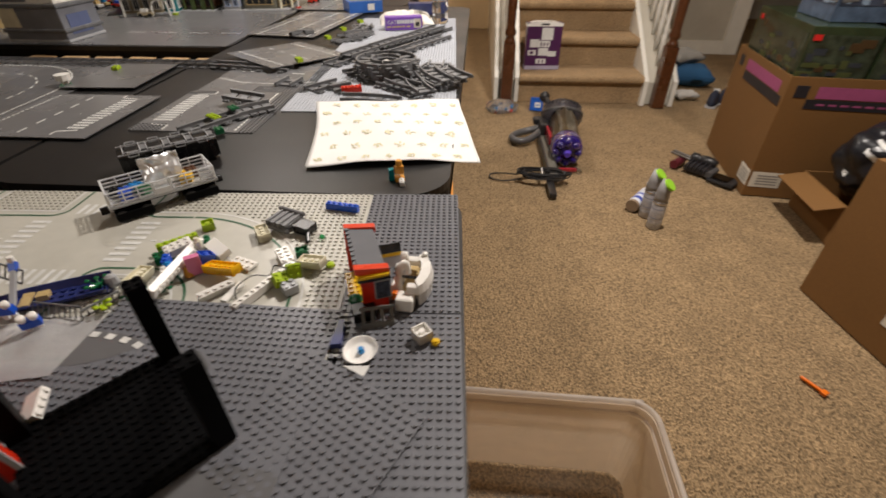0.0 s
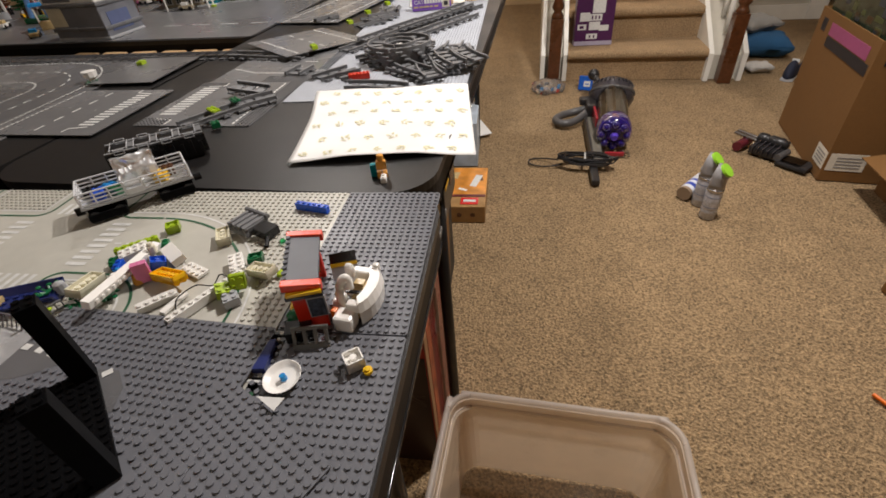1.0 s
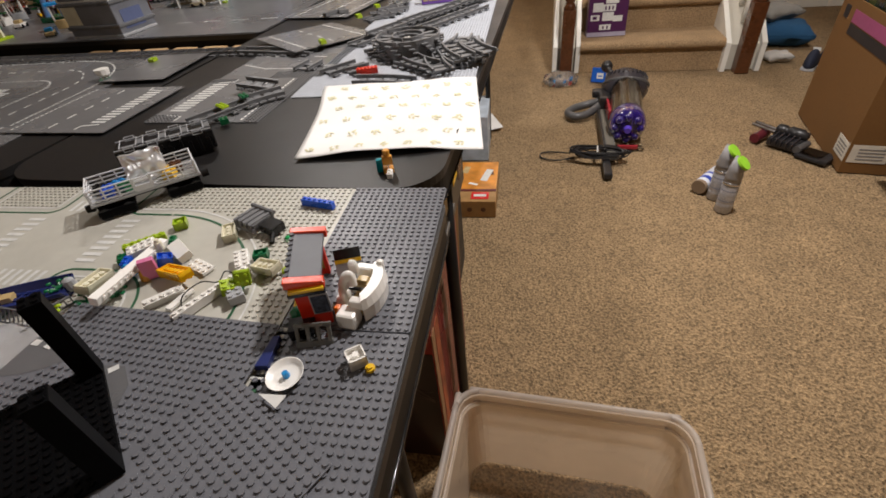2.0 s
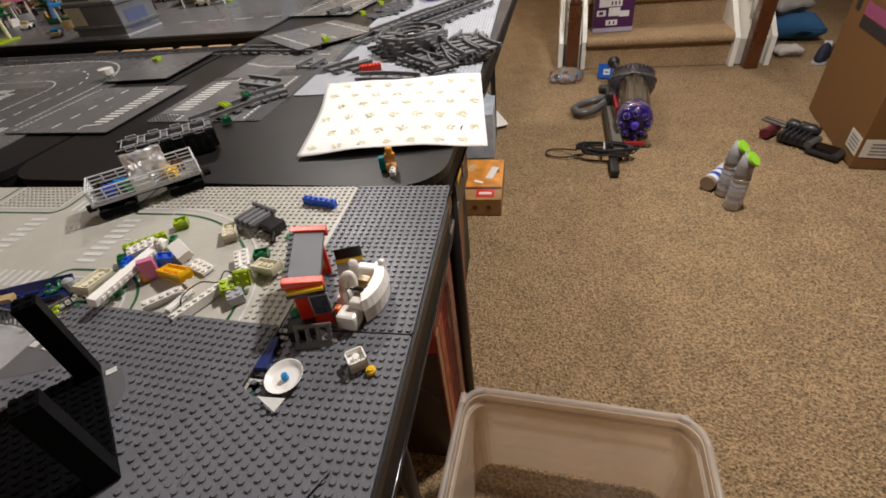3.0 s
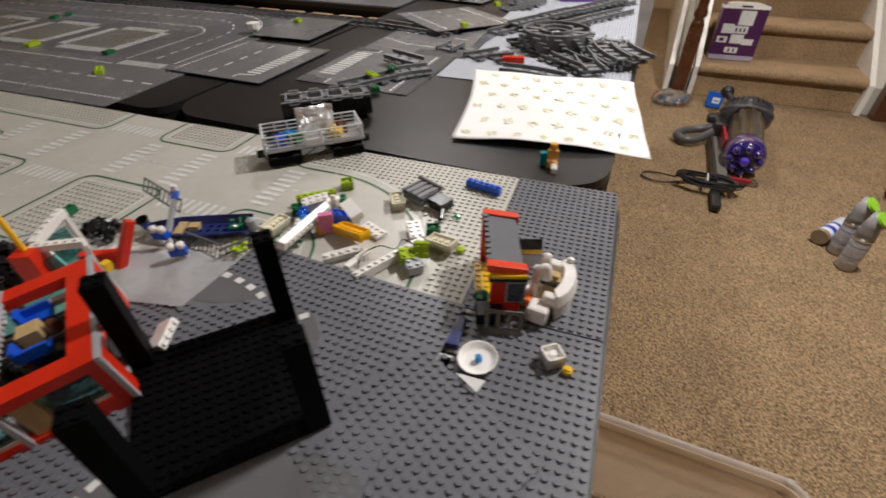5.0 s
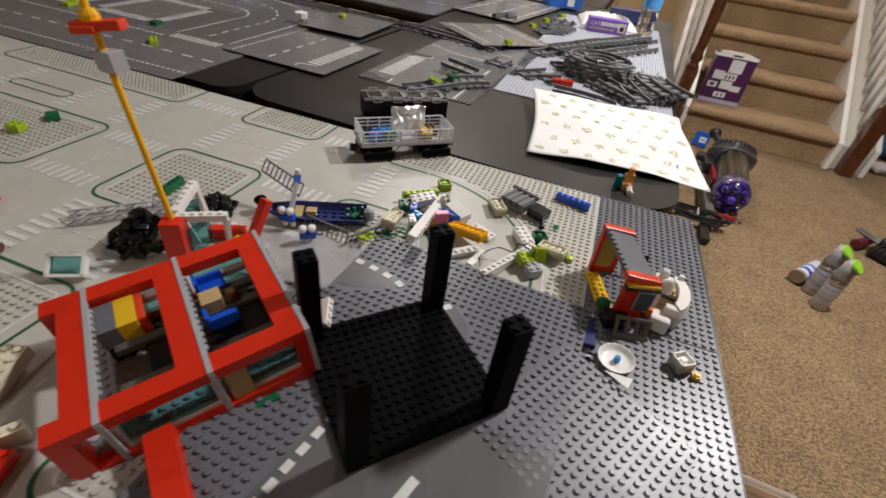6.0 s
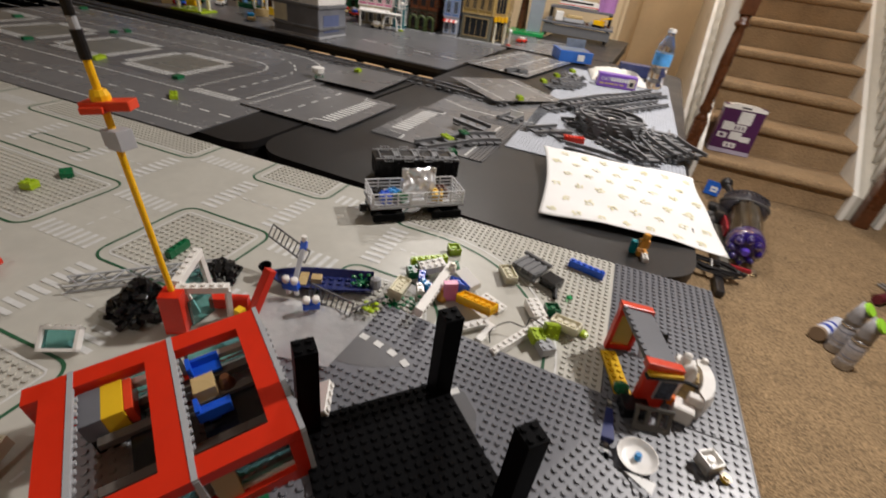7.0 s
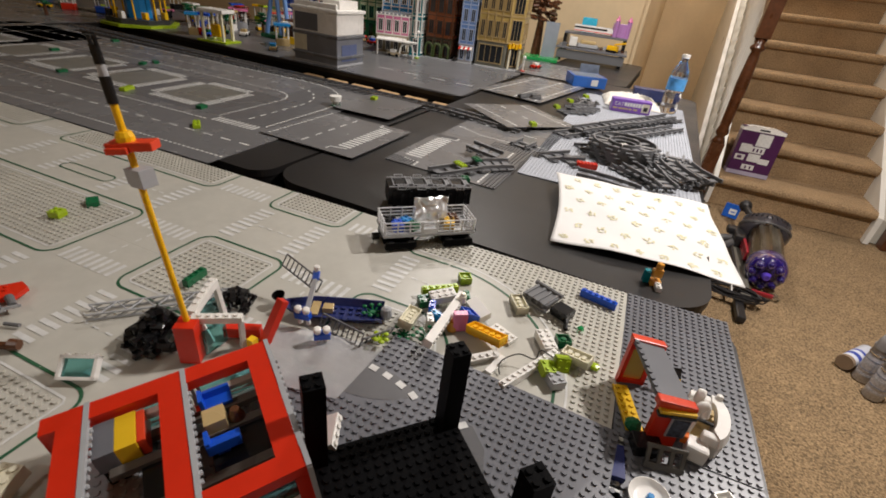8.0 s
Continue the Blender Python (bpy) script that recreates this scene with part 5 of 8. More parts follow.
for s in (-1, 1):
    for x0, x1 in ((-WL / 2 + 0.002, -0.014), (0.010, WL / 2 - 0.002)):
        own = bmesh.new()
        for zz in (0.029, 0.0345, 0.040, 0.0455):
            rod((x0, s * (WW / 2 - 0.001), zz), (x1, s * (WW / 2 - 0.001), zz), 0.0012, 6, own)
        for k in range(4):
            xx = x0 + (x1 - x0) * k / 3
            rod((xx, s * (WW / 2 - 0.001), 0.027), (xx, s * (WW / 2 - 0.001), 0.0465), 0.0012, 6, own)
        part("railing", own, RAILGREY, wagon)
    own = box(0.021, 0.003, 0.008, (-0.002, s * (WW / 2 - 0.001), 0.0266), 0.0005)
    for zz in (0.039, 0.0445):
        rod((-0.0125, s * (WW / 2 - 0.001), zz), (0.0085, s * (WW / 2 - 0.001), zz), 0.0012, 6, own)
    for xx in (-0.012, 0.008):
        rod((xx, s * (WW / 2 - 0.001), 0.027), (xx, s * (WW / 2 - 0.001), 0.046), 0.0012, 6, own)
    part("door", own, RAILGREY, wagon)
    own = bmesh.new()
    for zz in (0.029, 0.0345, 0.040, 0.0455):
        rod((s * (WL / 2 - 0.001), -WW / 2, zz), (s * (WL / 2 - 0.001), WW / 2, zz), 0.0012, 6, own)
    for k in range(4):
        yy = -WW / 2 + 0.001 + (WW - 0.002) * k / 3
        rod((s * (WL / 2 - 0.001), yy, 0.027), (s * (WL / 2 - 0.001), yy, 0.0465), 0.0012, 6, own)
    part("railing", own, RAILGREY, wagon)
    part("bogie", box(0.046, 0.030, 0.010, (s * 0.044, 0, 0.0065), 0.001), DULLBLACK, wagon)
    for q in (-1, 1):
        part("side_frame", box(0.046, 0.005, 0.0115, (s * 0.044, q * 0.0265, 0.0035), 0.002), DULLBLACK, wagon)
    for xx in (s * 0.044 - 0.015, s * 0.044 + 0.015):
        for q in (-1, 1):
            own = tube(0.0088, 0.0088, 0.005, n=20, bevel=0.0006)
            part("wheel", own, BLACK, wagon, "", pose(xx, q * 0.0255 + 0.0025, 0.0090, 90))
    part("buffer", tube(0.0055, 0.0055, 0.010, n=12, m=pose(s * 0.071, 0, 0.013, 0, 90 * s)), BLACK, wagon)
own = bmesh.new()
grid = []
for b in range(17):
    line = []
    for a in range(23):
        u, v = a / 22, b / 16
        fold = 0.0055 * noise.noise((u * 4.2, v * 3.1, 2.0)) + 0.0050 * abs(noise.noise((u * 5 + v * 3, v * 4 - u * 2, 5.0))) + 0.0006 * noise.noise((u * 14, v * 12, 1.0))
        line.append(own.verts.new((-0.026 + 0.052 * u + 0.0016 * noise.noise((v * 5, 3.0, 0.0)), fold + 0.014 * v + 0.010 * (u - 0.5) ** 2, 0.038 * v + 0.0012 * noise.noise((u * 6, 1.0, 0.0)))))
    grid.append(line)
for p, q in zip(grid, grid[1:]):
    for k in range(22):
        own.faces.new((p[k], p[k + 1], q[k + 1], q[k]))
p = thing("foil_bag", own, SILVER, (wagon.matrix_basis @ pose(0.008, -0.004, 0.0290)), "crumpled silver foil bag stowed in a toy wagon", "foil bag", smooth=True)
p.modifiers.new("thickness", "SOLIDIFY").thickness = 0.0006
for dx, dy, mat, nx in ((-0.046, -0.006, BLUE, 3), (-0.030, 0.006, AZURE, 2), (-0.024, -0.010, GREEN, 2), (0.034, -0.008, YELLOW, 3), (0.044, 0.006, BROWN, 3), (-0.054, 0.008, BLACK, 2), (0.026, 0.010, TAN, 2)):
    m = wagon.matrix_basis @ pose(dx, dy, 0.0268, 0, 0, 20 * dx * 100)
    thing("toy_brick", brick_bm(nx, 2, U), mat, m, "toy brick stowed in a wagon", "toy brick", "bricks in the wagon")

# dark toy coach behind it
coach = holder("toy_coach", pose(-0.488, 0.082, TOP, 0, 0, 39), "black toy coach lying with its grilled roof up", "toy wagon")
part("body", box(0.146, 0.044, 0.030, (0, 0, 0.008), 0.001), BLACK, coach)
for s in (-1, 1):
    part("bogie", box(0.034, 0.036, 0.008, (s * 0.046, 0, 0.0), 0.001), BLACK, coach)
    part("side_rail", rod((-0.072, s * 0.021, 0.041), (0.072, s * 0.021, 0.041), 0.0010, 6), LGREY, coach)
for k in range(4):
    own = bmesh.new()
    x0 = -0.052 + 0.034 * k
    for s in (-1, 1):
        rod((x0 - 0.013, s * 0.016, 0.043), (x0 + 0.013, s * 0.016, 0.043), 0.0008, 6, own)
        rod((x0 + s * 0.012, -0.020, 0.043), (x0 + s * 0.012, 0.020, 0.043), 0.0008, 6, own)
    part("roof_block", box(0.009, 0.022, 0.004, (x0 + 0.017, 0, 0.038), 0.0006), TRACKGREY, coach, "grey roof block")
    for s in (-1, 1):
        for zz in (0.0375, 0.0445):
            rod((x0 - 0.006, s * 0.0245, zz), (x0 + 0.008, s * 0.0245, zz), 0.0008, 6, own)
        for xx in (x0 - 0.006, x0 + 0.008):
            rod((xx, s * 0.0200, 0.0445), (xx, s * 0.0245, 0.0445), 0.0008, 6, own)
            rod((xx, s * 0.0245, 0.0375), (xx, s * 0.0245, 0.0445), 0.0008, 6, own)
    part("roof_grille", own, LGREY, coach, "grey roof frame")
    part("roof_hatch", box(0.018, 0.026, 0.003, (x0, 0, 0.0378), 0.0004), BLACK, coach)
for k in range(10):
    part("side_rib", box(0.005, 0.050, 0.026 - 0.005 * (k % 2), (-0.063 + 0.014 * k, 0, 0.008), 0.0008), BLACK, coach)

# small toy figure, kept as one plain shape
own = box(0.0145, 0.008, 0.013, (0, 0, 0.012), 0.0015)
box(0.007, 0.012, 0.008, (-0.004, -0.002, 0.0), 0.001, own)
box(0.007, 0.012, 0.008, (0.004, -0.002, 0.0), 0.001, own)
tube(0.005, 0.005, 0.009, (0, 0, 0.0255), 14, own, bevel=0.001)
thing("toy_figure", own, SKIN, pose(-0.096, 0.050, TOP, 0, 0, 20), "small plastic toy figure in orange standing on the table", "toy figure")
thing("toy_air_tank", box(0.009, 0.010, 0.020, (0, 0, 0), 0.002), TEAL, pose(-0.1085, 0.049, TOP, 0, 0, 20), "small teal plastic toy pack beside a toy figure", "toy part")
brick(WHITE, 1, 2, -0.090, 0.036, TOP, 12, studs=True, h=0.007)

# gift wrap sheet
gift = holder("gift_wrap", pose(0, 0, 0), "white gift wrap with small gold leaf print, edges curling", "wrapping paper")
NU, NV = 36, 28
A, B, C, D = Vector((-0.259, 0.073, 0.746)), Vector((0.034, 0.128, 0.738)), Vector((-0.016, 0.420, 0.753)), Vector((-0.320, 0.356, 0.763))


def gift_at(u, v):
    p = (A * (1 - u) + B * u) * (1 - v) + (D * (1 - u) + C * u) * v
    z = p.z + 0.004 * math.sin(3.1 * u + 1) * math.sin(math.pi * v) + 0.010 * (1 - v) ** 6 * math.sin(math.pi * u) + 0.006 * noise.noise((u * 3, v * 3, 1))
    bow = 0.014 * math.sin(math.pi * v) * (1 - u) ** 2
    return Vector((p.x - bow * 0.3 + bow, p.y, max(z, TOP + 0.0015) if p.x < -0.02 else z))


own = bmesh.new()
grid = [[own.verts.new(gift_at(i / NU, j / NV)) for i in range(NU + 1)] for j in range(NV + 1)]
for j in range(NV):
    for i in range(NU):
        own.faces.new((grid[j][i], grid[j][i + 1], grid[j + 1][i + 1], grid[j + 1][i]))
sheet = part("sheet", own, PAPER, gift, smooth=True)
mod = sheet.modifiers.new("thickness", "SOLIDIFY")
mod.thickness = 0.0006
own = bmesh.new()
rnd = random.Random(8)
for j in range(6):
    for i in range(7):
        u0, v0 = (i + 0.5 + 0.5 * (j % 2)) / 7.4, (j + 0.45) / 6
        if u0 > 0.97:
            continue
        turn = rnd.uniform(0, 6.28)
        for k in range(rnd.choice((4, 5, 6))):
            a = turn + k * 1.1 + rnd.uniform(-0.3, 0.3)
            du, dv = 0.026 * math.cos(turn + 1.6 * k) * rnd.uniform(0.4, 1), 0.028 * math.sin(turn + 1.6 * k) * rnd.uniform(0.4, 1)
            ll, ww = rnd.uniform(0.013, 0.021), rnd.uniform(0.0050, 0.0078)
            ring = []
            for q in range(8):
                b = 2 * math.pi * q / 8
                x, y = ll * math.cos(b), ww * math.sin(b)
                ring.append(own.verts.new(gift_at(u0 + du + x * math.cos(a) - y * math.sin(a), v0 + dv + x * math.sin(a) + y * math.cos(a)) + Vector((0, 0, 0.0010))))
            own.faces.new(ring)
p = part("gold_leaves", own, GOLD, gift, "small gold printed leaves")
p["kind"] = "stuff"

# ---- on the carpet ----
tub = holder("storage_tub", pose(0.196, -0.255, 0.0, 0, 0, -1.5), "cloudy clear plastic storage tub without lid on the carpet", "storage tub")


def shell(levels, thick, n=6):
    """An open-topped vessel from (length, width, corner, height) levels."""
    own = bmesh.new()
    out, inn = [], []
    for sx, sy, r, z in levels:
        out.append([own.verts.new((x, y, z)) for x, y in rounded(sx, sy, r, n)])
    for sx, sy, r, z in levels:
        inn.append([own.verts.new((x, y, max(z, levels[0][3] + thick))) for x, y in rounded(sx - 2 * thick, sy - 2 * thick, r, n)])
    m = len(out[0])
    for a, b in zip(out, out[1:]):
        for i in range(m):
            own.faces.new((a[i], a[(i + 1) % m], b[(i + 1) % m], b[i]))
    for a, b in zip(inn, inn[1:]):
        for i in range(m):
            own.faces.new((a[(i + 1) % m], a[i], b[i], b[(i + 1) % m]))
    for i in range(m):
        own.faces.new((out[-1][i], out[-1][(i + 1) % m], inn[-1][(i + 1) % m], inn[-1][i]))
    own.faces.new(list(reversed(out[0])))
    own.faces.new(inn[0])
    return own


own = shell([(0.398, 0.513, 0.038, 0.002), (0.420, 0.540, 0.042, 0.215), (0.432, 0.552, 0.045, 0.220), (0.434, 0.554, 0.045, 0.238)], 0.0022)
bmesh.ops.delete(own, geom=[f for f in own.faces if len(f.verts) > 8], context="FACES_ONLY")
part("body", own, FROST, tub, smooth=False)
part("floor_panel", prism(rounded(0.392, 0.507, 0.036, 6), 0.002, 0.0026), cloudy("thin_cloudy_floor", (0.70, 0.58, 0.44), 0.12), tub)
own = bmesh.new()
pts = rounded(0.446, 0.566, 0.050, 8)
cable([(*p, 0.240) for p in pts] + [(*pts[0], 0.240)], 0.0065, own, 8)
part("rim", own, MILKY, tub, "milky rounded rim", smooth=True)
own = bmesh.new()
cable([(*p, 0.218) for p in rounded(0.426, 0.546, 0.045, 8)] + [(*rounded(0.426, 0.546, 0.045, 8)[0], 0.218)], 0.0030, own, 6)
part("lip", own, MILKY, tub, smooth=True)
own = bmesh.new()
for z0, z1, grow in ((0.206, 0.238, 0.0012), (0.160, 0.190, -0.006)):
    loop = rounded(0.434 + 2 * grow, 0.554 + 2 * grow, 0.046, 8)
    low, high = [own.verts.new((x, y, z0)) for x, y in loop], [own.verts.new((x, y, z1)) for x, y in loop]
    for k in range(len(loop)):
        own.faces.new((low[k - 1], low[k], high[k], high[k - 1]))
part("collar", own, FROST, tub, "cloudy band below the rim", smooth=True)
thing("paper_mat", box(0.09, 0.06, 0.002, (0, 0, 0), 0.0), CARD_IN, pose(0.11, -0.165, 0.0055, 0, 0, 4), "flat brown cardboard scrap inside the tub", "cardboard")

# spray cans
CAN_BODY = material("grey_printed_can", (0.46, 0.47, 0.52), 0.30, metal=0.35, vary=0.25, scale=140)
CAN_TOP = material("grey_can_cap", (0.27, 0.26, 0.26), 0.35)
CAN_LIME = material("lime_can_ring", (0.30, 0.62, 0.04), 0.4)


def spray_can(x, y, rz, tilt=0.0):
    t = holder("spray_can", pose(x, y, 0, 0, tilt, rz), "grey spray can with slanted cap and lime green collar", "spray can", "spray cans")
    part("can", lathe([(0.027, 0.0), (0.029, 0.003), (0.029, 0.118), (0.027, 0.122)], 24), CAN_BODY, t, "printed grey metal can", smooth=True)
    for k, zz in enumerate((0.030, 0.052, 0.074, 0.095)):
        own = bmesh.new()
        tube(0.0293, 0.0293, 0.005 if k % 2 else 0.010, (0, 0, zz), 24, own)
        part("print_band", own, material("grey_blue_print" if k % 2 else "pale_print", (0.26, 0.29, 0.38) if k % 2 else (0.42, 0.43, 0.47), 0.4, vary=0.4, scale=300), t)
    part("ring", tube(0.0300, 0.0300, 0.006, (0, 0, 0.121), 24), STEEL, t, "bright metal ring")
    own = lathe([(0.0285, 0.127), (0.028, 0.150), (0.026, 0.175), (0.025, 0.205)], 24)
    for v in own.verts:
        if v.co.z > 0.18:
            v.co.z += 0.85 * -v.co.x
            v.co.x += 0.010
    part("cap", own, CAN_TOP, t, "slanted dark grey cap", smooth=True)
    own = tube(0.0275, 0.0270, 0.009, (0, 0, 0), 24)
    own.transform(pose(0.013, 0, 0.203, 0, 42))
    part("collar", own, CAN_LIME, t, "lime green collar")
    own = lathe([(0.0005, 0.0), (0.007, 0.001), (0.0075, 0.003), (0.006, 0.004)], 14, m=pose(-0.026, 0, 0.152, 0, -90))
    part("button", own, CAN_TOP, t)
    return t


spray_can(0.812, 1.112, -32)
spray_can(0.806, 1.205, -30)
lying = holder("spray_can", pose(0.748, 1.232, 0.029, -90, 0, -38), "blue and white spray can lying on its side", "spray can", "spray cans")
part("can", lathe([(0.024, 0.0), (0.028, 0.003), (0.028, 0.165), (0.022, 0.172), (0.012, 0.180)], 24), material("white_printed_can", (0.60, 0.62, 0.68), 0.35), lying, smooth=True)
part("print_band", tube(0.0284, 0.0284, 0.022, (0, 0, 0.040), 24), material("blue_can_print", (0.03, 0.06, 0.35), 0.35), lying, "deep blue print band")
part("print_band", tube(0.0284, 0.0284, 0.014, (0, 0, 0.085), 24), material("blue_can_print", (0.03, 0.06, 0.35), 0.35), lying, "deep blue print band")
part("foot", tube(0.0284, 0.0284, 0.018, (0, 0, -0.001), 24), material("tan_can_foot", (0.25, 0.18, 0.12), 0.5), lying, "brownish can foot")

# upright vacuum cleaner lying on its back
VGREY = material("vacuum_grey_plastic", (0.040, 0.036, 0.042), 0.30)
VDARK = material("vacuum_dark_plastic", (0.018, 0.017, 0.018), 0.38)
VPURPLE = material("vacuum_purple_plastic", (0.018, 0.006, 0.15), 0.10, clear=0.35, coat=0.4)
vac = holder("vacuum_cleaner", pose(0.490, 1.75, 0, 0, 0, -4), "grey and purple bagless vacuum cleaner lying on the carpet", "vacuum cleaner")
VI = vac.matrix_basis.inverted()
AX = VI @ Matrix.Translation((0.520, 1.715, 0.092)) @ Vector((0.078, 0.993, 0.075)).to_track_quat("Z", "X").to_matrix().to_4x4()
DOME = VI @ Matrix.Translation((0.556, 2.165, 0.112)) @ Vector((0.07, 0.62, 0.78)).to_track_quat("Z", "X").to_matrix().to_4x4()
VLIGHT = material("vacuum_mid_grey_plastic", (0.075, 0.072, 0.072), 0.38)
VRED = material("red_latch", (0.30, 0.02, 0.03), 0.3)
part("motor_dome", lathe([(0.060, -0.095), (0.098, -0.070), (0.120, -0.030), (0.122, 0.006), (0.116, 0.012), (0.112, 0.034), (0.090, 0.066), (0.052, 0.086), (0.016, 0.092)], 32, m=DOME), VGREY, vac, smooth=True)
part("dome_ring", lathe([(0.1235, -0.004), (0.1255, 0.0), (0.1255, 0.008), (0.1225, 0.012)], 32, m=DOME), VLIGHT, vac)
for k in range(28):
    part("vent", box(0.005, 0.016, 0.022, (0, 0.0, -0.008), m=DOME @ pose(0, 0, 0, 0, 0, 360 * k / 28) @ pose(0, 0.1035, 0.046, 35)), INK, vac)
part("badge", lathe([(0.030, 0.0), (0.030, 0.004), (0.022, 0.010), (0.006, 0.012)], 20, m=DOME @ pose(0, 0, 0.084)), VPURPLE, vac, "purple centre badge")
part("badge_stud", lathe([(0.012, 0.0), (0.010, 0.006), (0.004, 0.008)], 14, m=DOME @ pose(0, 0, 0.094)), material("lilac_hub", (0.45, 0.35, 0.85), 0.2), vac, "pale lilac stud")
part("bin", tube(0.078, 0.076, 0.40, (0, 0, 0.03), 36, m=AX), SMOKE, vac, "smoky clear dust bin", smooth=False)
own = tube(0.050, 0.050, 0.38, (0, 0, 0.035), 24)
for k in range(10):
    a = 2 * math.pi * k / 10
    rod((0.056 * math.cos(a), 0.056 * math.sin(a), 0.04), (0.056 * math.cos(a), 0.056 * math.sin(a), 0.40), 0.008, 8, own)
own.transform(AX)
part("shroud", own, material("shroud_metal", (0.42, 0.38, 0.30), 0.35, metal=0.5), vac, "dull metal shroud with ribs", smooth=True)
part("bin_base", lathe([(0.079, 0.055), (0.083, 0.040), (0.085, 0.000), (0.083, -0.030), (0.072, -0.048), (0.030, -0.054)], 28, m=AX), VPURPLE, vac, "glossy purple bin base", smooth=True)
for k in range(8):
    a = 2 * math.pi * k / 8
    part("cyclone", lathe([(0.019, -0.030), (0.018, -0.052), (0.012, -0.068), (0.003, -0.070)], 12, m=AX @ pose(0.058 * math.cos(a), 0.058 * math.sin(a), 0)), VPURPLE, vac, "purple cyclone cone", smooth=True)
part("hub", tube(0.014, 0.020, 0.02, (0, 0, -0.078), 14, m=AX), material("violet_hub", (0.09, 0.05, 0.42), 0.2), vac, "violet hub")
part("latch", box(0.09, 0.012, 0.020, (0.520, 1.605, 0.010), 0.004, m=VI), VRED, vac, "dark red latch")
part("foot_plate", box(0.13, 0.060, 0.012, (0.530, 1.632, 0.004), 0.005, m=VI), CLEAR, vac)
part("spine", box(0.046, 0.560, 0.036, (0.438, 1.760, 0.008), 0.008, m=VI), material("vacuum_beige_grey", (0.13, 0.12, 0.10), 0.4), vac, "grey-beige wand housing")
part("spine_edge", box(0.012, 0.500, 0.052, (0.409, 1.760, 0.004), 0.004, m=VI), VDARK, vac)
part("wand_tip", box(0.036, 0.16, 0.030, (0.410, 1.395, 0.004), 0.008, m=VI), VDARK, vac)
part("arm", box(0.060, 0.13, 0.070, (0.440, 2.070, 0.040), 0.018, m=VI), VDARK, vac)
part("arm_cap", box(0.090, 0.060, 0.040, (0.425, 2.130, 0.070), 0.014, m=VI), VDARK, vac)
part("red_trim", box(0.014, 0.17, 0.050, (0.450, 1.910, 0.060), 0.004, m=VI), VRED, vac, "dark red trim")
own = cable([(0.450, 2.085, 0.070), (0.360, 2.090, 0.042), (0.285, 2.055, 0.034), (0.252, 1.995, 0.032), (0.285, 1.945, 0.032), (0.350, 1.965, 0.036), (0.420, 2.035, 0.060)], 0.021, n=10)
own.transform(VI)
part("handle", own, VLIGHT, vac, "grey looped handle", smooth=True)
part("knob", ball(0.034, (0.474, 2.400, 0.150), n=14, m=VI), VDARK, vac, smooth=True)
own = rod((0.500, 2.300, 0.130), (0.476, 2.385, 0.145), 0.018, 10)
own.transform(VI)
part("knob_stem", own, VDARK, vac)
rnd = random.Random(4)
own = bmesh.new()
for k in range(11):
    j = lambda s: rnd.uniform(-s, s)
    w, d = 0.118 + j(0.018), 0.042 + j(0.014)
    cable([(-0.09 + w * math.cos(a) + j(0.004), -0.260 + d * math.sin(a) + j(0.004), 0.040 + 0.003 * k * 0.6 + j(0.006)) for a in np.linspace(0, 2 * math.pi, 11)], 0.0036, own, 5)
part("power_cord", own, VDARK, vac, "bundled dark grey power cord")["kind"] = "stuff"
part("cord_tie", box(0.006, 0.07, 0.040, (-0.10, -0.260, 0.024), 0.002), PRINT_WHITE, vac, "white cord tie")
part("loose_cord", cable([(-0.22, -0.25, 0.03), (-0.30, -0.20, 0.008), (-0.355, -0.215, 0.006), (-0.35, -0.262, 0.006), (-0.28, -0.285, 0.008), (-0.20, -0.275, 0.02)], 0.0036), VDARK, vac)

# floor head of the vacuum
head = holder("vacuum_floor_head", pose(1.205, 1.640, 0, 0, 0, -46), "black vacuum floor head detached on the carpet", "vacuum head")
part("body", box(0.13, 0.085, 0.042, (-0.01, 0.005, 0.006), 0.012), VDARK, head)
own = lathe([(0.020, 0), (0.025, 0.006), (0.025, 0.036), (0.021, 0.040), (0.021, 0.052), (0.026, 0.056), (0.026, 0.108), (0.019, 0.116), (0.018, 0.130)], 18, m=pose(-0.075, 0.038, 0.062, 0, 90))
part("motor", own, VDARK, head, smooth=True)
for k in range(5):
    part("rib", box(0.004, 0.070, 0.030, (-0.050 + 0.022 * k, -0.012, 0.034), 0.002, m=pose(0, 0, 0, 14)), VGREY, head)
part("hinge", tube(0.016, 0.016, 0.090, n=14, m=pose(0.058, 0.045, 0.030, 90)), VLIGHT, head, "grey hinge barrel")
part("sole", box(0.120, 0.105, 0.016, (0.120, -0.01, 0.004), 0.006), VDARK, head, "dusty black sole plate")
part("window", box(0.080, 0.070, 0.010, (0.118, -0.01, 0.019), 0.004), SMOKE, head, "smoky clear cover")
part("nose", box(0.035, 0.112, 0.024, (0.172, -0.01, 0.004), 0.010), VDARK, head)
for yy in (-0.015, 0.015):
    part("tube", rod((-0.175, yy + 0.03, 0.060), (-0.070, yy + 0.03, 0.052), 0.0085, 12), STEEL, head, "bright metal tube")
part("brush", tube(0.022, 0.022, 0.10, n=14, m=pose(-0.12, -0.05, 0.026, -90, 0, 0)), material("dark_red_plastic", (0.10, 0.012, 0.02), 0.35), head, "dark red brush roll")

# cartons at the right


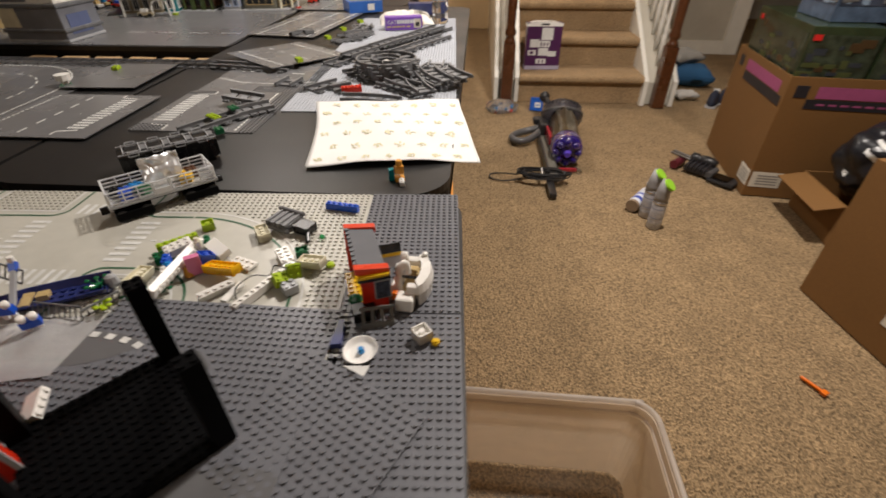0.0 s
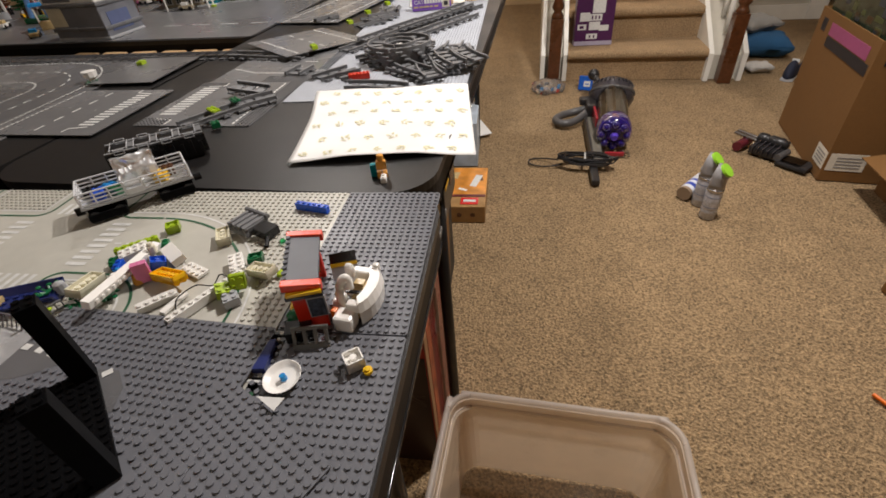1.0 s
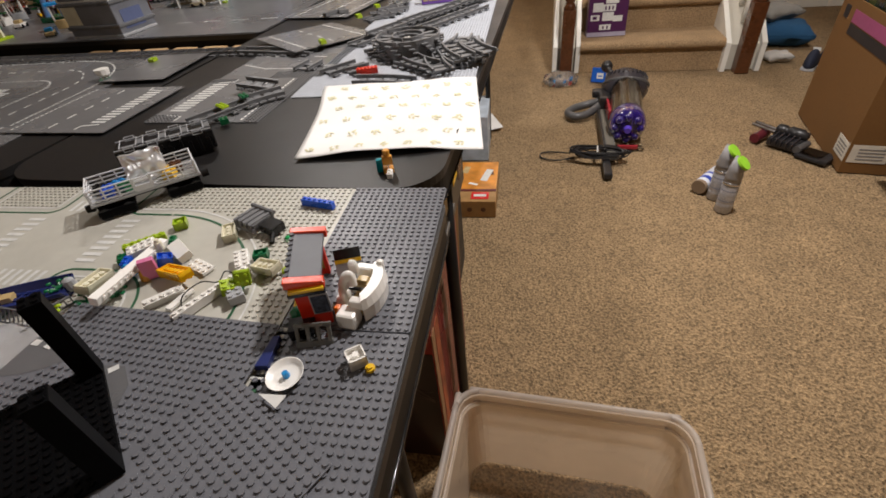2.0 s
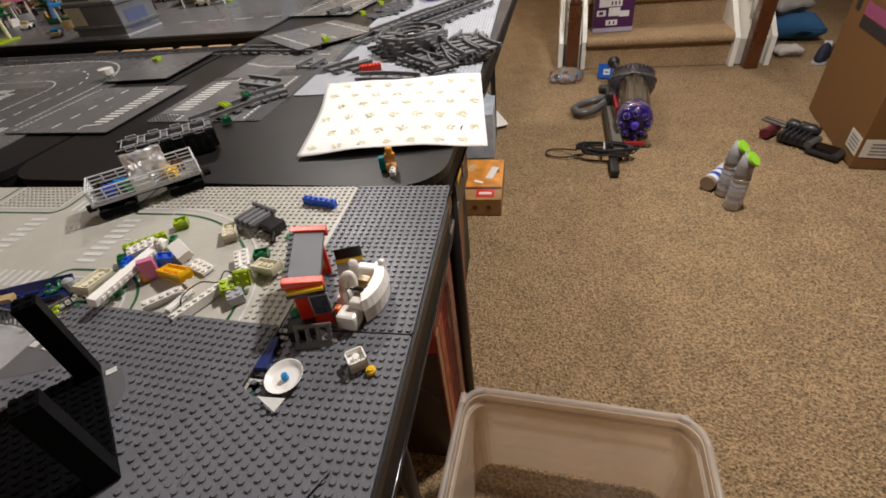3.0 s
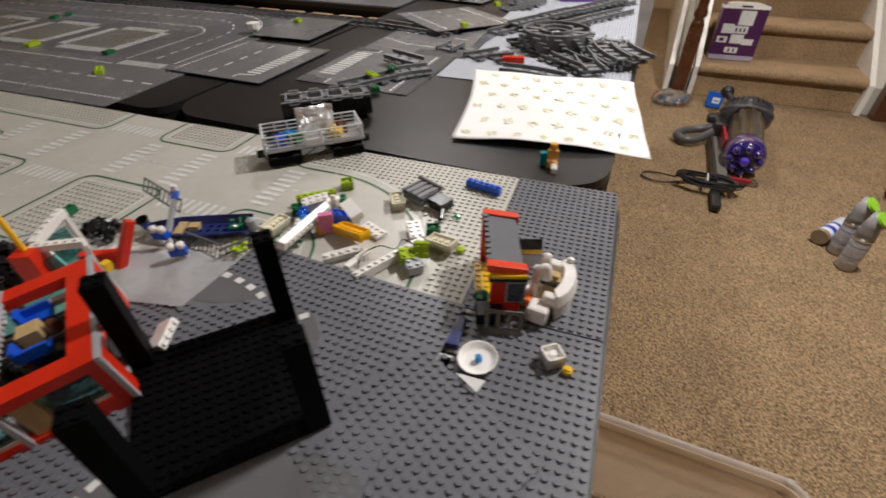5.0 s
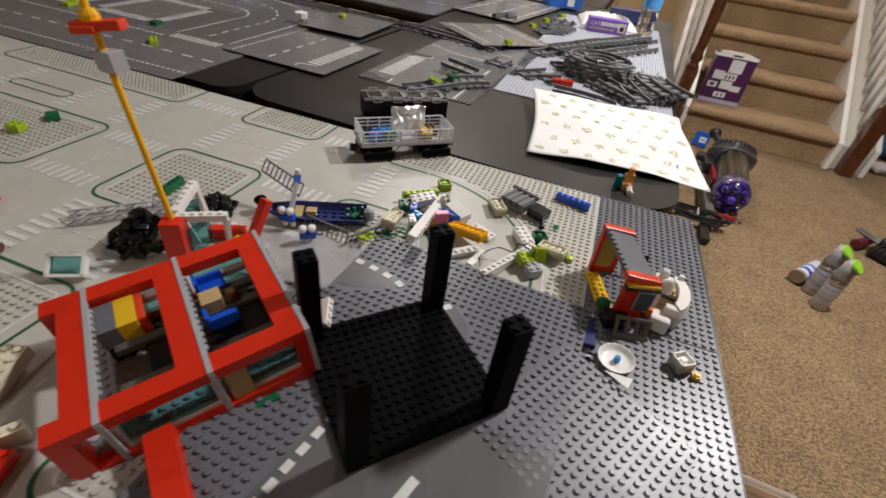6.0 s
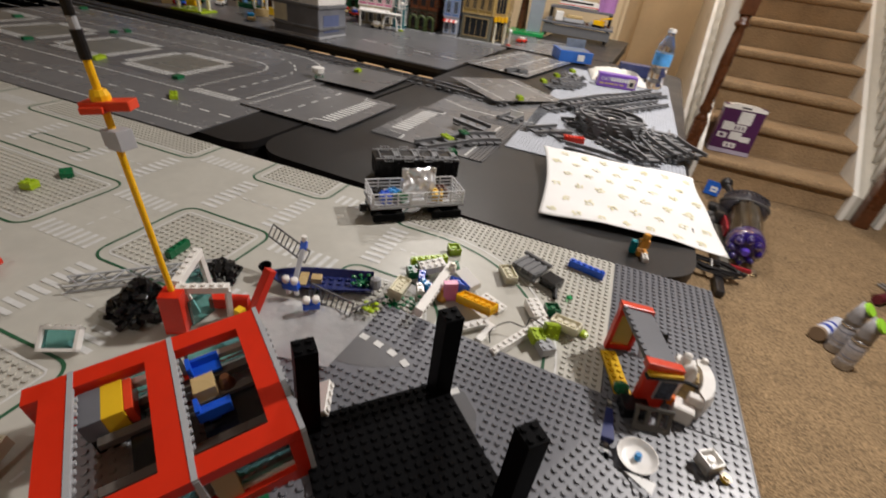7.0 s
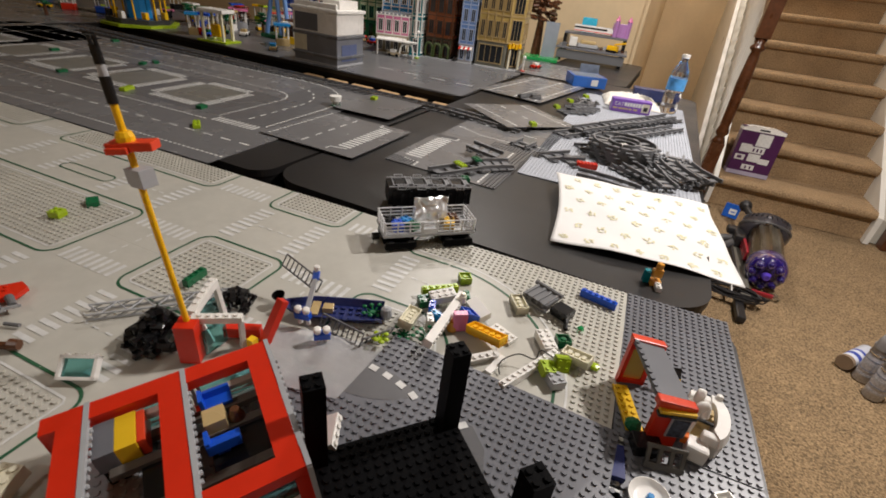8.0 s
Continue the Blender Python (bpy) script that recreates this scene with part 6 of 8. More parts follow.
def carton(name, x, y, rz, sx, sy, h, label, inside=True, mat=None, flaps=()):
    """An open cardboard carton whose near left corner stands at x, y."""
    t = holder(name, pose(x, y, 0, 0, 0, rz), label, "cardboard box", "cardboard boxes")
    c = 0.005
    part("side", box(sx, c, h, (sx / 2, c / 2, 0.002)), mat or CARD, t)
    part("side", box(sx, c, h, (sx / 2, sy - c / 2, 0.002)), mat or CARD, t)
    part("side", box(c, sy - 2 * c, h, (c / 2, sy / 2, 0.002)), mat or CARD, t)
    part("side", box(c, sy - 2 * c, h, (sx - c / 2, sy / 2, 0.002)), mat or CARD, t)
    part("bottom", box(sx - 2 * c, sy - 2 * c, c, (sx / 2, sy / 2, 0.002)), mat or CARD, t)
    for m, fx, fy in flaps:
        part("flap", box(fx, fy, 0.004), mat or CARD, t, "pale cardboard flap", m)
    return t


big = carton("carton_big", 1.322, 1.425, -7, 0.60, 0.62, 0.552, "large brown carton with pink and black print, full of boxes")
part("label", box(0.13, 0.0012, 0.075, (0.075, -0.0012, 0.050)), LABEL, big, "pale shipping label")
part("label", box(0.0012, 0.11, 0.075, (-0.0012, 0.060, 0.050)), LABEL, big, "pale shipping label")
for k in range(4):
    part("label_line", box(0.090, 0.0008, 0.006, (0.080, -0.0022, 0.062 + 0.014 * k)), INKGREY, big)
    part("label_line", box(0.0008, 0.080, 0.006, (-0.0022, 0.060, 0.062 + 0.014 * k)), INKGREY, big)
part("pink_band", box(0.46, 0.0010, 0.048, (0.350, -0.0011, 0.470)), PINKPRINT, big, "pink printed band")
part("black_band", box(0.50, 0.0010, 0.040, (0.340, -0.0011, 0.425)), INK, big, "black printed band")
part("black_band", box(0.05, 0.0010, 0.050, (0.060, -0.0011, 0.470)), INK, big, "black printed mark")
part("pink_band", box(0.0010, 0.40, 0.048, (-0.0011, 0.260, 0.470)), PINKPRINT, big, "pink printed band")
part("black_band", box(0.0010, 0.44, 0.040, (-0.0011, 0.240, 0.425)), INK, big, "black printed band")
part("black_band", box(0.0010, 0.05, 0.050, (-0.0011, 0.540, 0.470)), INK, big, "black printed mark")
for k in range(9):
    part("print_bar", box(0.030, 0.0008, 0.008, (0.150 + 0.046 * k, -0.0022, 0.441)), PINKPRINT, big)
M0 = big.matrix_basis
DKGREEN = material("dark_green_print", (0.022, 0.035, 0.016), 0.22, vary=0.5, scale=14, coat=0.3)
DKBLUE = material("dark_slate_print", (0.035, 0.045, 0.070), 0.22, vary=0.5, scale=12, coat=0.3)
SKYPRINT = material("sky_print", (0.06, 0.09, 0.14), 0.25, vary=0.5, scale=20, coat=0.3)


def set_box(m, sx, sy, sz, face, label):
    """A printed box: a dark scene with muted shapes on two sides and a small red mark."""
    t = holder("toy_set_box", m, label, "toy box", "toy set boxes")
    part("box", box(sx, sy, sz, bevel=0.0015), face, t)
    sky = face is SKYPRINT
    scene_print = DKBLUE if sky else material("dusk_scene_print", (0.030, 0.040, 0.026), 0.25, vary=0.7, scale=30, coat=0.3)
    part("picture", box(sx * 0.96, 0.0010, sz * 0.30, (0, -sy / 2 - 0.0008, sz * 0.66)), scene_print, t, "printed picture panel")
    part("picture", box(0.0010, sy * 0.92, sz * 0.30, (-sx / 2 - 0.0008, 0, sz * 0.66)), scene_print, t, "printed picture panel")
    rr = random.Random(round(sx * 1000 + sy * 77))
    tones = (material("pale_sky_print", (0.20, 0.27, 0.36), 0.3), material("grey_scene_print", (0.12, 0.12, 0.12), 0.3)) if sky else (
        material("olive_scene_print", (0.060, 0.070, 0.025), 0.3), material("brown_scene_print", (0.055, 0.032, 0.014), 0.3), material("slate_scene_print", (0.030, 0.036, 0.045), 0.3))
    for k in range(22):
        tone, u, h, v = tones[k % len(tones)], rr.uniform(-0.42, 0.42), rr.uniform(0.01, 0.035), rr.uniform(0.68, 0.90)
        part("picture_detail", box(rr.uniform(0.012, 0.06), 0.0008 + 0.0001 * k, h, (u * sx, -sy / 2 - 0.0016, sz * v)), tone, t)
        part("picture_detail", box(0.0008 + 0.0001 * k, rr.uniform(0.012, 0.06), h, (-sx / 2 - 0.0016, u * sy * 0.9, sz * v)), tone, t)
    part("logo_square", box(0.030, 0.0012, 0.022, (-sx * 0.40, -sy / 2 - 0.0038, sz * 0.93)), plastic("logo_red", (0.6, 0.02, 0.02)), t, "small red square mark")
    part("logo_square", box(0.0012, 0.030, 0.022, (-sx / 2 - 0.0038, sy * 0.40, sz * 0.93)), plastic("logo_red", (0.6, 0.02, 0.02)), t, "small red square mark")
    return t


set_box(M0 @ pose(0.150, 0.310, 0.008, 0, 0, 0), 0.26, 0.56, 0.73, DKGREEN, "dark green printed toy set box standing in a carton")
set_box(M0 @ pose(0.435, 0.200, 0.008, 0, 0, 0), 0.29, 0.34, 0.70, DKGREEN, "dark green printed toy set box standing in a carton")
set_box(M0 @ pose(0.435, 0.490, 0.008, 0, 0, 0), 0.29, 0.22, 0.80, DKBLUE, "dark slate printed toy set box standing in a carton")
set_box(M0 @ pose(0.300, 0.270, 0.740, 0, 0, 4), 0.40, 0.26, 0.09, SKYPRINT, "blue printed toy set box lying on other boxes")
mid = carton("carton_small", 1.470, 1.010, -4, 0.36, 0.33, 0.175, "small brown carton with loose flaps", flaps=((pose(0.18, -0.040, 0.150, -34, 0, 0), 0.32, 0.09), (pose(-0.052, 0.165, 0.160, 0, -12, 0), 0.11, 0.31)))
M1 = mid.matrix_basis
own = bmesh.new()
bmesh.ops.create_icosphere(own, subdivisions=4, radius=1)


def bag_skin(p, grow=1.0):
    f = grow * (1 + 0.22 * noise.noise(p * 1.7 + Vector((3, 1, 0))) + 0.10 * noise.noise(p * 4) + 0.04 * noise.noise(p * 9))
    return Vector((p.x * 0.165 * f, p.y * 0.125 * f, p.z * 0.150 * f))


for v in own.verts:
    v.co = bag_skin(v.co)
sack = holder("black_bag", M1 @ pose(0.15, 0.16, 0.310, 0, 0, 20), "black plastic bag with white print on a small carton", "plastic bag")
part("film", own, material("black_bag_film", (0.012, 0.012, 0.015), 0.30, bump=0.003, bscale=28), sack, smooth=True)
for az, el, run, drop, wide in ((190, 46, 44, -20, 8), (188, 26, 46, -22, 8), (166, -16, 10, -4, 7)):
    own = bmesh.new()
    rows_ = []
    for q in range(9):
        a, e = az + run * q / 8, el + drop * q / 8
        rows_.append([own.verts.new(bag_skin(Vector((math.cos(radians(a)) * math.cos(radians(b)), math.sin(radians(a)) * math.cos(radians(b)), math.sin(radians(b)))), 1.012)) for b in (e - wide / 2, e, e + wide / 2)])
    for p, q in zip(rows_, rows_[1:]):
        for k in range(2):
            own.faces.new((p[k], p[k + 1], q[k + 1], q[k]))
    part("white_print", own, PRINT_WHITE, sack, "white printed stripe", smooth=True)
near = carton("carton_near", 1.310, 0.115, 9, 0.55, 0.62, 0.50, "brown cardboard carton with a pale label on its side")
part("label", box(0.0012, 0.15, 0.12, (-0.0012, 0.27, 0.10)), LABEL, near, "pale shipping label")
for k in range(5):
    part("label_line", box(0.0008, 0.11, 0.007, (-0.0022, 0.27, 0.118 + 0.018 * k)), INKGREY, near)
part("lid", box(0.55, 0.62, 0.004, (0.275, 0.31, 0.502)), CARD, near)

thing("orange_toy_tool", joined(rod((0, 0, 0.006), (0.060, 0, 0.006), 0.0052, 10), box(0.016, 0.020, 0.010, (-0.004, 0, 0.001), 0.002)), ORANGE, pose(1.024, 0.266, 0, 0, 0, 122), "orange plastic toy tool lying on the carpet", "toy tool")

# purple box on the first step
pbox = holder("boxed_toaster", pose(0.497, 2.880, RISER + 0.004, -4, 0, 4), "purple product box with white geometric print on a stair", "product box")
part("carton", box(0.245, 0.085, 0.305, (0, 0.043, 0), 0.002), PURPLE, pbox)
part("base_band", box(0.246, 0.0875, 0.026, (0, 0.0425, 0.0)), material("lilac_print", (0.40, 0.36, 0.46), 0.4), pbox, "pale lilac band")
own = prism([(-0.123, 0.282), (0.123, 0.282), (0.123, 0.300), (0.06, 0.312), (-0.06, 0.312), (-0.123, 0.300)], 0.087)
own.transform(Matrix(((1, 0, 0, 0), (0, 0, 1, -0.001), (0, 1, 0, 0), (0, 0, 0, 1))))
bmesh.ops.recalc_face_normals(own, faces=own.faces[:])
part("lid", own, WHITE, pbox, "white top edge")
part("slot", box(0.056, 0.0012, 0.010, (0, -0.0016, 0.290)), INK, pbox)
for sx, sz, cx, cz in ((0.080, 0.078, 0.020, 0.195), (0.080, 0.040, 0.004, 0.150), (0.070, 0.050, 0.000, 0.094), (0.072, 0.032, -0.012, 0.040), (0.062, 0.052, -0.066, 0.148), (0.056, 0.034, -0.080, 0.096), (0.060, 0.034, 0.062, 0.088)):
    part("white_print", box(sx, 0.0010, sz, (cx, -0.0008, cz)), PRINT_WHITE, pbox)
for k in range(3):
    part("window_print", box(0.010, 0.0012, 0.022, (-0.018 + 0.022 * k, -0.0016, 0.158)), PURPLE, pbox)
for k in range(2):
    part("window_print", box(0.010, 0.0012, 0.018, (-0.024 + 0.026 * k, -0.0016, 0.046)), PURPLE, pbox)
part("loop_print", box(0.026, 0.0012, 0.018, (-0.082, -0.0016, 0.104)), PURPLE, pbox)
part("side_picture", box(0.0012, 0.07, 0.14, (-0.1232, 0.043, 0.10)), material("red_brown_print", (0.10, 0.03, 0.04), 0.4, vary=0.5, scale=40), pbox)

# things by the stair foot
own = bmesh.new()
bmesh.ops.create_icosphere(own, subdivisions=3, radius=1)
for v in own.verts:
    f = 1 + 0.22 * noise.noise(v.co * 2.4) + 0.1 * noise.noise(v.co * 7)
    v.co = Vector((v.co.x * 0.105 * f, v.co.y * 0.075 * f, max(v.co.z, -0.5) * 0.052 * f + 0.028))
thing("clear_bag", own, material("crinkled_clear_film", (0.95, 0.95, 0.96), 0.10, clear=0.93, ior=1.25, bump=0.003, bscale=60), pose(0.215, 2.545, 0), "crinkled clear plastic bag of small toy parts", "plastic bag", smooth=True)
rnd = random.Random(11)
for k in range(14):
    mat = (WHITE, AZURE, TRACKGREY, RED, LGREY, BLACK)[k % 6]
    thing("toy_brick", brick_bm(2, rnd.choice((2, 3, 4)), U), mat, pose(0.215 + rnd.uniform(-0.06, 0.06), 2.545 + rnd.uniform(-0.035, 0.035), 0.004 + 0.011 * (k % 3), rnd.uniform(-30, 30), rnd.uniform(-30, 30), rnd.uniform(0, 180)), "toy brick inside a clear bag", "toy brick", "bricks in the clear bag")
sbox = holder("small_carton", pose(0.452, 2.575, 0, -12, 0, -14), "small blue and white printed carton behind the vacuum", "small box")
part("carton", box(0.085, 0.040, 0.085, bevel=0.001), material("blue_carton_print", (0.015, 0.10, 0.45), 0.35, vary=0.3, scale=50), sbox)
part("print_panel", box(0.040, 0.0010, 0.034, (0.010, -0.0207, 0.022)), PRINT_WHITE, sbox, "white printed panel")
part("print_bar", box(0.024, 0.0010, 0.007, (0.010, -0.0216, 0.034)), material("blue_carton_print", (0.015, 0.10, 0.45), 0.35), sbox)



def cushion(x, y, z, sx, sy, sz, rz, mat, label):
    own = bmesh.new()
    bmesh.ops.create_cube(own, size=2)
    bmesh.ops.subdivide_edges(own, edges=own.edges[:], cuts=9, use_grid_fill=True)
    for v in own.verts:
        e = (1 - v.co.x ** 4) * (1 - v.co.y ** 4)
        v.co = Vector((v.co.x * sx / 2 * (0.93 + 0.07 * v.co.y ** 2), v.co.y * sy / 2 * (0.93 + 0.07 * v.co.x ** 2), v.co.z * sz / 2 * (0.15 + 0.85 * math.sqrt(max(e, 0))) + 0.01 * noise.noise(v.co * 2)))
    return thing("cushion", own, mat, pose(x, y, z, 0, 0, rz), label, "cushion", "cushions", smooth=True)


cushion(1.720, 3.30, 0.075, 0.33, 0.30, 0.15, -8, material("teal_fabric", (0.02, 0.085, 0.19), 0.9, vary=0.2, scale=300, bump=0.0006, bscale=900), "teal fabric cushion lying on the carpet")
cushion(1.66, 3.40, 0.190, 0.28, 0.26, 0.10, 25, material("grey_fabric", (0.30, 0.29, 0.27), 0.9, vary=0.2, scale=300, bump=0.0006, bscale=900), "grey fabric cushion resting on another")
cushion(1.575, 2.90, 0.030, 0.16, 0.10, 0.06, 10, material("pale_cloth", (0.55, 0.53, 0.50), 0.9, vary=0.15, scale=200), "small pale cloth bundle by the newel")


def shoe(x, y, rz):
    t = holder("shoe", pose(x, y, 0, 0, 0, rz), "dark navy sports shoe with white sole", "shoe", "shoes")
    outline = [(0.13, 0.0), (0.11, 0.035), (0.05, 0.042), (-0.05, 0.032), (-0.12, 0.034), (-0.135, 0.0), (-0.12, -0.034), (-0.05, -0.036), (0.05, -0.044), (0.11, -0.034)]
    part("sole", prism(outline, 0.012), LGREY, t, "pale rubber sole")
    own = bmesh.new()
    bmesh.ops.create_uvsphere(own, u_segments=20, v_segments=12, radius=1)
    for v in own.verts:
        h = 0.085 if v.co.x < 0 else 0.085 - 0.040 * v.co.x
        v.co = Vector((v.co.x * 0.128, v.co.y * 0.038 * (1 - 0.15 * max(v.co.x, 0)), max(v.co.z, 0) * h + 0.011))
    part("upper", own, material("navy_cloth", (0.012, 0.016, 0.035), 0.8, vary=0.2, scale=200), t, smooth=True)
    for k in range(4):
        part("lace", rod((0.02 + 0.018 * k, -0.02, 0.098 - 0.010 * k), (0.02 + 0.018 * k, 0.02, 0.098 - 0.010 * k), 0.003), PRINT_WHITE, t, "white lace")


shoe(1.735, 2.80, 60)
shoe(1.845, 2.87, 50)

# boxes and clutter under the tables
crate = holder("red_toy_box", pose(-0.312, 0.165, 0, 0, 0, 2), "large red toy box with dark picture stored under the table", "toy box", "boxes under the tables")
part("box", box(0.50, 0.34, 0.56, bevel=0.002), material("red_box_print", (0.42, 0.026, 0.018), 0.35, vary=0.2, scale=20), crate)
part("picture", box(0.0010, 0.332, 0.52, (0.2507, 0, 0.02)), material("maroon_picture_print", (0.155, 0.020, 0.018), 0.3, vary=0.45, scale=22), crate, "dark printed picture")
part("picture", box(0.498, 0.0010, 0.379, (0, -0.1707, 0.001)), material("dark_brown_print", (0.035, 0.016, 0.012), 0.35), crate, "dark printed picture")
part("badge", box(0.034, 0.0012, 0.046, (0.222, -0.1712, 0.420)), ORANGE, crate, "orange badge")
part("badge", box(0.024, 0.0012, 0.032, (0.222, -0.1718, 0.427)), material("red_badge_print", (0.30, 0.02, 0.015)), crate)
part("badge", box(0.030, 0.0012, 0.008, (0.222, -0.1712, 0.405)), ORANGE, crate)
SKETCH = material("pale_sketch_print", (0.11, 0.075, 0.065), 0.4)
for k in range(5):
    part("sketch_line", ribbon([(0.135 + 0.105 * q / 9, 0.225 + 0.022 * k + (0.030 + 0.006 * k) * math.sin(math.pi * q / 9 + 0.5 * k)) for q in range(10)], 0.0022, 0.0, 0.0006), SKETCH, crate, m=pose(0, -0.1716, 0, 90))
for y, w, mat in ((-0.157, 0.022, material("tan_print", (0.30, 0.15, 0.07), 0.4, vary=0.4, scale=60)), (-0.126, 0.030, material("rust_print", (0.34, 0.075, 0.03), 0.4, vary=0.5, scale=30)), (-0.040, 0.050, material("dusky_pink_print", (0.26, 0.085, 0.06), 0.4, vary=0.5, scale=26))):
    part("side_print", box(0.0012, w, 0.40, (0.2514, y, 0.03)), mat, crate)
part("side_print", tube(0.026, 0.026, 0.0012, n=16, m=pose(0.2514, -0.045, 0.350, 0, 90)), material("grey_rose_print", (0.24, 0.13, 0.11), 0.4), crate)
stack = holder("black_toy_box", pose(-0.286, 0.190, 0.5605, 0, 0, 2), "black printed toy box lying on a red toy box", "toy box", "boxes under the tables")
part("box", box(0.50, 0.29, 0.118, bevel=0.0015), material("black_box_print", (0.012, 0.011, 0.013), 0.3, vary=0.4, scale=25), stack)
for yy, zz, w, h, mat in ((-0.09, 0.060, 0.05, 0.030, TAN), (-0.03, 0.045, 0.03, 0.045, BROWN), (0.03, 0.062, 0.045, 0.020, AMBER), (0.09, 0.040, 0.04, 0.040, BROWN), (-0.06, 0.020, 0.12, 0.010, INKGREY)):
    part("side_print", box(0.0012, w, h, (0.2508, yy, zz)), mat, stack)
tall = thing("cardboard_sheet", box(0.012, 0.16, 0.46, bevel=0.002), CARD, pose(-0.105, 0.400, 0.001, 0, 2, 2), "brown cardboard panel leaning under the table", "cardboard")
thing("black_case", box(0.10, 0.24, 0.36, bevel=0.006), MATBLACK, pose(-0.175, 0.62, 0.001, 0, 0, 3), "black case standing under the table", "case", "boxes under the tables")
flat = holder("orange_toy_box", pose(-0.175, 1.165, 0, 0, 0, 3), "flat orange and wood-brown toy box with picture on top", "toy box", "boxes under the tables")
part("box", box(0.24, 0.33, 0.075, bevel=0.002), material("wood_brown_print", (0.34, 0.19, 0.07), 0.45, vary=0.2, scale=25), flat)
part("top_picture", box(0.236, 0.24, 0.0010, (0, 0.040, 0.0754)), material("orange_print", (0.62, 0.24, 0.03), 0.35, vary=0.35, scale=18), flat, "orange printed top")
part("white_figure", box(0.030, 0.10, 0.0012, (0.060, 0.06, 0.0760), m=pose(0, 0, 0, 0, 0, -14)), PRINT_WHITE, flat, "white printed shape")
for sx, sy, cx, cy, turn, mat in ((0.05, 0.022, -0.06, 0.02, 20, BROWN), (0.026, 0.06, -0.02, 0.09, -8, TAN), (0.018, 0.05, 0.09, 0.07, 12, BROWN), (0.04, 0.014, 0.02, -0.03, -24, WHITE), (0.022, 0.022, -0.085, 0.10, 0, WHITE)):
    part("print_shape", box(sx, sy, 0.0013, (0, 0, 0), m=pose(cx, cy, 0.0758, 0, 0, turn)), mat, flat)
part("dark_stripe", box(0.236, 0.016, 0.0012, (0, -0.080, 0.0760)), material("maroon_print", (0.12, 0.02, 0.02), 0.4), flat, "dark red stripe")
part("logo_square", box(0.072, 0.052, 0.0012, (0.055, -0.122, 0.0760)), plastic("logo_red", (0.6, 0.02, 0.02)), flat, "red rectangle mark")
part("logo_bar", box(0.050, 0.016, 0.0012, (0.055, -0.122, 0.0768)), PRINT_WHITE, flat, "white bar mark")
for k in range(2):
    part("front_spot", tube(0.010, 0.010, 0.0012, n=14, m=pose(0.015 + 0.055 * k, -0.1655, 0.037, 90)), BROWN, flat, "dark knot print")
thing("white_booklet", box(0.15, 0.20, 0.004, bevel=0.001), PAPER, pose(-0.20, 1.90, 0.012, 0, -4, 24), "white printed booklet lying on the carpet", "booklet")
thing("pale_box", box(0.26, 0.28, 0.22, bevel=0.002), material("pale_blue_print", (0.42, 0.48, 0.55), 0.4, vary=0.3, scale=16), pose(-0.27, 1.62, 0.001, 0, 0, 4), "pale blue printed box under the table", "toy box", "boxes under the tables")
for k in range(6):
    thing("brown_storage_box", box(0.085, 0.08, 0.712, bevel=0.003), CARD_IN, pose(-1.42 + 0.115 * k, 0.880, 0.001, 0, 0, 3 * (k % 3) - 3), "brown cardboard storage box under the far table", "cardboard box", "boxes under the tables")

# ---- track, sheets and boxes on the far tables ----
SHEET = material("pale_blue_grey_sheet", (0.38, 0.40, 0.44), 0.62, vary=0.05, scale=60)
for k in range(3):
    at = pose(-0.402, 0.350, 0, 0, 0, 2.6) @ Vector((0.192, 0.192 + 0.3845 * k, 0))
    baseplate(48, 48, at.x, at.y, 2.6, SHEET, "pale blue-grey studded toy baseplate under loose track", n=6, low=0.30)


def straight_track(m, n=4, mat=TRACKGREY, length=0.128):
    """A toy railway track piece as one moulded mesh."""
    own = bmesh.new()
    for s in (-1, 1):
        box(length, 0.0030, 0.0085, (0, s * 0.0195, 0.0016), bm=own)
        box(length, 0.0055, 0.0020, (0, s * 0.0195, 0.0082), bm=own)
    for k in range(n):
        box(0.0155, 0.062, 0.0032, ((k + 0.5) * length / n - length / 2, 0, 0), 0.0003, own)
    studs_at([((k + 0.5) * length / n - length / 2 + dx, s * 0.027) for k in range(n) for s in (-1, 1) for dx in (-0.004, 0.004)], 0.0032, 6, own)
    return thing("toy_track", own, mat, m, "dark grey toy railway track piece", "toy track", "toy track pieces")


def curved_track(m, sweep=24, r=0.30):
    own = bmesh.new()
    n = 8
    for s in (-1, 1):
        ring = []
        for k in range(n + 1):
            a = radians(sweep * (k / n - 0.5))
            row = []
            for dr, zz in ((-0.002, 0.0016), (0.002, 0.0016), (0.002, 0.010), (-0.002, 0.010)):
                q = r + s * 0.0195 + dr
                row.append(own.verts.new((q * math.sin(a), q * math.cos(a) - r, zz)))
            ring.append(row)
        for a, b in zip(ring, ring[1:]):
            for i in range(4):
                own.faces.new((a[i], b[i], b[(i + 1) % 4], a[(i + 1) % 4]))
        own.faces.new(ring[0])
        own.faces.new(list(reversed(ring[-1])))
    for k in range(4):
        a = sweep * ((k + 0.5) / 4 - 0.5)
        box(0.0155, 0.062, 0.0032, (0, 0, 0), 0.0003, own, pose(r * math.sin(radians(a)), r * math.cos(radians(a)) - r, 0, 0, 0, -a))
    return thing("toy_track", own, TRACKGREY, m, "dark grey curved toy railway track piece", "toy track", "toy track pieces")


TZ = G + 0.0018
rnd = random.Random(21)
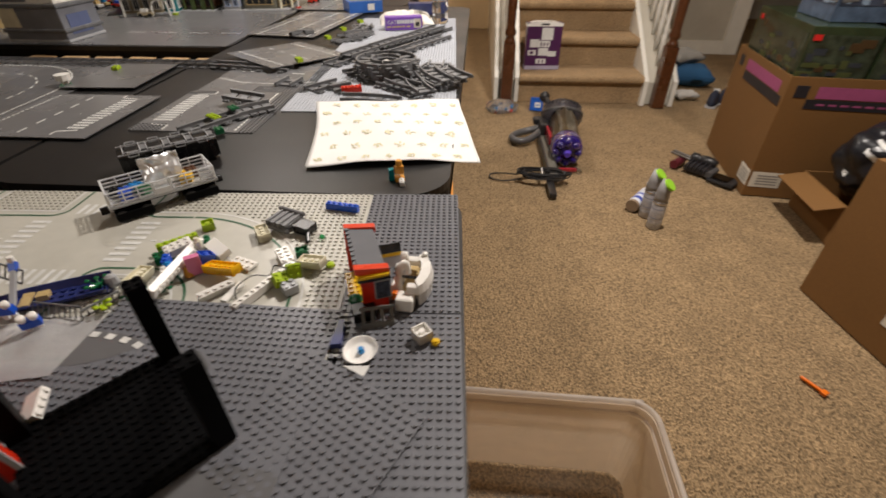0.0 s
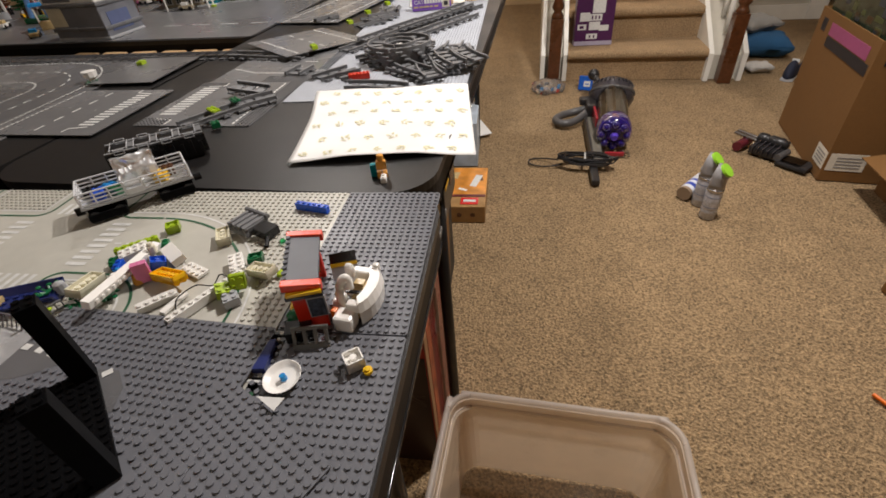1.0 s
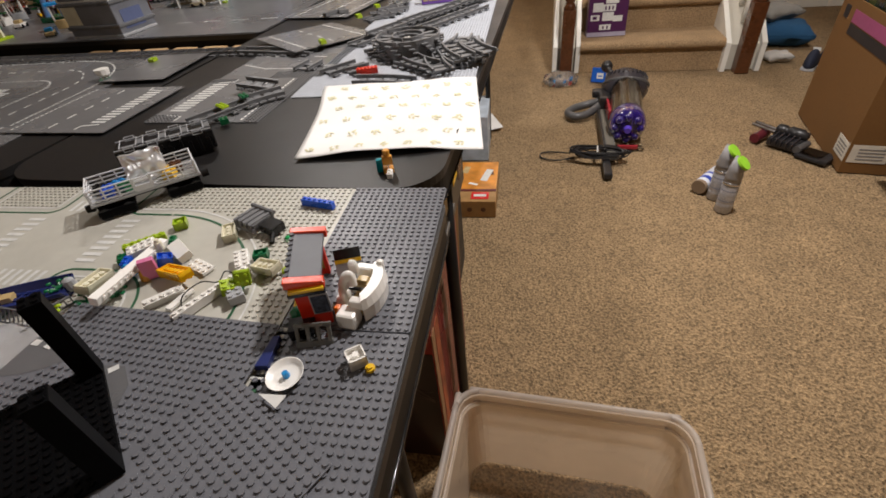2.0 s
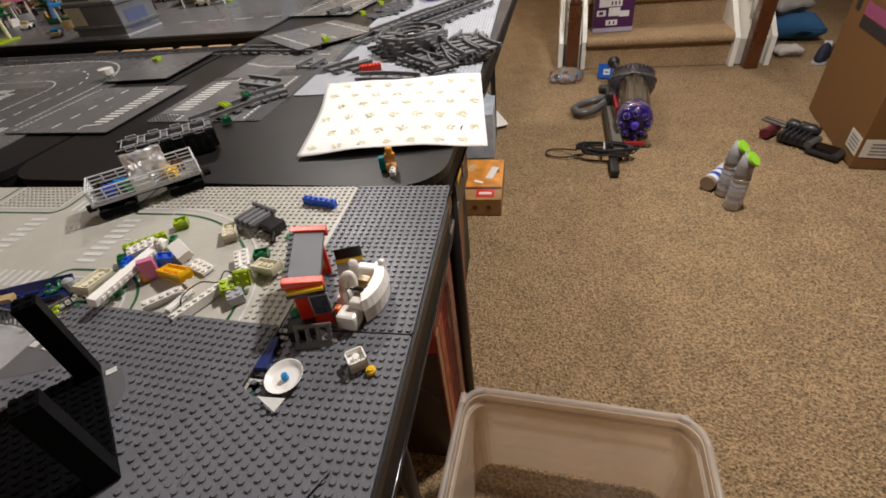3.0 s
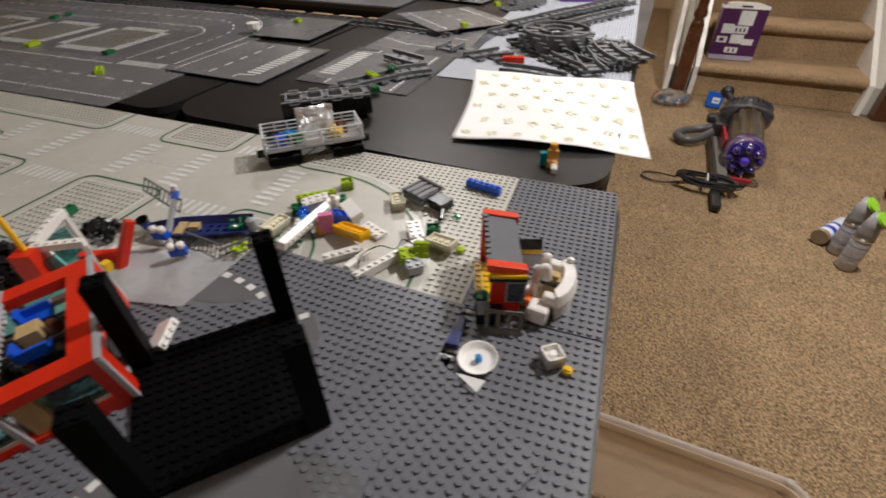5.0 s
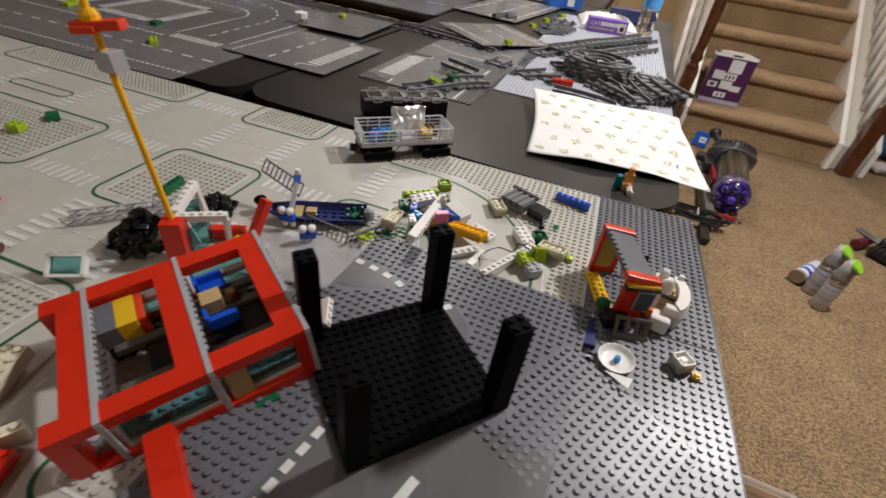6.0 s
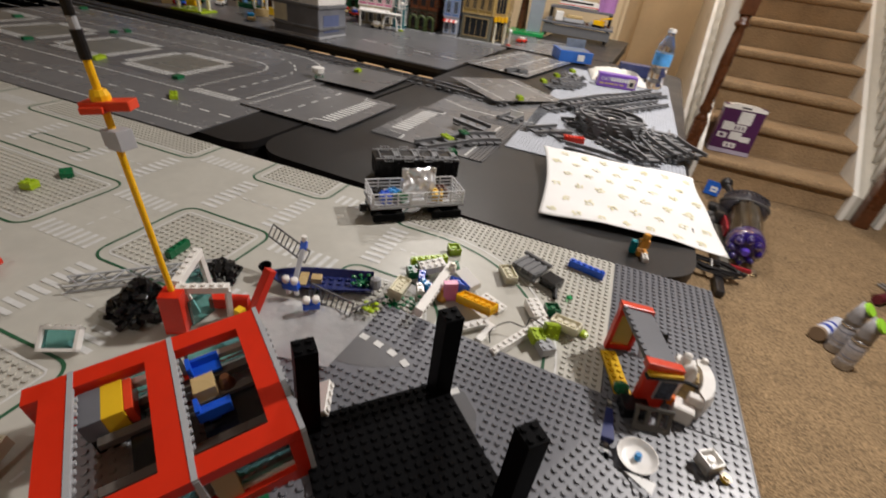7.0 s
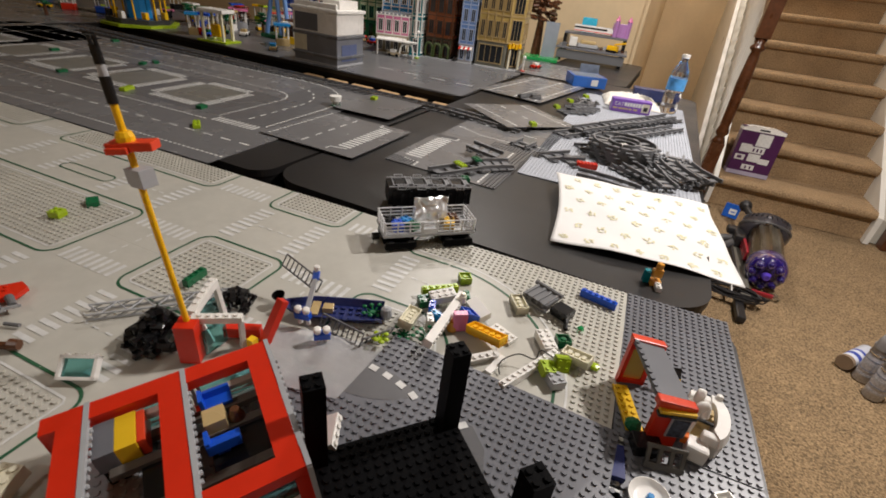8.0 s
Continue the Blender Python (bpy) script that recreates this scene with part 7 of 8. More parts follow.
# long stacked straights along the back of the heap
for k in range(5):
    straight_track(pose(-0.362 + 0.060 * k, 0.772 + 0.113 * k, TZ + 0.003 * (k % 2), 0, 0, 62 + rnd.uniform(-2, 2)))
for k in range(4):
    straight_track(pose(-0.325 + 0.060 * k, 0.825 + 0.113 * k, TZ + 0.013 + 0.002 * (k % 2), 0, 0, 62 + rnd.uniform(-2, 2)))
for k in range(4):
    straight_track(pose(-0.268 + 0.050 * k, 0.790 + 0.090 * k, TZ + 0.003, 0, 0, 60 + rnd.uniform(-3, 3)))
# curves stacked round in a ring
for k in range(15):
    curved_track(pose(-0.214, 0.640, TZ + 0.001 + 0.0085 * (k // 3), 0, 0, 25 + 120 * (k % 3) + 23 * (k // 3)) @ pose(0, 0.058, 0), 116, 0.058)
# curves lying side by side at the heap's end
for k in range(6):
    curved_track(pose(-0.108 + 0.0135 * k, 0.548 + 0.007 * k, TZ + 0.001 + 0.0095 * (k % 3), 0, 0, 115 + 1.5 * k), 24, 0.30)
for k in range(4):
    curved_track(pose(-0.175 + 0.020 * k, 0.530 - 0.012 * k, TZ + 0.001 + 0.0095 * (k % 2), 0, 0, 150 - 12 * k), 18, 0.30)
for k in range(3):
    straight_track(pose(-0.110 + 0.022 * k, 0.690 + 0.006 * k, TZ + 0.001 + 0.0095 * (k % 2), 0, 0, 74 + 14 * k), 2, length=0.064)
straight_track(pose(-0.347, 0.520, TZ, 0, 0, 52), 3, length=0.096)
straight_track(pose(-0.300, 0.505, TZ, 0, 0, 40), 2, length=0.064)
curved_track(pose(-0.218, 0.430, TZ, 0, 0, -8), 26, 0.30)
straight_track(pose(-0.300, 0.650, TZ, 0, 0, 34), 2, length=0.064)
brick(RED, 2, 6, -0.276, 0.492, TZ, 110, label="bright red rounded toy piece by the track heap", h=0.012)
brick(BLUE, 2, 3, -0.285, 0.715, TZ, 20, h=0.014)
brick(WHITE, 2, 2, -0.214, 0.640, TZ, 40, h=0.036)
# track on the road plate
for x, y, rz, c in ((-0.507, 0.262, 60, 0), (-0.455, 0.338, 46, 1)):
    (curved_track if c else straight_track)(pose(x, y, TZ + 0.003 * c, rnd.uniform(-3, 3), 0, rz), *((16, 0.30) if c else ()))
straight_track(pose(-0.500, 0.398, TZ + 0.008, 4, 6, -4), 3, length=0.080)
straight_track(pose(-0.448, 0.549, TZ, 0, 0, 80), 2, length=0.064)
brick(LIME, 2, 4, -0.506, 0.268, TZ + 0.012, 58, h=U / 3)
brick(GREEN, 2, 3, -0.490, 0.322, TZ + 0.012, 50, h=U / 3)
brick(GREEN, 2, 2, -0.470, 0.213, TZ + 0.001, 40)
for k in range(7):
    curved_track(pose(-0.42 + 0.012 * (k % 3), 1.06 + 0.035 * k, TZ + 0.004 * (k % 3), rnd.uniform(-6, 6), rnd.uniform(-6, 6), 30 + 14 * k), 28, 0.22)
for x, y in ((-0.470, 0.995), (-0.455, 1.140), (-0.425, 1.290), (-0.470, 0.700)):
    brick(LIME, 2, 3, x, y, TZ + 0.016, 40)
brick(TRACKGREY, 4, 6, -0.585, 1.150, TZ + 0.006, 30, label="dark grey toy piece on a road plate")
brick(TRACKGREY, 2, 8, -0.620, 1.120, TZ + 0.006, -20, label="dark grey toy piece on a road plate")
# railway along the table edge
RAIL = material("worn_rail_metal", (0.42, 0.42, 0.43), 0.25, metal=0.9)
line = holder("toy_railway_line", pose(0, 0, TOP), "long dark grey toy railway line with bright metal rails", "toy track")
for s in (-1, 1):
    part("rail", box(1.95, 0.0032, 0.009, (-1.60, 0.715 + s * 0.0195, 0.003)), RAIL, line)
sleeper_mesh = finish("sleeper", box(0.0155, 0.062, 0.0034), TRACKGREY)
for k in range(61):
    share("sleeper", sleeper_mesh, line, pose(-2.56 + 0.0318 * k, 0.715, 0.0004))
part("bed", box(1.96, 0.066, 0.003, (-1.60, 0.715, -0.0040)), MATBLACK, line)
for k in range(2):
    straight_track(pose(-0.660 + 0.110 * k, 0.700 - 0.020 * k, TZ - 0.001, 0, 0, -9))
for k in range(13):
    thing("table_riser", box(0.030, 0.035, 0.040, bevel=0.003), MATBLACK, pose(-2.20 + 0.115 * k, 0.962, TOP - 0.0845), "small black riser block under the table rim", "riser block", "riser blocks")

# purple toy box, bag, bottle and blue box
cat = holder("violet_toy_box", pose(-0.257, 1.268, G + 0.002, 0, 0, 15), "violet cardboard toy box with white lettering", "toy box")
part("box", box(0.138, 0.045, 0.044, bevel=0.0012), VIOLET, cat)
part("picture", box(0.026, 0.0010, 0.030, (0.050, -0.0230, 0.007)), material("cream_print", (0.55, 0.50, 0.40), 0.4), cat, "small cream picture square")
part("picture_spot", box(0.014, 0.0010, 0.014, (0.050, -0.0236, 0.012)), INK, cat)
for k, w in enumerate((0.016, 0.012, 0.020, 0.010, 0.014)):
    part("text_bar", box(w, 0.0010, 0.0045, (-0.056 + 0.018 * k, -0.0231, 0.010)), material("yellow_text", (0.5, 0.40, 0.15), 0.5), cat, "small yellowish writing")


def lettering(text, size, m, mat, parent, label):
    cu = bpy.data.curves.new("lettering", "FONT")
    cu.body, cu.size, cu.extrude, cu.align_x = text, size, 0.0004, "CENTER"
    tmp = bpy.data.objects.new("lettering_tmp", cu)
    scene.collection.objects.link(tmp)
    dg = bpy.context.evaluated_depsgraph_get()
    me = bpy.data.meshes.new_from_object(tmp.evaluated_get(dg))
    bpy.data.objects.remove(tmp)
    me.materials.clear()
    me.materials.append(mat)
    ob = new("lettering", me)
    ob.parent = parent
    ob.matrix_basis = m
    return tagged(ob, label)


lettering("CAT", 0.017, pose(-0.045, -0.0231, 0.022, 90), PRINT_WHITE, cat, "white printed lettering")
for k in range(7):
    part("letter_bar", box(0.0075, 0.0010, 0.0125, (-0.022 + 0.0098 * k, -0.0231, 0.0222)), PRINT_WHITE, cat, "white unreadable letter shape")
bundle = bmesh.new()
bmesh.ops.create_grid(bundle, x_segments=56, y_segments=48, size=0.5)
for v in bundle.verts:
    e = (1 - (2 * v.co.x) ** 4) * (1 - (2 * v.co.y) ** 4)
    v.co = Vector((v.co.x * 0.21, v.co.y * 0.20, max(e, 0) ** 0.5 * (0.024 + 0.016 * noise.noise((v.co.x * 7, v.co.y * 7, 2)) + 0.008 * abs(noise.noise((v.co.x * 19, v.co.y * 19, 5)))) + 0.001))
thing("packing_paper", bundle, material("white_tissue", (0.72, 0.69, 0.62), 0.5, bump=0.004, bscale=40), pose(-0.270, 1.440, G + 0.002, 0, 0, 12), "crumpled white packing bundle behind a violet box", "packing paper", smooth=True)
thing("packing_paper", box(0.15, 0.02, 0.018, bevel=0.006), CARD_IN, pose(-0.262, 1.322, G + 0.002, 0, 0, 14), "folded tan paper beside a violet box", "packing paper")
thing("navy_box", box(0.13, 0.06, 0.045, bevel=0.002), material("navy_print", (0.03, 0.04, 0.12), 0.35, vary=0.4, scale=40), pose(-0.215, 1.605, G + 0.002, 0, 0, 10), "navy printed box behind white packing", "toy box")
bottle = holder("water_bottle", pose(-0.128, 1.405, G + 0.002), "clear plastic water bottle with a blue label", "bottle")
part("bottle_body", lathe([(0.024, 0.0), (0.031, 0.004), (0.032, 0.030), (0.0295, 0.034), (0.032, 0.040), (0.032, 0.070), (0.0295, 0.074), (0.032, 0.080), (0.032, 0.125), (0.028, 0.150), (0.015, 0.180), (0.0125, 0.186), (0.0125, 0.196)], 28), CLEAR, bottle, smooth=True)
part("label_wrap", tube(0.0325, 0.0325, 0.042, (0, 0, 0.084), 28), material("blue_bottle_label", (0.10, 0.36, 0.75), 0.3, vary=0.25, scale=60), bottle, "blue paper label")
part("cap", tube(0.0145, 0.0140, 0.012, (0, 0, 0.196), 20), WHITE, bottle, "white screw cap")
blue = holder("blue_toy_box", pose(-0.495, 1.660, G + 0.006, 0, 0, 26) @ Matrix.Scale(0.74, 4), "blue printed toy set box lying by the road plates", "toy box", "toy set boxes")
part("box", box(0.20, 0.18, 0.060, bevel=0.0015), material("blue_box_print", (0.02, 0.11, 0.42), 0.3, vary=0.25, scale=20), blue)
part("label_square", box(0.040, 0.0010, 0.034, (0.030, -0.0906, 0.012)), PRINT_WHITE, blue, "white printed square")
part("top_picture", box(0.17, 0.15, 0.0010, (0, 0, 0.0602)), material("slate_picture", (0.14, 0.17, 0.22), 0.3, vary=0.5, scale=24), blue, "grey printed picture")
part("raised_flap", box(0.12, 0.004, 0.070, (0.040, 0.085, 0.058), m=pose(0, 0, 0, -12)), material("slate_picture", (0.14, 0.17, 0.22), 0.3), blue)

# loose bricks on the loop road
for mat, x, y, rz in ((GREEN, -1.206, 0.217, 10), (LIME, -1.094, 0.109, 50), (LIME, -1.461, 0.198, 20), (GREEN, -1.736, 0.195, 0), (GREEN, -1.731, 0.434, 30), (GREEN, -1.732, 0.480, 70), (GREEN, -2.05, 0.35, 0), (GREEN, -2.15, 0.62, 0)):
    brick(mat, 2, 5 if mat is LIME else 3, x, y, G, rz, h=0.008, studs=mat is LIME)
brick(LIME, 2, 3, -0.956, 0.628, PLATE_Z + 0.009, 10, h=0.008)
thing("toy_flower", joined(tube(0.010, 0.008, 0.012, n=10), tube(0.016, 0.018, 0.014, (0, 0, 0.014), 10)), WHITE, pose(-1.004, 0.500, G), "white toy flower cup on a green foot", "toy plant", "toy plants")
leaf_plant(-0.990, 0.484, G, 0.4, GREEN, "dark green plastic toy plant beside a white cup", 0.012)

# ---- the toy town ----
FZ = PLATE_Z + 0.0018


def town_house(x, y, rz, w, d, storeys, sh, wall, trim_mat, cols, label, shop=BLACK, roof=DGREY, awning=None, win_mat=None, cut=0.0, shop_cols=0):
    """A toy town house with separate storeys, framed windows, shop front and cornice, its street corner cut off where asked."""
    t = holder("toy_town_house", pose(x, y, FZ, 0, 0, rz), label, "toy house", "toy town houses")
    glassy = win_mat or material("dark_toy_window", (0.015, 0.018, 0.022), 0.1)

    def plan(grow):
        a, b = w / 2 + grow, d / 2 + grow
        return [(-a, -b), (a - cut, -b), (a, -b + cut), (a, b), (-a, b)] if cut else [(-a, -b), (a, -b), (a, b), (-a, b)]

    def window_at(m, ww, hh, bars=1):
        wn = part("window", box(ww, 0.004, hh, (0, -0.0005, 0)), glassy, t, "", m)
        own = bmesh.new()
        for q in (-1, 1):
            box(0.0030, 0.004, hh, (q * ww / 2, -0.002, 0), bm=own)
        box(ww + 0.008, 0.006, 0.0035, (0, -0.002, hh), bm=own)
        box(ww + 0.008, 0.007, 0.0030, (0, -0.002, -0.003), bm=own)
        for k in range(bars):
            box(0.0016, 0.003, hh, ((k + 1) * ww / (bars + 1) - ww / 2, -0.002, 0), bm=own)
        part("frame", own, trim_mat, wn)

    part("pavement", box(w + 0.010, d + 0.050, 0.004, (0, -0.012, 0), 0.0005), LGREY, t)
    for s in range(storeys):
        z = 0.004 + s * sh
        part("storey", prism(plan(0), sh - 0.004, z), wall if s else shop, t)
        part("cornice", prism(plan(0.004), 0.005, z + sh - 0.0045), trim_mat, t)
        for face in range(2):
            L = (w if face == 0 else d) - cut
            n = cols if face == 0 else max(2, round(cols * d / w))
            if s == 0 and shop_cols:
                n = shop_cols
            for k in range(n):
                p = (k + 0.5) * L / n - L / 2
                ww, hh = L / n * (0.52 if s or not shop_cols else 0.80), sh * (0.58 if s else 0.66)
                window_at(pose(p - cut / 2, -d / 2, z + sh * 0.16) if face == 0 else pose(w / 2, p + cut / 2, z + sh * 0.16, 0, 0, 90), ww, hh, 1 if s or not shop_cols else 3)
        if cut:
            window_at(pose(w / 2 - cut / 2, -d / 2 + cut / 2, z + sh * 0.10, 0, 0, 45), cut * 0.95, sh * 0.74, 2)
        if s:
            for k in range(cols + 1):
                part("pilaster", box(0.004, 0.005, sh - 0.006, (k * (w - cut) / cols - w / 2, -d / 2 - 0.0015, z)), trim_mat, t)
    z = 0.004 + storeys * sh
    part("roof", prism(plan(-0.003), 0.006, z), roof, t)
    for k in range(cols * 2 + 1):
        part("crenel", box(0.007, 0.007, 0.008, (k * (w - cut) / (cols * 2) - w / 2, -d / 2 + 0.002, z), 0.0005), trim_mat, t)
    if awning is not None:
        n = max(4, round(w / 0.012))
        for k in range(n):
            own = box(w * 0.9 / n, 0.030, 0.004, ((k + 0.5) * w * 0.9 / n - w * 0.45, -0.015, 0))
            part("awning", own, awning if k % 2 == 0 else WHITE, t, "", pose(0, -d / 2, sh * 0.86, 22))
    return t


town_house(-0.963, 1.794, 7, 0.205, 0.19, 3, 0.116, SAND, TAN, 4, "sand-yellow toy corner house with rows of arched windows", shop=plastic("olive_grey_plastic", (0.16, 0.16, 0.13)), cut=0.060, shop_cols=1)
sign = holder("toy_shop_sign", pose(-0.872, 1.729, FZ + 0.094, 0, 0, 40), "amber toy shop sign on a corner house", "toy sign")
for k in range(4):
    part("letter_block", box(0.014, 0.010, 0.024, (-0.027 + 0.018 * k, 0, 0.003 * (k % 2)), 0.002), AMBER, sign)
part("backing", box(0.074, 0.004, 0.012, (0, 0.006, 0.006)), AMBER, sign)
for a in (-0.026, 0.026):
    thing("toy_column", tube(0.006, 0.005, 0.086, n=10), CREAM, pose(-0.866 + a * 0.77, 1.722 + a * 0.64, FZ + 0.0042), "cream toy column beside a shop door", "toy column", "toy columns")
town_house(-1.124, 1.757, 13, 0.072, 0.16, 4, 0.086, plastic("sky_blue_plastic", (0.16, 0.30, 0.62)), plastic("pale_blue_plastic", (0.45, 0.55, 0.75)), 2, "narrow sky-blue toy town house", shop=plastic("pale_stone_plastic", (0.42, 0.42, 0.42)), awning=RED)
town_house(-1.256, 1.737, 5, 0.132, 0.16, 3, 0.096, plastic("brick_orange_plastic", (0.30, 0.085, 0.025)), BROWN, 3, "brick-orange toy town house with dark trim", shop=plastic("dark_olive_plastic", (0.05, 0.05, 0.03)))
for k in range(3):
    a = pose(-1.256, 1.737, 0, 0, 0, 5) @ Vector((-0.044 + 0.044 * k, -0.094, 0))
    own = bmesh.new()
    for q in range(9):
        b = math.pi * q / 8
        ball(0.006, (0.017 * math.cos(b), 0, 0.048 + 0.017 * math.sin(b)), n=6, bm=own)
    rod((-0.017, 0, 0), (-0.017, 0, 0.048), 0.0045, 6, own)
    rod((0.017, 0, 0), (0.017, 0, 0.048), 0.0045, 6, own)
    thing("toy_arch", own, plastic("olive_green_plastic", (0.07, 0.10, 0.03)), pose(a.x, a.y, FZ + 0.0042, 0, 0, 5), "dark olive toy arch over a shop door", "toy arch", "toy arches")
cinema = town_house(-1.358, 1.645, 14, 0.050, 0.10, 4, 0.090, TEAL, WHITE, 1, "narrow teal toy cinema tower", shop=TEAL)
part("fin_sign", box(0.010, 0.016, 0.270, (0, -0.060, 0.085), 0.002), WHITE, cinema, "tall white upright sign")
town_house(-1.482, 1.630, 20, 0.160, 0.17, 2, 0.085, PINK, WHITE, 4, "pink and white toy diner with flat canopy", shop=plastic("pale_tan_plastic", (0.45, 0.38, 0.26)), awning=WHITE)
town_house(-1.40, 1.86, 15, 0.16, 0.15, 3, 0.108, plastic("olive_yellow_plastic", (0.40, 0.30, 0.10)), BROWN, 3, "olive-yellow toy town house behind the diner", shop=TAN)
town_house(-1.18, 1.94, 10, 0.18, 0.15, 3, 0.105, TAN, BROWN, 4, "tan toy town house in the back row", shop=BROWN)
town_house(-1.62, 1.95, 10, 0.20, 0.16, 3, 0.095, AZURE, WHITE, 4, "azure toy town house in the back row", shop=WHITE)
town_house(-1.86, 2.00, 8, 0.20, 0.16, 3, 0.095, CREAM, GREEN, 4, "cream toy town house in the back row", shop=GREEN)
town_house(-2.12, 2.02, 6, 0.20, 0.16, 3, 0.090, RED, WHITE, 4, "red toy town house in the back row", shop=DGREY)
town_house(-2.38, 2.02, 4, 0.20, 0.16, 3, 0.100, LGREY, BLUE, 4, "light grey toy town house in the back row", shop=BLUE)
for xx, yy in ((-1.300, 1.535), (-0.815, 1.735)):
    post = holder("toy_street_lamp", pose(xx, yy, FZ), "white toy street lamp on the pavement", "toy lamp", "toy street lamps")
    part("post", rod((0, 0, 0), (0, 0, 0.11 if xx < -1 else 0.06), 0.0035, 10), WHITE, post)
    part("globe", ball(0.009, (0, 0, 0.118 if xx < -1 else 0.066), n=12), WHITE, post)
    part("foot", box(0.018, 0.018, 0.008, bevel=0.001), LIME if xx < -1 else RED, post, "coloured foot block")

# storage organiser standing at the table's edge
org = holder("plastic_organiser", pose(-1.455, 1.055, FZ, 0, 0, 0), "grey clear plastic organiser with white upper drawer and lid", "storage box")
GREYCLEAR = material("grey_clear_plastic", (0.20, 0.21, 0.24), 0.22, vary=0.2, scale=12)
part("lower_drawer", box(0.212, 0.176, 0.100, (0, 0, 0.006), 0.004), GREYCLEAR, org)
part("lower_rim", box(0.222, 0.186, 0.012, (0, 0, 0.030), 0.003), material("mid_grey_plastic", (0.15, 0.155, 0.165), 0.3), org)
part("base", box(0.216, 0.180, 0.010, (0, 0, 0), 0.003), LGREY, org)
part("middle_rim", box(0.224, 0.188, 0.012, (0, 0, 0.104), 0.003), material("mid_grey_plastic", (0.15, 0.155, 0.165), 0.3), org)
part("upper_drawer", box(0.214, 0.178, 0.075, (0, 0, 0.116), 0.004), WHITE, org, "white upper drawer")
part("window_panel", box(0.110, 0.003, 0.060, (-0.040, -0.0885, 0.122)), DGREY, org, "dark front window")
part("blue_panel", box(0.003, 0.10, 0.060, (0.1060, -0.01, 0.022)), material("slate_blue_panel", (0.12, 0.15, 0.28), 0.25), org, "slate blue side panel")
part("white_panel", box(0.062, 0.003, 0.058, (-0.072, -0.0880, 0.046)), CREAM, org, "cream paper insert")
part("lid", box(0.226, 0.190, 0.014, (0, 0, 0.191), 0.004), WHITE, org, "white lid")
part("roof_rail", box(0.200, 0.010, 0.018, (0, -0.080, 0.205), 0.002), WHITE, org)
part("roof_box", box(0.080, 0.120, 0.030, (0.05, 0.01, 0.205), 0.003), WHITE, org)

# rides and vehicles in the town
ride = holder("toy_carousel", pose(-2.56, 1.02, FZ, 0, 0, 0), "toy carousel with lime green base and blue roof", "toy carousel")
part("base", prism([(0.17 * math.cos(radians(22.5 + 45 * k)), 0.17 * math.sin(radians(22.5 + 45 * k))) for k in range(8)], 0.012), LIME, ride)
part("deck", prism([(0.145 * math.cos(radians(22.5 + 45 * k)), 0.145 * math.sin(radians(22.5 + 45 * k))) for k in range(8)], 0.020, 0.012), plastic("dark_grey_deck", (0.05, 0.05, 0.05)), ride)
part("core", tube(0.055, 0.055, 0.12, (0, 0, 0.032), 12), AZURE, ride, "azure core drum")
for k in range(8):
    a = radians(45 * k)
    part("pole", rod((0.115 * math.cos(a), 0.115 * math.sin(a), 0.03), (0.115 * math.cos(a), 0.115 * math.sin(a), 0.16), 0.004, 8), AMBER, ride)
    part("seat", box(0.030, 0.018, 0.030, (0.125 * math.cos(a + 0.35), 0.125 * math.sin(a + 0.35), 0.034), 0.003), (YELLOW, BLACK, WHITE, AMBER)[k % 4], ride)
part("roof", lathe([(0.150, 0.160), (0.152, 0.168), (0.08, 0.20), (0.010, 0.215)], 16), BLUE, ride)
swing = holder("toy_swing_ride", pose(-2.02, 1.00, FZ, 0, 0, 8), "toy swing ride with cream posts on a lime base", "toy ride")
part("base", box(0.15, 0.10, 0.008, bevel=0.001), LIME, swing)
for xx in (-0.050, 0.050):
    for yy in (-0.03, 0.03):
        part("post", box(0.010, 0.010, 0.110, (xx, yy, 0.008)), CREAM, swing)
part("top", box(0.13, 0.08, 0.014, (0, 0, 0.118), 0.002), WHITE, swing)
part("car", box(0.05, 0.036, 0.05, (0.0, 0, 0.020), 0.006), AMBER, swing)
legs = holder("toy_coaster_support", pose(-2.02, 1.36, FZ, 0, 0, 0), "sky-blue toy coaster support frame", "toy ride")
for x0, x1 in ((-0.05, -0.005), (0.05, 0.005), (0.10, 0.055)):
    part("leg", rod((x0, -0.02, 0), (x1, 0.0, 0.25), 0.011, 8), plastic("sky_blue_plastic", (0.16, 0.30, 0.62)), legs)
part("foot", box(0.16, 0.10, 0.02, (0.02, 0, 0), 0.002), GREEN, legs)
part("rock", box(0.10, 0.10, 0.10, (0.13, 0.02, 0), 0.012), BROWN, legs)


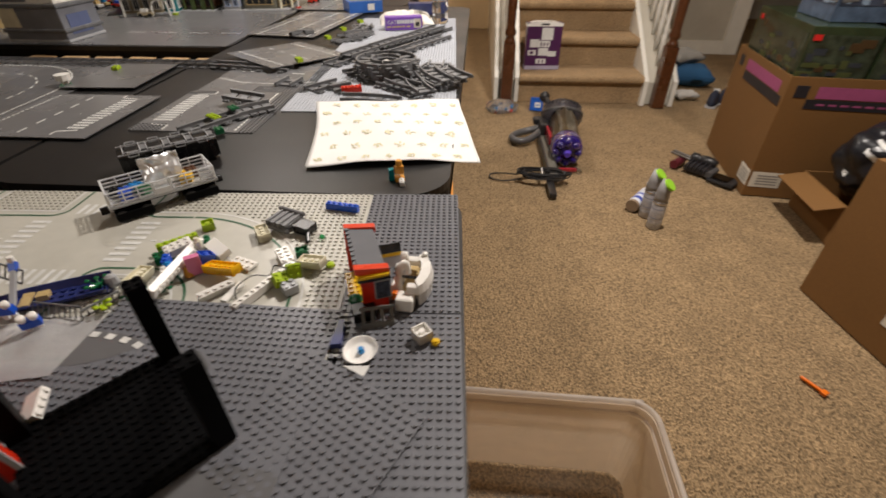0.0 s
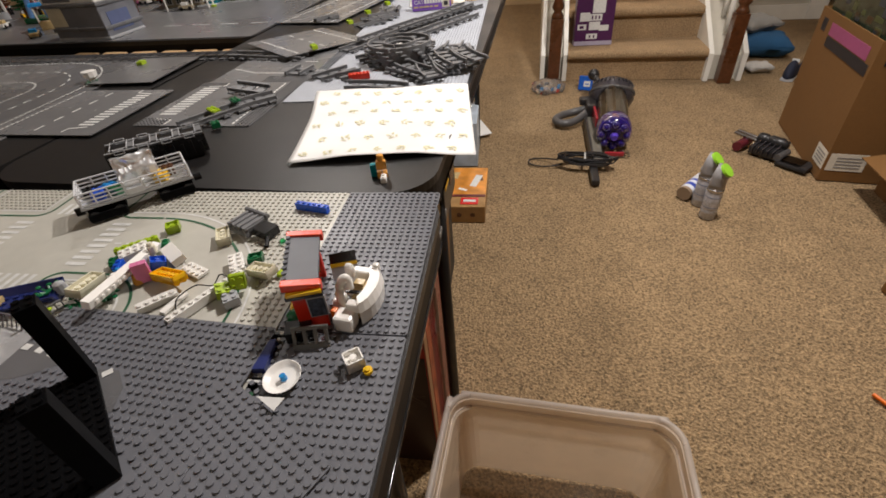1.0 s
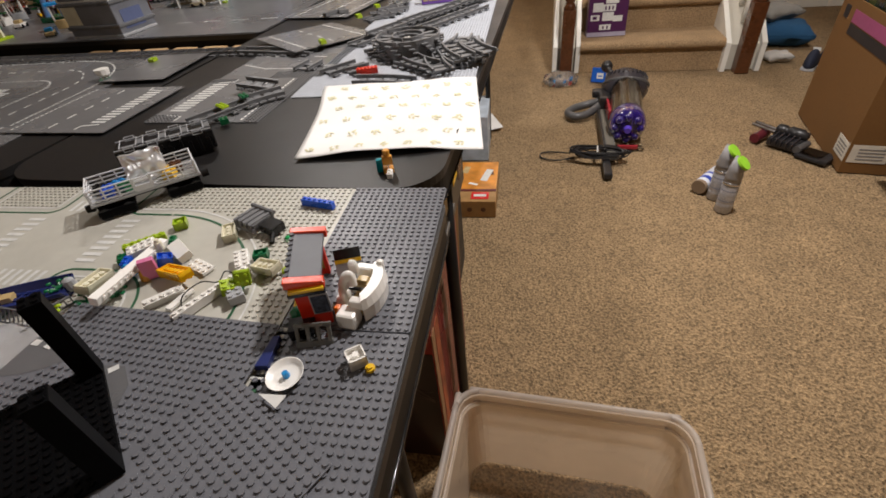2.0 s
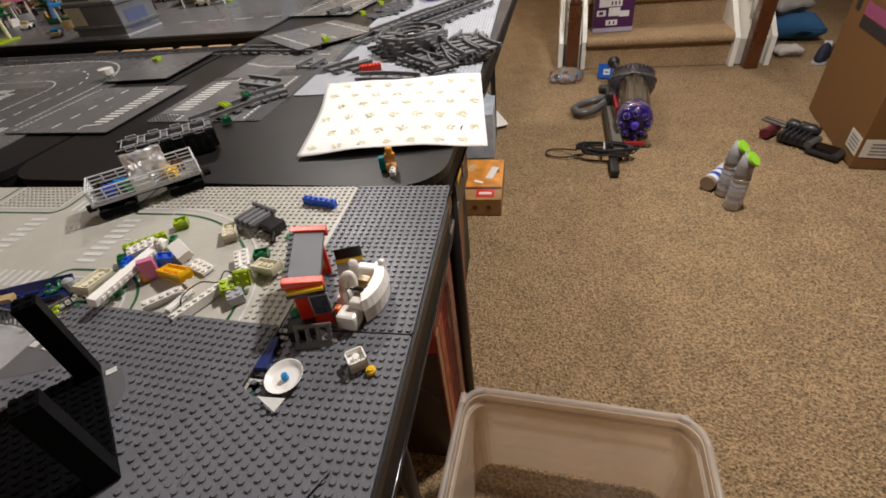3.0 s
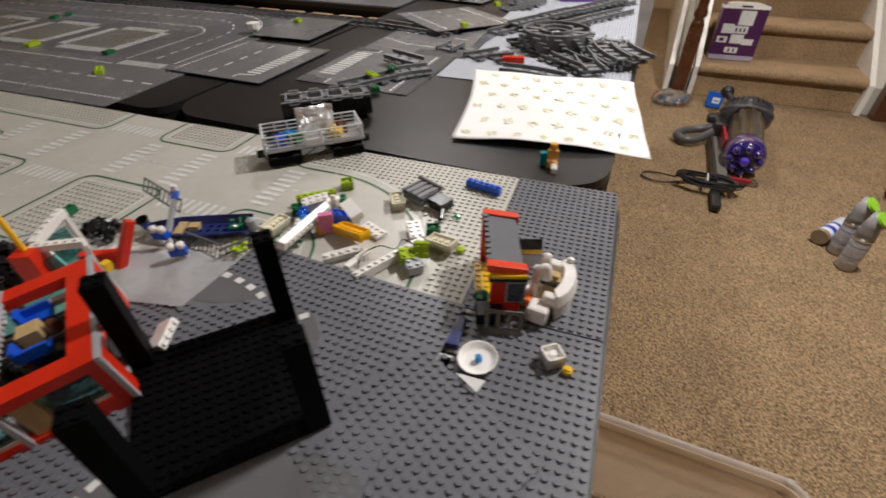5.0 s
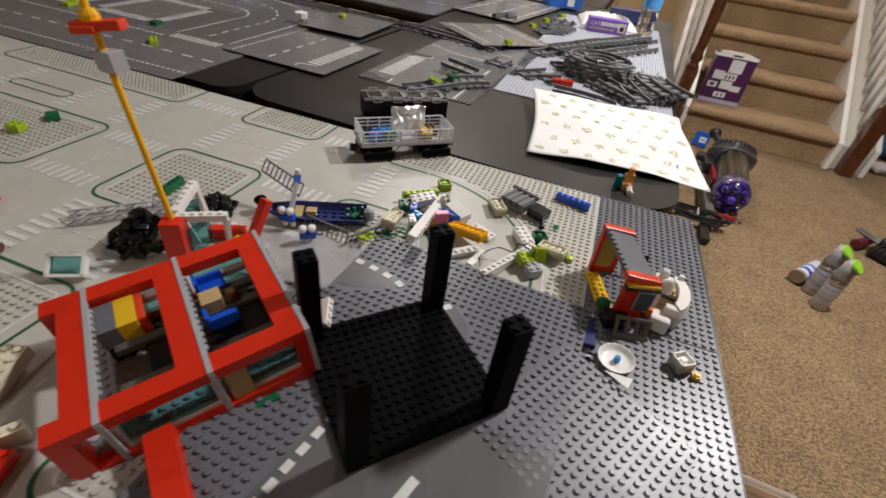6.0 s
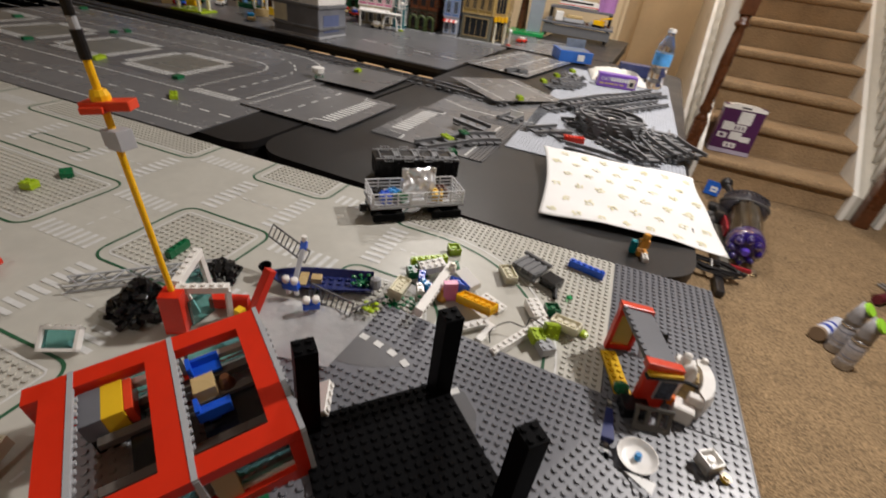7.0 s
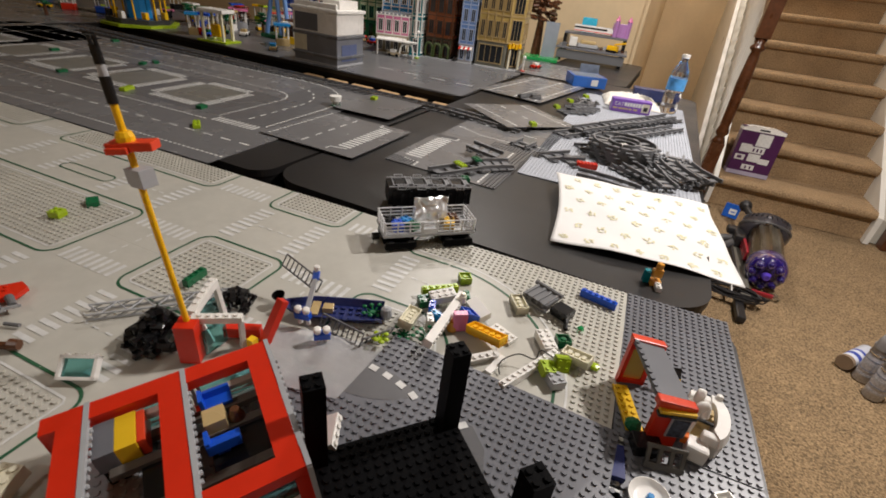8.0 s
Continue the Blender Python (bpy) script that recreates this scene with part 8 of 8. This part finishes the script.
def mini(kind, x, y, rz, mat, mat2):
    """A small toy vehicle, stall or shrub of the town."""
    if kind == "car":
        t = holder("toy_car", pose(x, y, FZ, 0, 0, rz), "small plastic toy car parked in the toy town", "toy car", "toy cars")
        part("body", box(0.060, 0.030, 0.012, (0, 0, 0.006), 0.002), mat, t)
        part("cab", box(0.028, 0.026, 0.013, (-0.004, 0, 0.018), 0.003), mat2, t)
        for a in (-0.019, 0.019):
            for b in (-0.015, 0.015):
                part("wheel", tube(0.0075, 0.0075, 0.006, n=12, m=pose(a, b + 0.003, 0.0075, 90)), BLACK, t)
    elif kind == "stall":
        t = holder("toy_stall", pose(x, y, FZ, 0, 0, rz), "small plastic toy market stall", "toy stall", "toy stalls")
        part("counter", box(0.060, 0.040, 0.030, bevel=0.001), mat, t)
        for a in (-0.026, 0.026):
            for b in (-0.016, 0.016):
                part("post", rod((a, b, 0.03), (a, b, 0.085), 0.003, 8), WHITE, t)
        part("roof", prism([(-0.036, -0.026), (0.036, -0.026), (0.036, 0.026), (-0.036, 0.026)], 0.010, 0.085), mat2, t)
    else:
        t = holder("toy_tree", pose(x, y, FZ, 0, 0, rz), "small plastic toy tree with stacked leaf plates", "toy tree", "toy trees")
        part("trunk", tube(0.008, 0.006, 0.05, n=10), BROWN, t)
        rr = random.Random(int(x * 1000))
        own = bmesh.new()
        for k in range(14):
            box(0.03, 0.02, 0.006, (rr.uniform(-0.02, 0.02), rr.uniform(-0.02, 0.02), 0.045 + 0.004 * k), 0.001, own, pose(0, 0, 0, 0, 0, 40 * k))
        part("crown", own, mat, t)


rnd = random.Random(17)
cols = (RED, WHITE, YELLOW, BLUE, LGREY, AMBER, GREEN, AZURE, TAN, BLACK, LIME, PINK)
for k in range(84):
    x, y = rnd.uniform(-2.60, -1.58), rnd.uniform(1.02, 1.85)
    if abs(x + 1.455) < 0.17 and y < 1.2 or (x + 2.56) ** 2 + (y - 1.02) ** 2 < 0.05 or abs(x + 2.02) < 0.1 and y < 1.45 or y > 1.88 and x > -2.5:
        continue
    mini(("car", "stall", "tree", "car", "stall")[k % 5], x, y, rnd.uniform(0, 180), cols[k % 12] if k % 5 != 2 else (GREEN, BROWN)[k % 2], cols[(k * 5 + 3) % 12])
for k in range(26):
    x, y = rnd.uniform(-4.30, -2.80), rnd.uniform(0.72, 1.72)
    mini(("stall", "tree", "car")[k % 3], x, y, rnd.uniform(0, 180), cols[k % 12] if k % 3 != 1 else GREEN, cols[(k * 5 + 3) % 12])
mini("car", -1.40, 1.485, 12, plastic("pale_tan_plastic", (0.45, 0.38, 0.26)), WHITE)
mini("car", -0.80, 1.92, 70, RED, WHITE)
arch = holder("toy_diner_canopy", pose(-1.40, 1.505, FZ, 0, 0, 14), "white toy canopy arch in front of the diner", "toy canopy")
part("roof", box(0.200, 0.060, 0.006, (0, 0, 0.066), 0.001), WHITE, arch)
part("arch", cable([(0.02, -0.02, 0.0), (0.03, -0.02, 0.05), (0.06, -0.02, 0.062), (0.085, -0.02, 0.05), (0.092, -0.02, 0.0)], 0.004, n=8), WHITE, arch)
part("post", rod((-0.09, -0.02, 0), (-0.09, -0.02, 0.066), 0.004), WHITE, arch)

# display shelf with trains against the wall
shelf = holder("display_stand", pose(-0.640, 2.62, FZ, 0, 0, 6), "two-level dark grey display stand for toy trains", "display stand")
part("board", box(0.42, 0.30, 0.012, (0, 0, 0.070), 0.002), DGREY, shelf)
part("board", box(0.38, 0.16, 0.012, (0, 0.07, 0.146), 0.002), DGREY, shelf)
for a in (-0.18, 0.18):
    for b in (-0.13, 0.13):
        part("support", box(0.02, 0.02, 0.070, (a, b, 0)), BLACK, shelf)
    part("support", box(0.02, 0.14, 0.064, (a, 0.07, 0.082)), BLACK, shelf)
part("skirt", box(0.40, 0.008, 0.050, (0, -0.138, 0.016), 0.002), TRACKGREY, shelf)
M2 = shelf.matrix_basis
train = holder("toy_express_train", M2 @ pose(-0.02, 0.05, 0.158), "white streamlined toy train on a display stand", "toy train")
own = prism([(-0.12, 0), (0.10, 0), (0.14, 0.012), (0.10, 0.038), (-0.12, 0.038)], 0.045)
own.transform(Matrix(((1, 0, 0, 0), (0, 0, 1, -0.022), (0, 1, 0, 0.006), (0, 0, 0, 1))))
bmesh.ops.recalc_face_normals(own, faces=own.faces[:])
part("body", own, WHITE, train)
part("window_band", box(0.20, 0.047, 0.009, (-0.02, 0, 0.026)), BLACK, train)
part("stripe", box(0.235, 0.046, 0.004, (-0.005, 0, 0.010)), RED, train, "red stripe")
tl = holder("toy_truck", M2 @ pose(-0.06, -0.09, 0.082, 0, 0, 10), "white toy truck with tan load on a display stand", "toy truck")
part("cab", box(0.045, 0.05, 0.050, (-0.06, 0, 0.006), 0.004), WHITE, tl)
part("bed", box(0.12, 0.05, 0.018, (0.03, 0, 0.006), 0.002), LGREY, tl)
part("load", box(0.09, 0.04, 0.020, (0.03, 0, 0.024), 0.006), TAN, tl)
dg2 = holder("toy_digger", M2 @ pose(0.12, -0.10, 0.082, 0, 0, -20), "yellow toy digger on a display stand", "toy digger")
part("body", box(0.06, 0.04, 0.03, (0, 0, 0.008), 0.003), AMBER, dg2)
part("arm", box(0.07, 0.012, 0.010, (0.05, 0, 0.036), 0.002, m=pose(0, 0, 0, 0, -14)), AMBER, dg2)
for s in (-1, 1):
    part("track", box(0.065, 0.012, 0.014, (0, s * 0.02, 0), 0.005), BLACK, dg2)
thing("azure_toy_box", box(0.09, 0.04, 0.085, bevel=0.002), plastic("light_azure_plastic", (0.05, 0.45, 0.65)), M2 @ pose(-0.06, 0.12, 0.158), "light azure box on a display stand", "toy box")
cs = holder("toy_castle", M2 @ pose(0.14, 0.06, 0.158, 0, 0, 10), "lilac toy castle on a display stand", "toy castle")
part("wall", box(0.100, 0.06, 0.075, bevel=0.002), LILAC, cs)
for a in (-0.036, 0.036):
    part("tower", tube(0.014, 0.014, 0.09, (a, -0.025, 0), 10), LILAC, cs)
    part("spire", tube(0.017, 0.001, 0.030, (a, -0.025, 0.09), 10), PINK, cs)
rnd = random.Random(23)
for k in range(18):
    a, b = -0.185 + 0.0215 * k, rnd.uniform(-0.125, -0.03)
    if -0.13 < a < 0.02 and b < -0.055 or a > 0.06:
        b = -0.035
    brick((LGREY, TRACKGREY, TAN, WHITE, DGREY, BROWN)[k % 6], 2, rnd.choice((2, 3)), *(M2 @ Vector((a, b, 0.0822))), rnd.uniform(0, 180), h=rnd.choice((U, 2 * U)), label="toy building piece on a display stand", group="pieces on the display stand")
tree = holder("toy_big_tree", pose(-0.945, 2.415, FZ), "dark brown leafless toy tree above the houses", "toy tree")
part("trunk", tube(0.03, 0.018, 0.22, n=10), BROWN, tree)
own = bmesh.new()
rnd = random.Random(6)
for k in range(70):
    a, r0 = rnd.uniform(0, 6.28), 0.085 * math.sqrt(rnd.random())
    box(0.035, 0.022, 0.012, (0, 0, 0), 0.002, own, pose(r0 * math.cos(a), r0 * math.sin(a), 0.20 + rnd.uniform(0, 0.11), rnd.uniform(-30, 30), rnd.uniform(-30, 30), rnd.uniform(0, 180)))
part("crown", own, BROWN, tree)
thing("green_baseplate", box(0.20, 0.19, 0.016, bevel=0.001), plastic("bright_green_plastic", (0.02, 0.30, 0.08)), pose(-0.885, 2.345, FZ, 0, 0, 10), "bright green toy baseplate in the town", "baseplate")
thing("toy_screen_board", box(0.080, 0.010, 0.190, bevel=0.001), material("blue_grey_clear", (0.45, 0.52, 0.62), 0.2, clear=0.5), pose(-0.855, 2.36, FZ + 0.016, 0, 0, 10), "tall blue-grey clear panel on a green baseplate", "toy panel")
thing("wall_plaque", box(0.30, 0.02, 0.24, bevel=0.004), WOOD, pose(-0.12, 5.488, 1.42), "dark brown wooden plaque on the passage wall", "plaque")

# rims around the five unseen lights; all but the first are added fill
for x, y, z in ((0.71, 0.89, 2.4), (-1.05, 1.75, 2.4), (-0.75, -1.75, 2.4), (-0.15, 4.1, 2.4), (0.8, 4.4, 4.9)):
    cl = holder("unseen_lamp", pose(x, y, z), "round white rim added around an unseen light", "ceiling lamp", "ceiling lamps")
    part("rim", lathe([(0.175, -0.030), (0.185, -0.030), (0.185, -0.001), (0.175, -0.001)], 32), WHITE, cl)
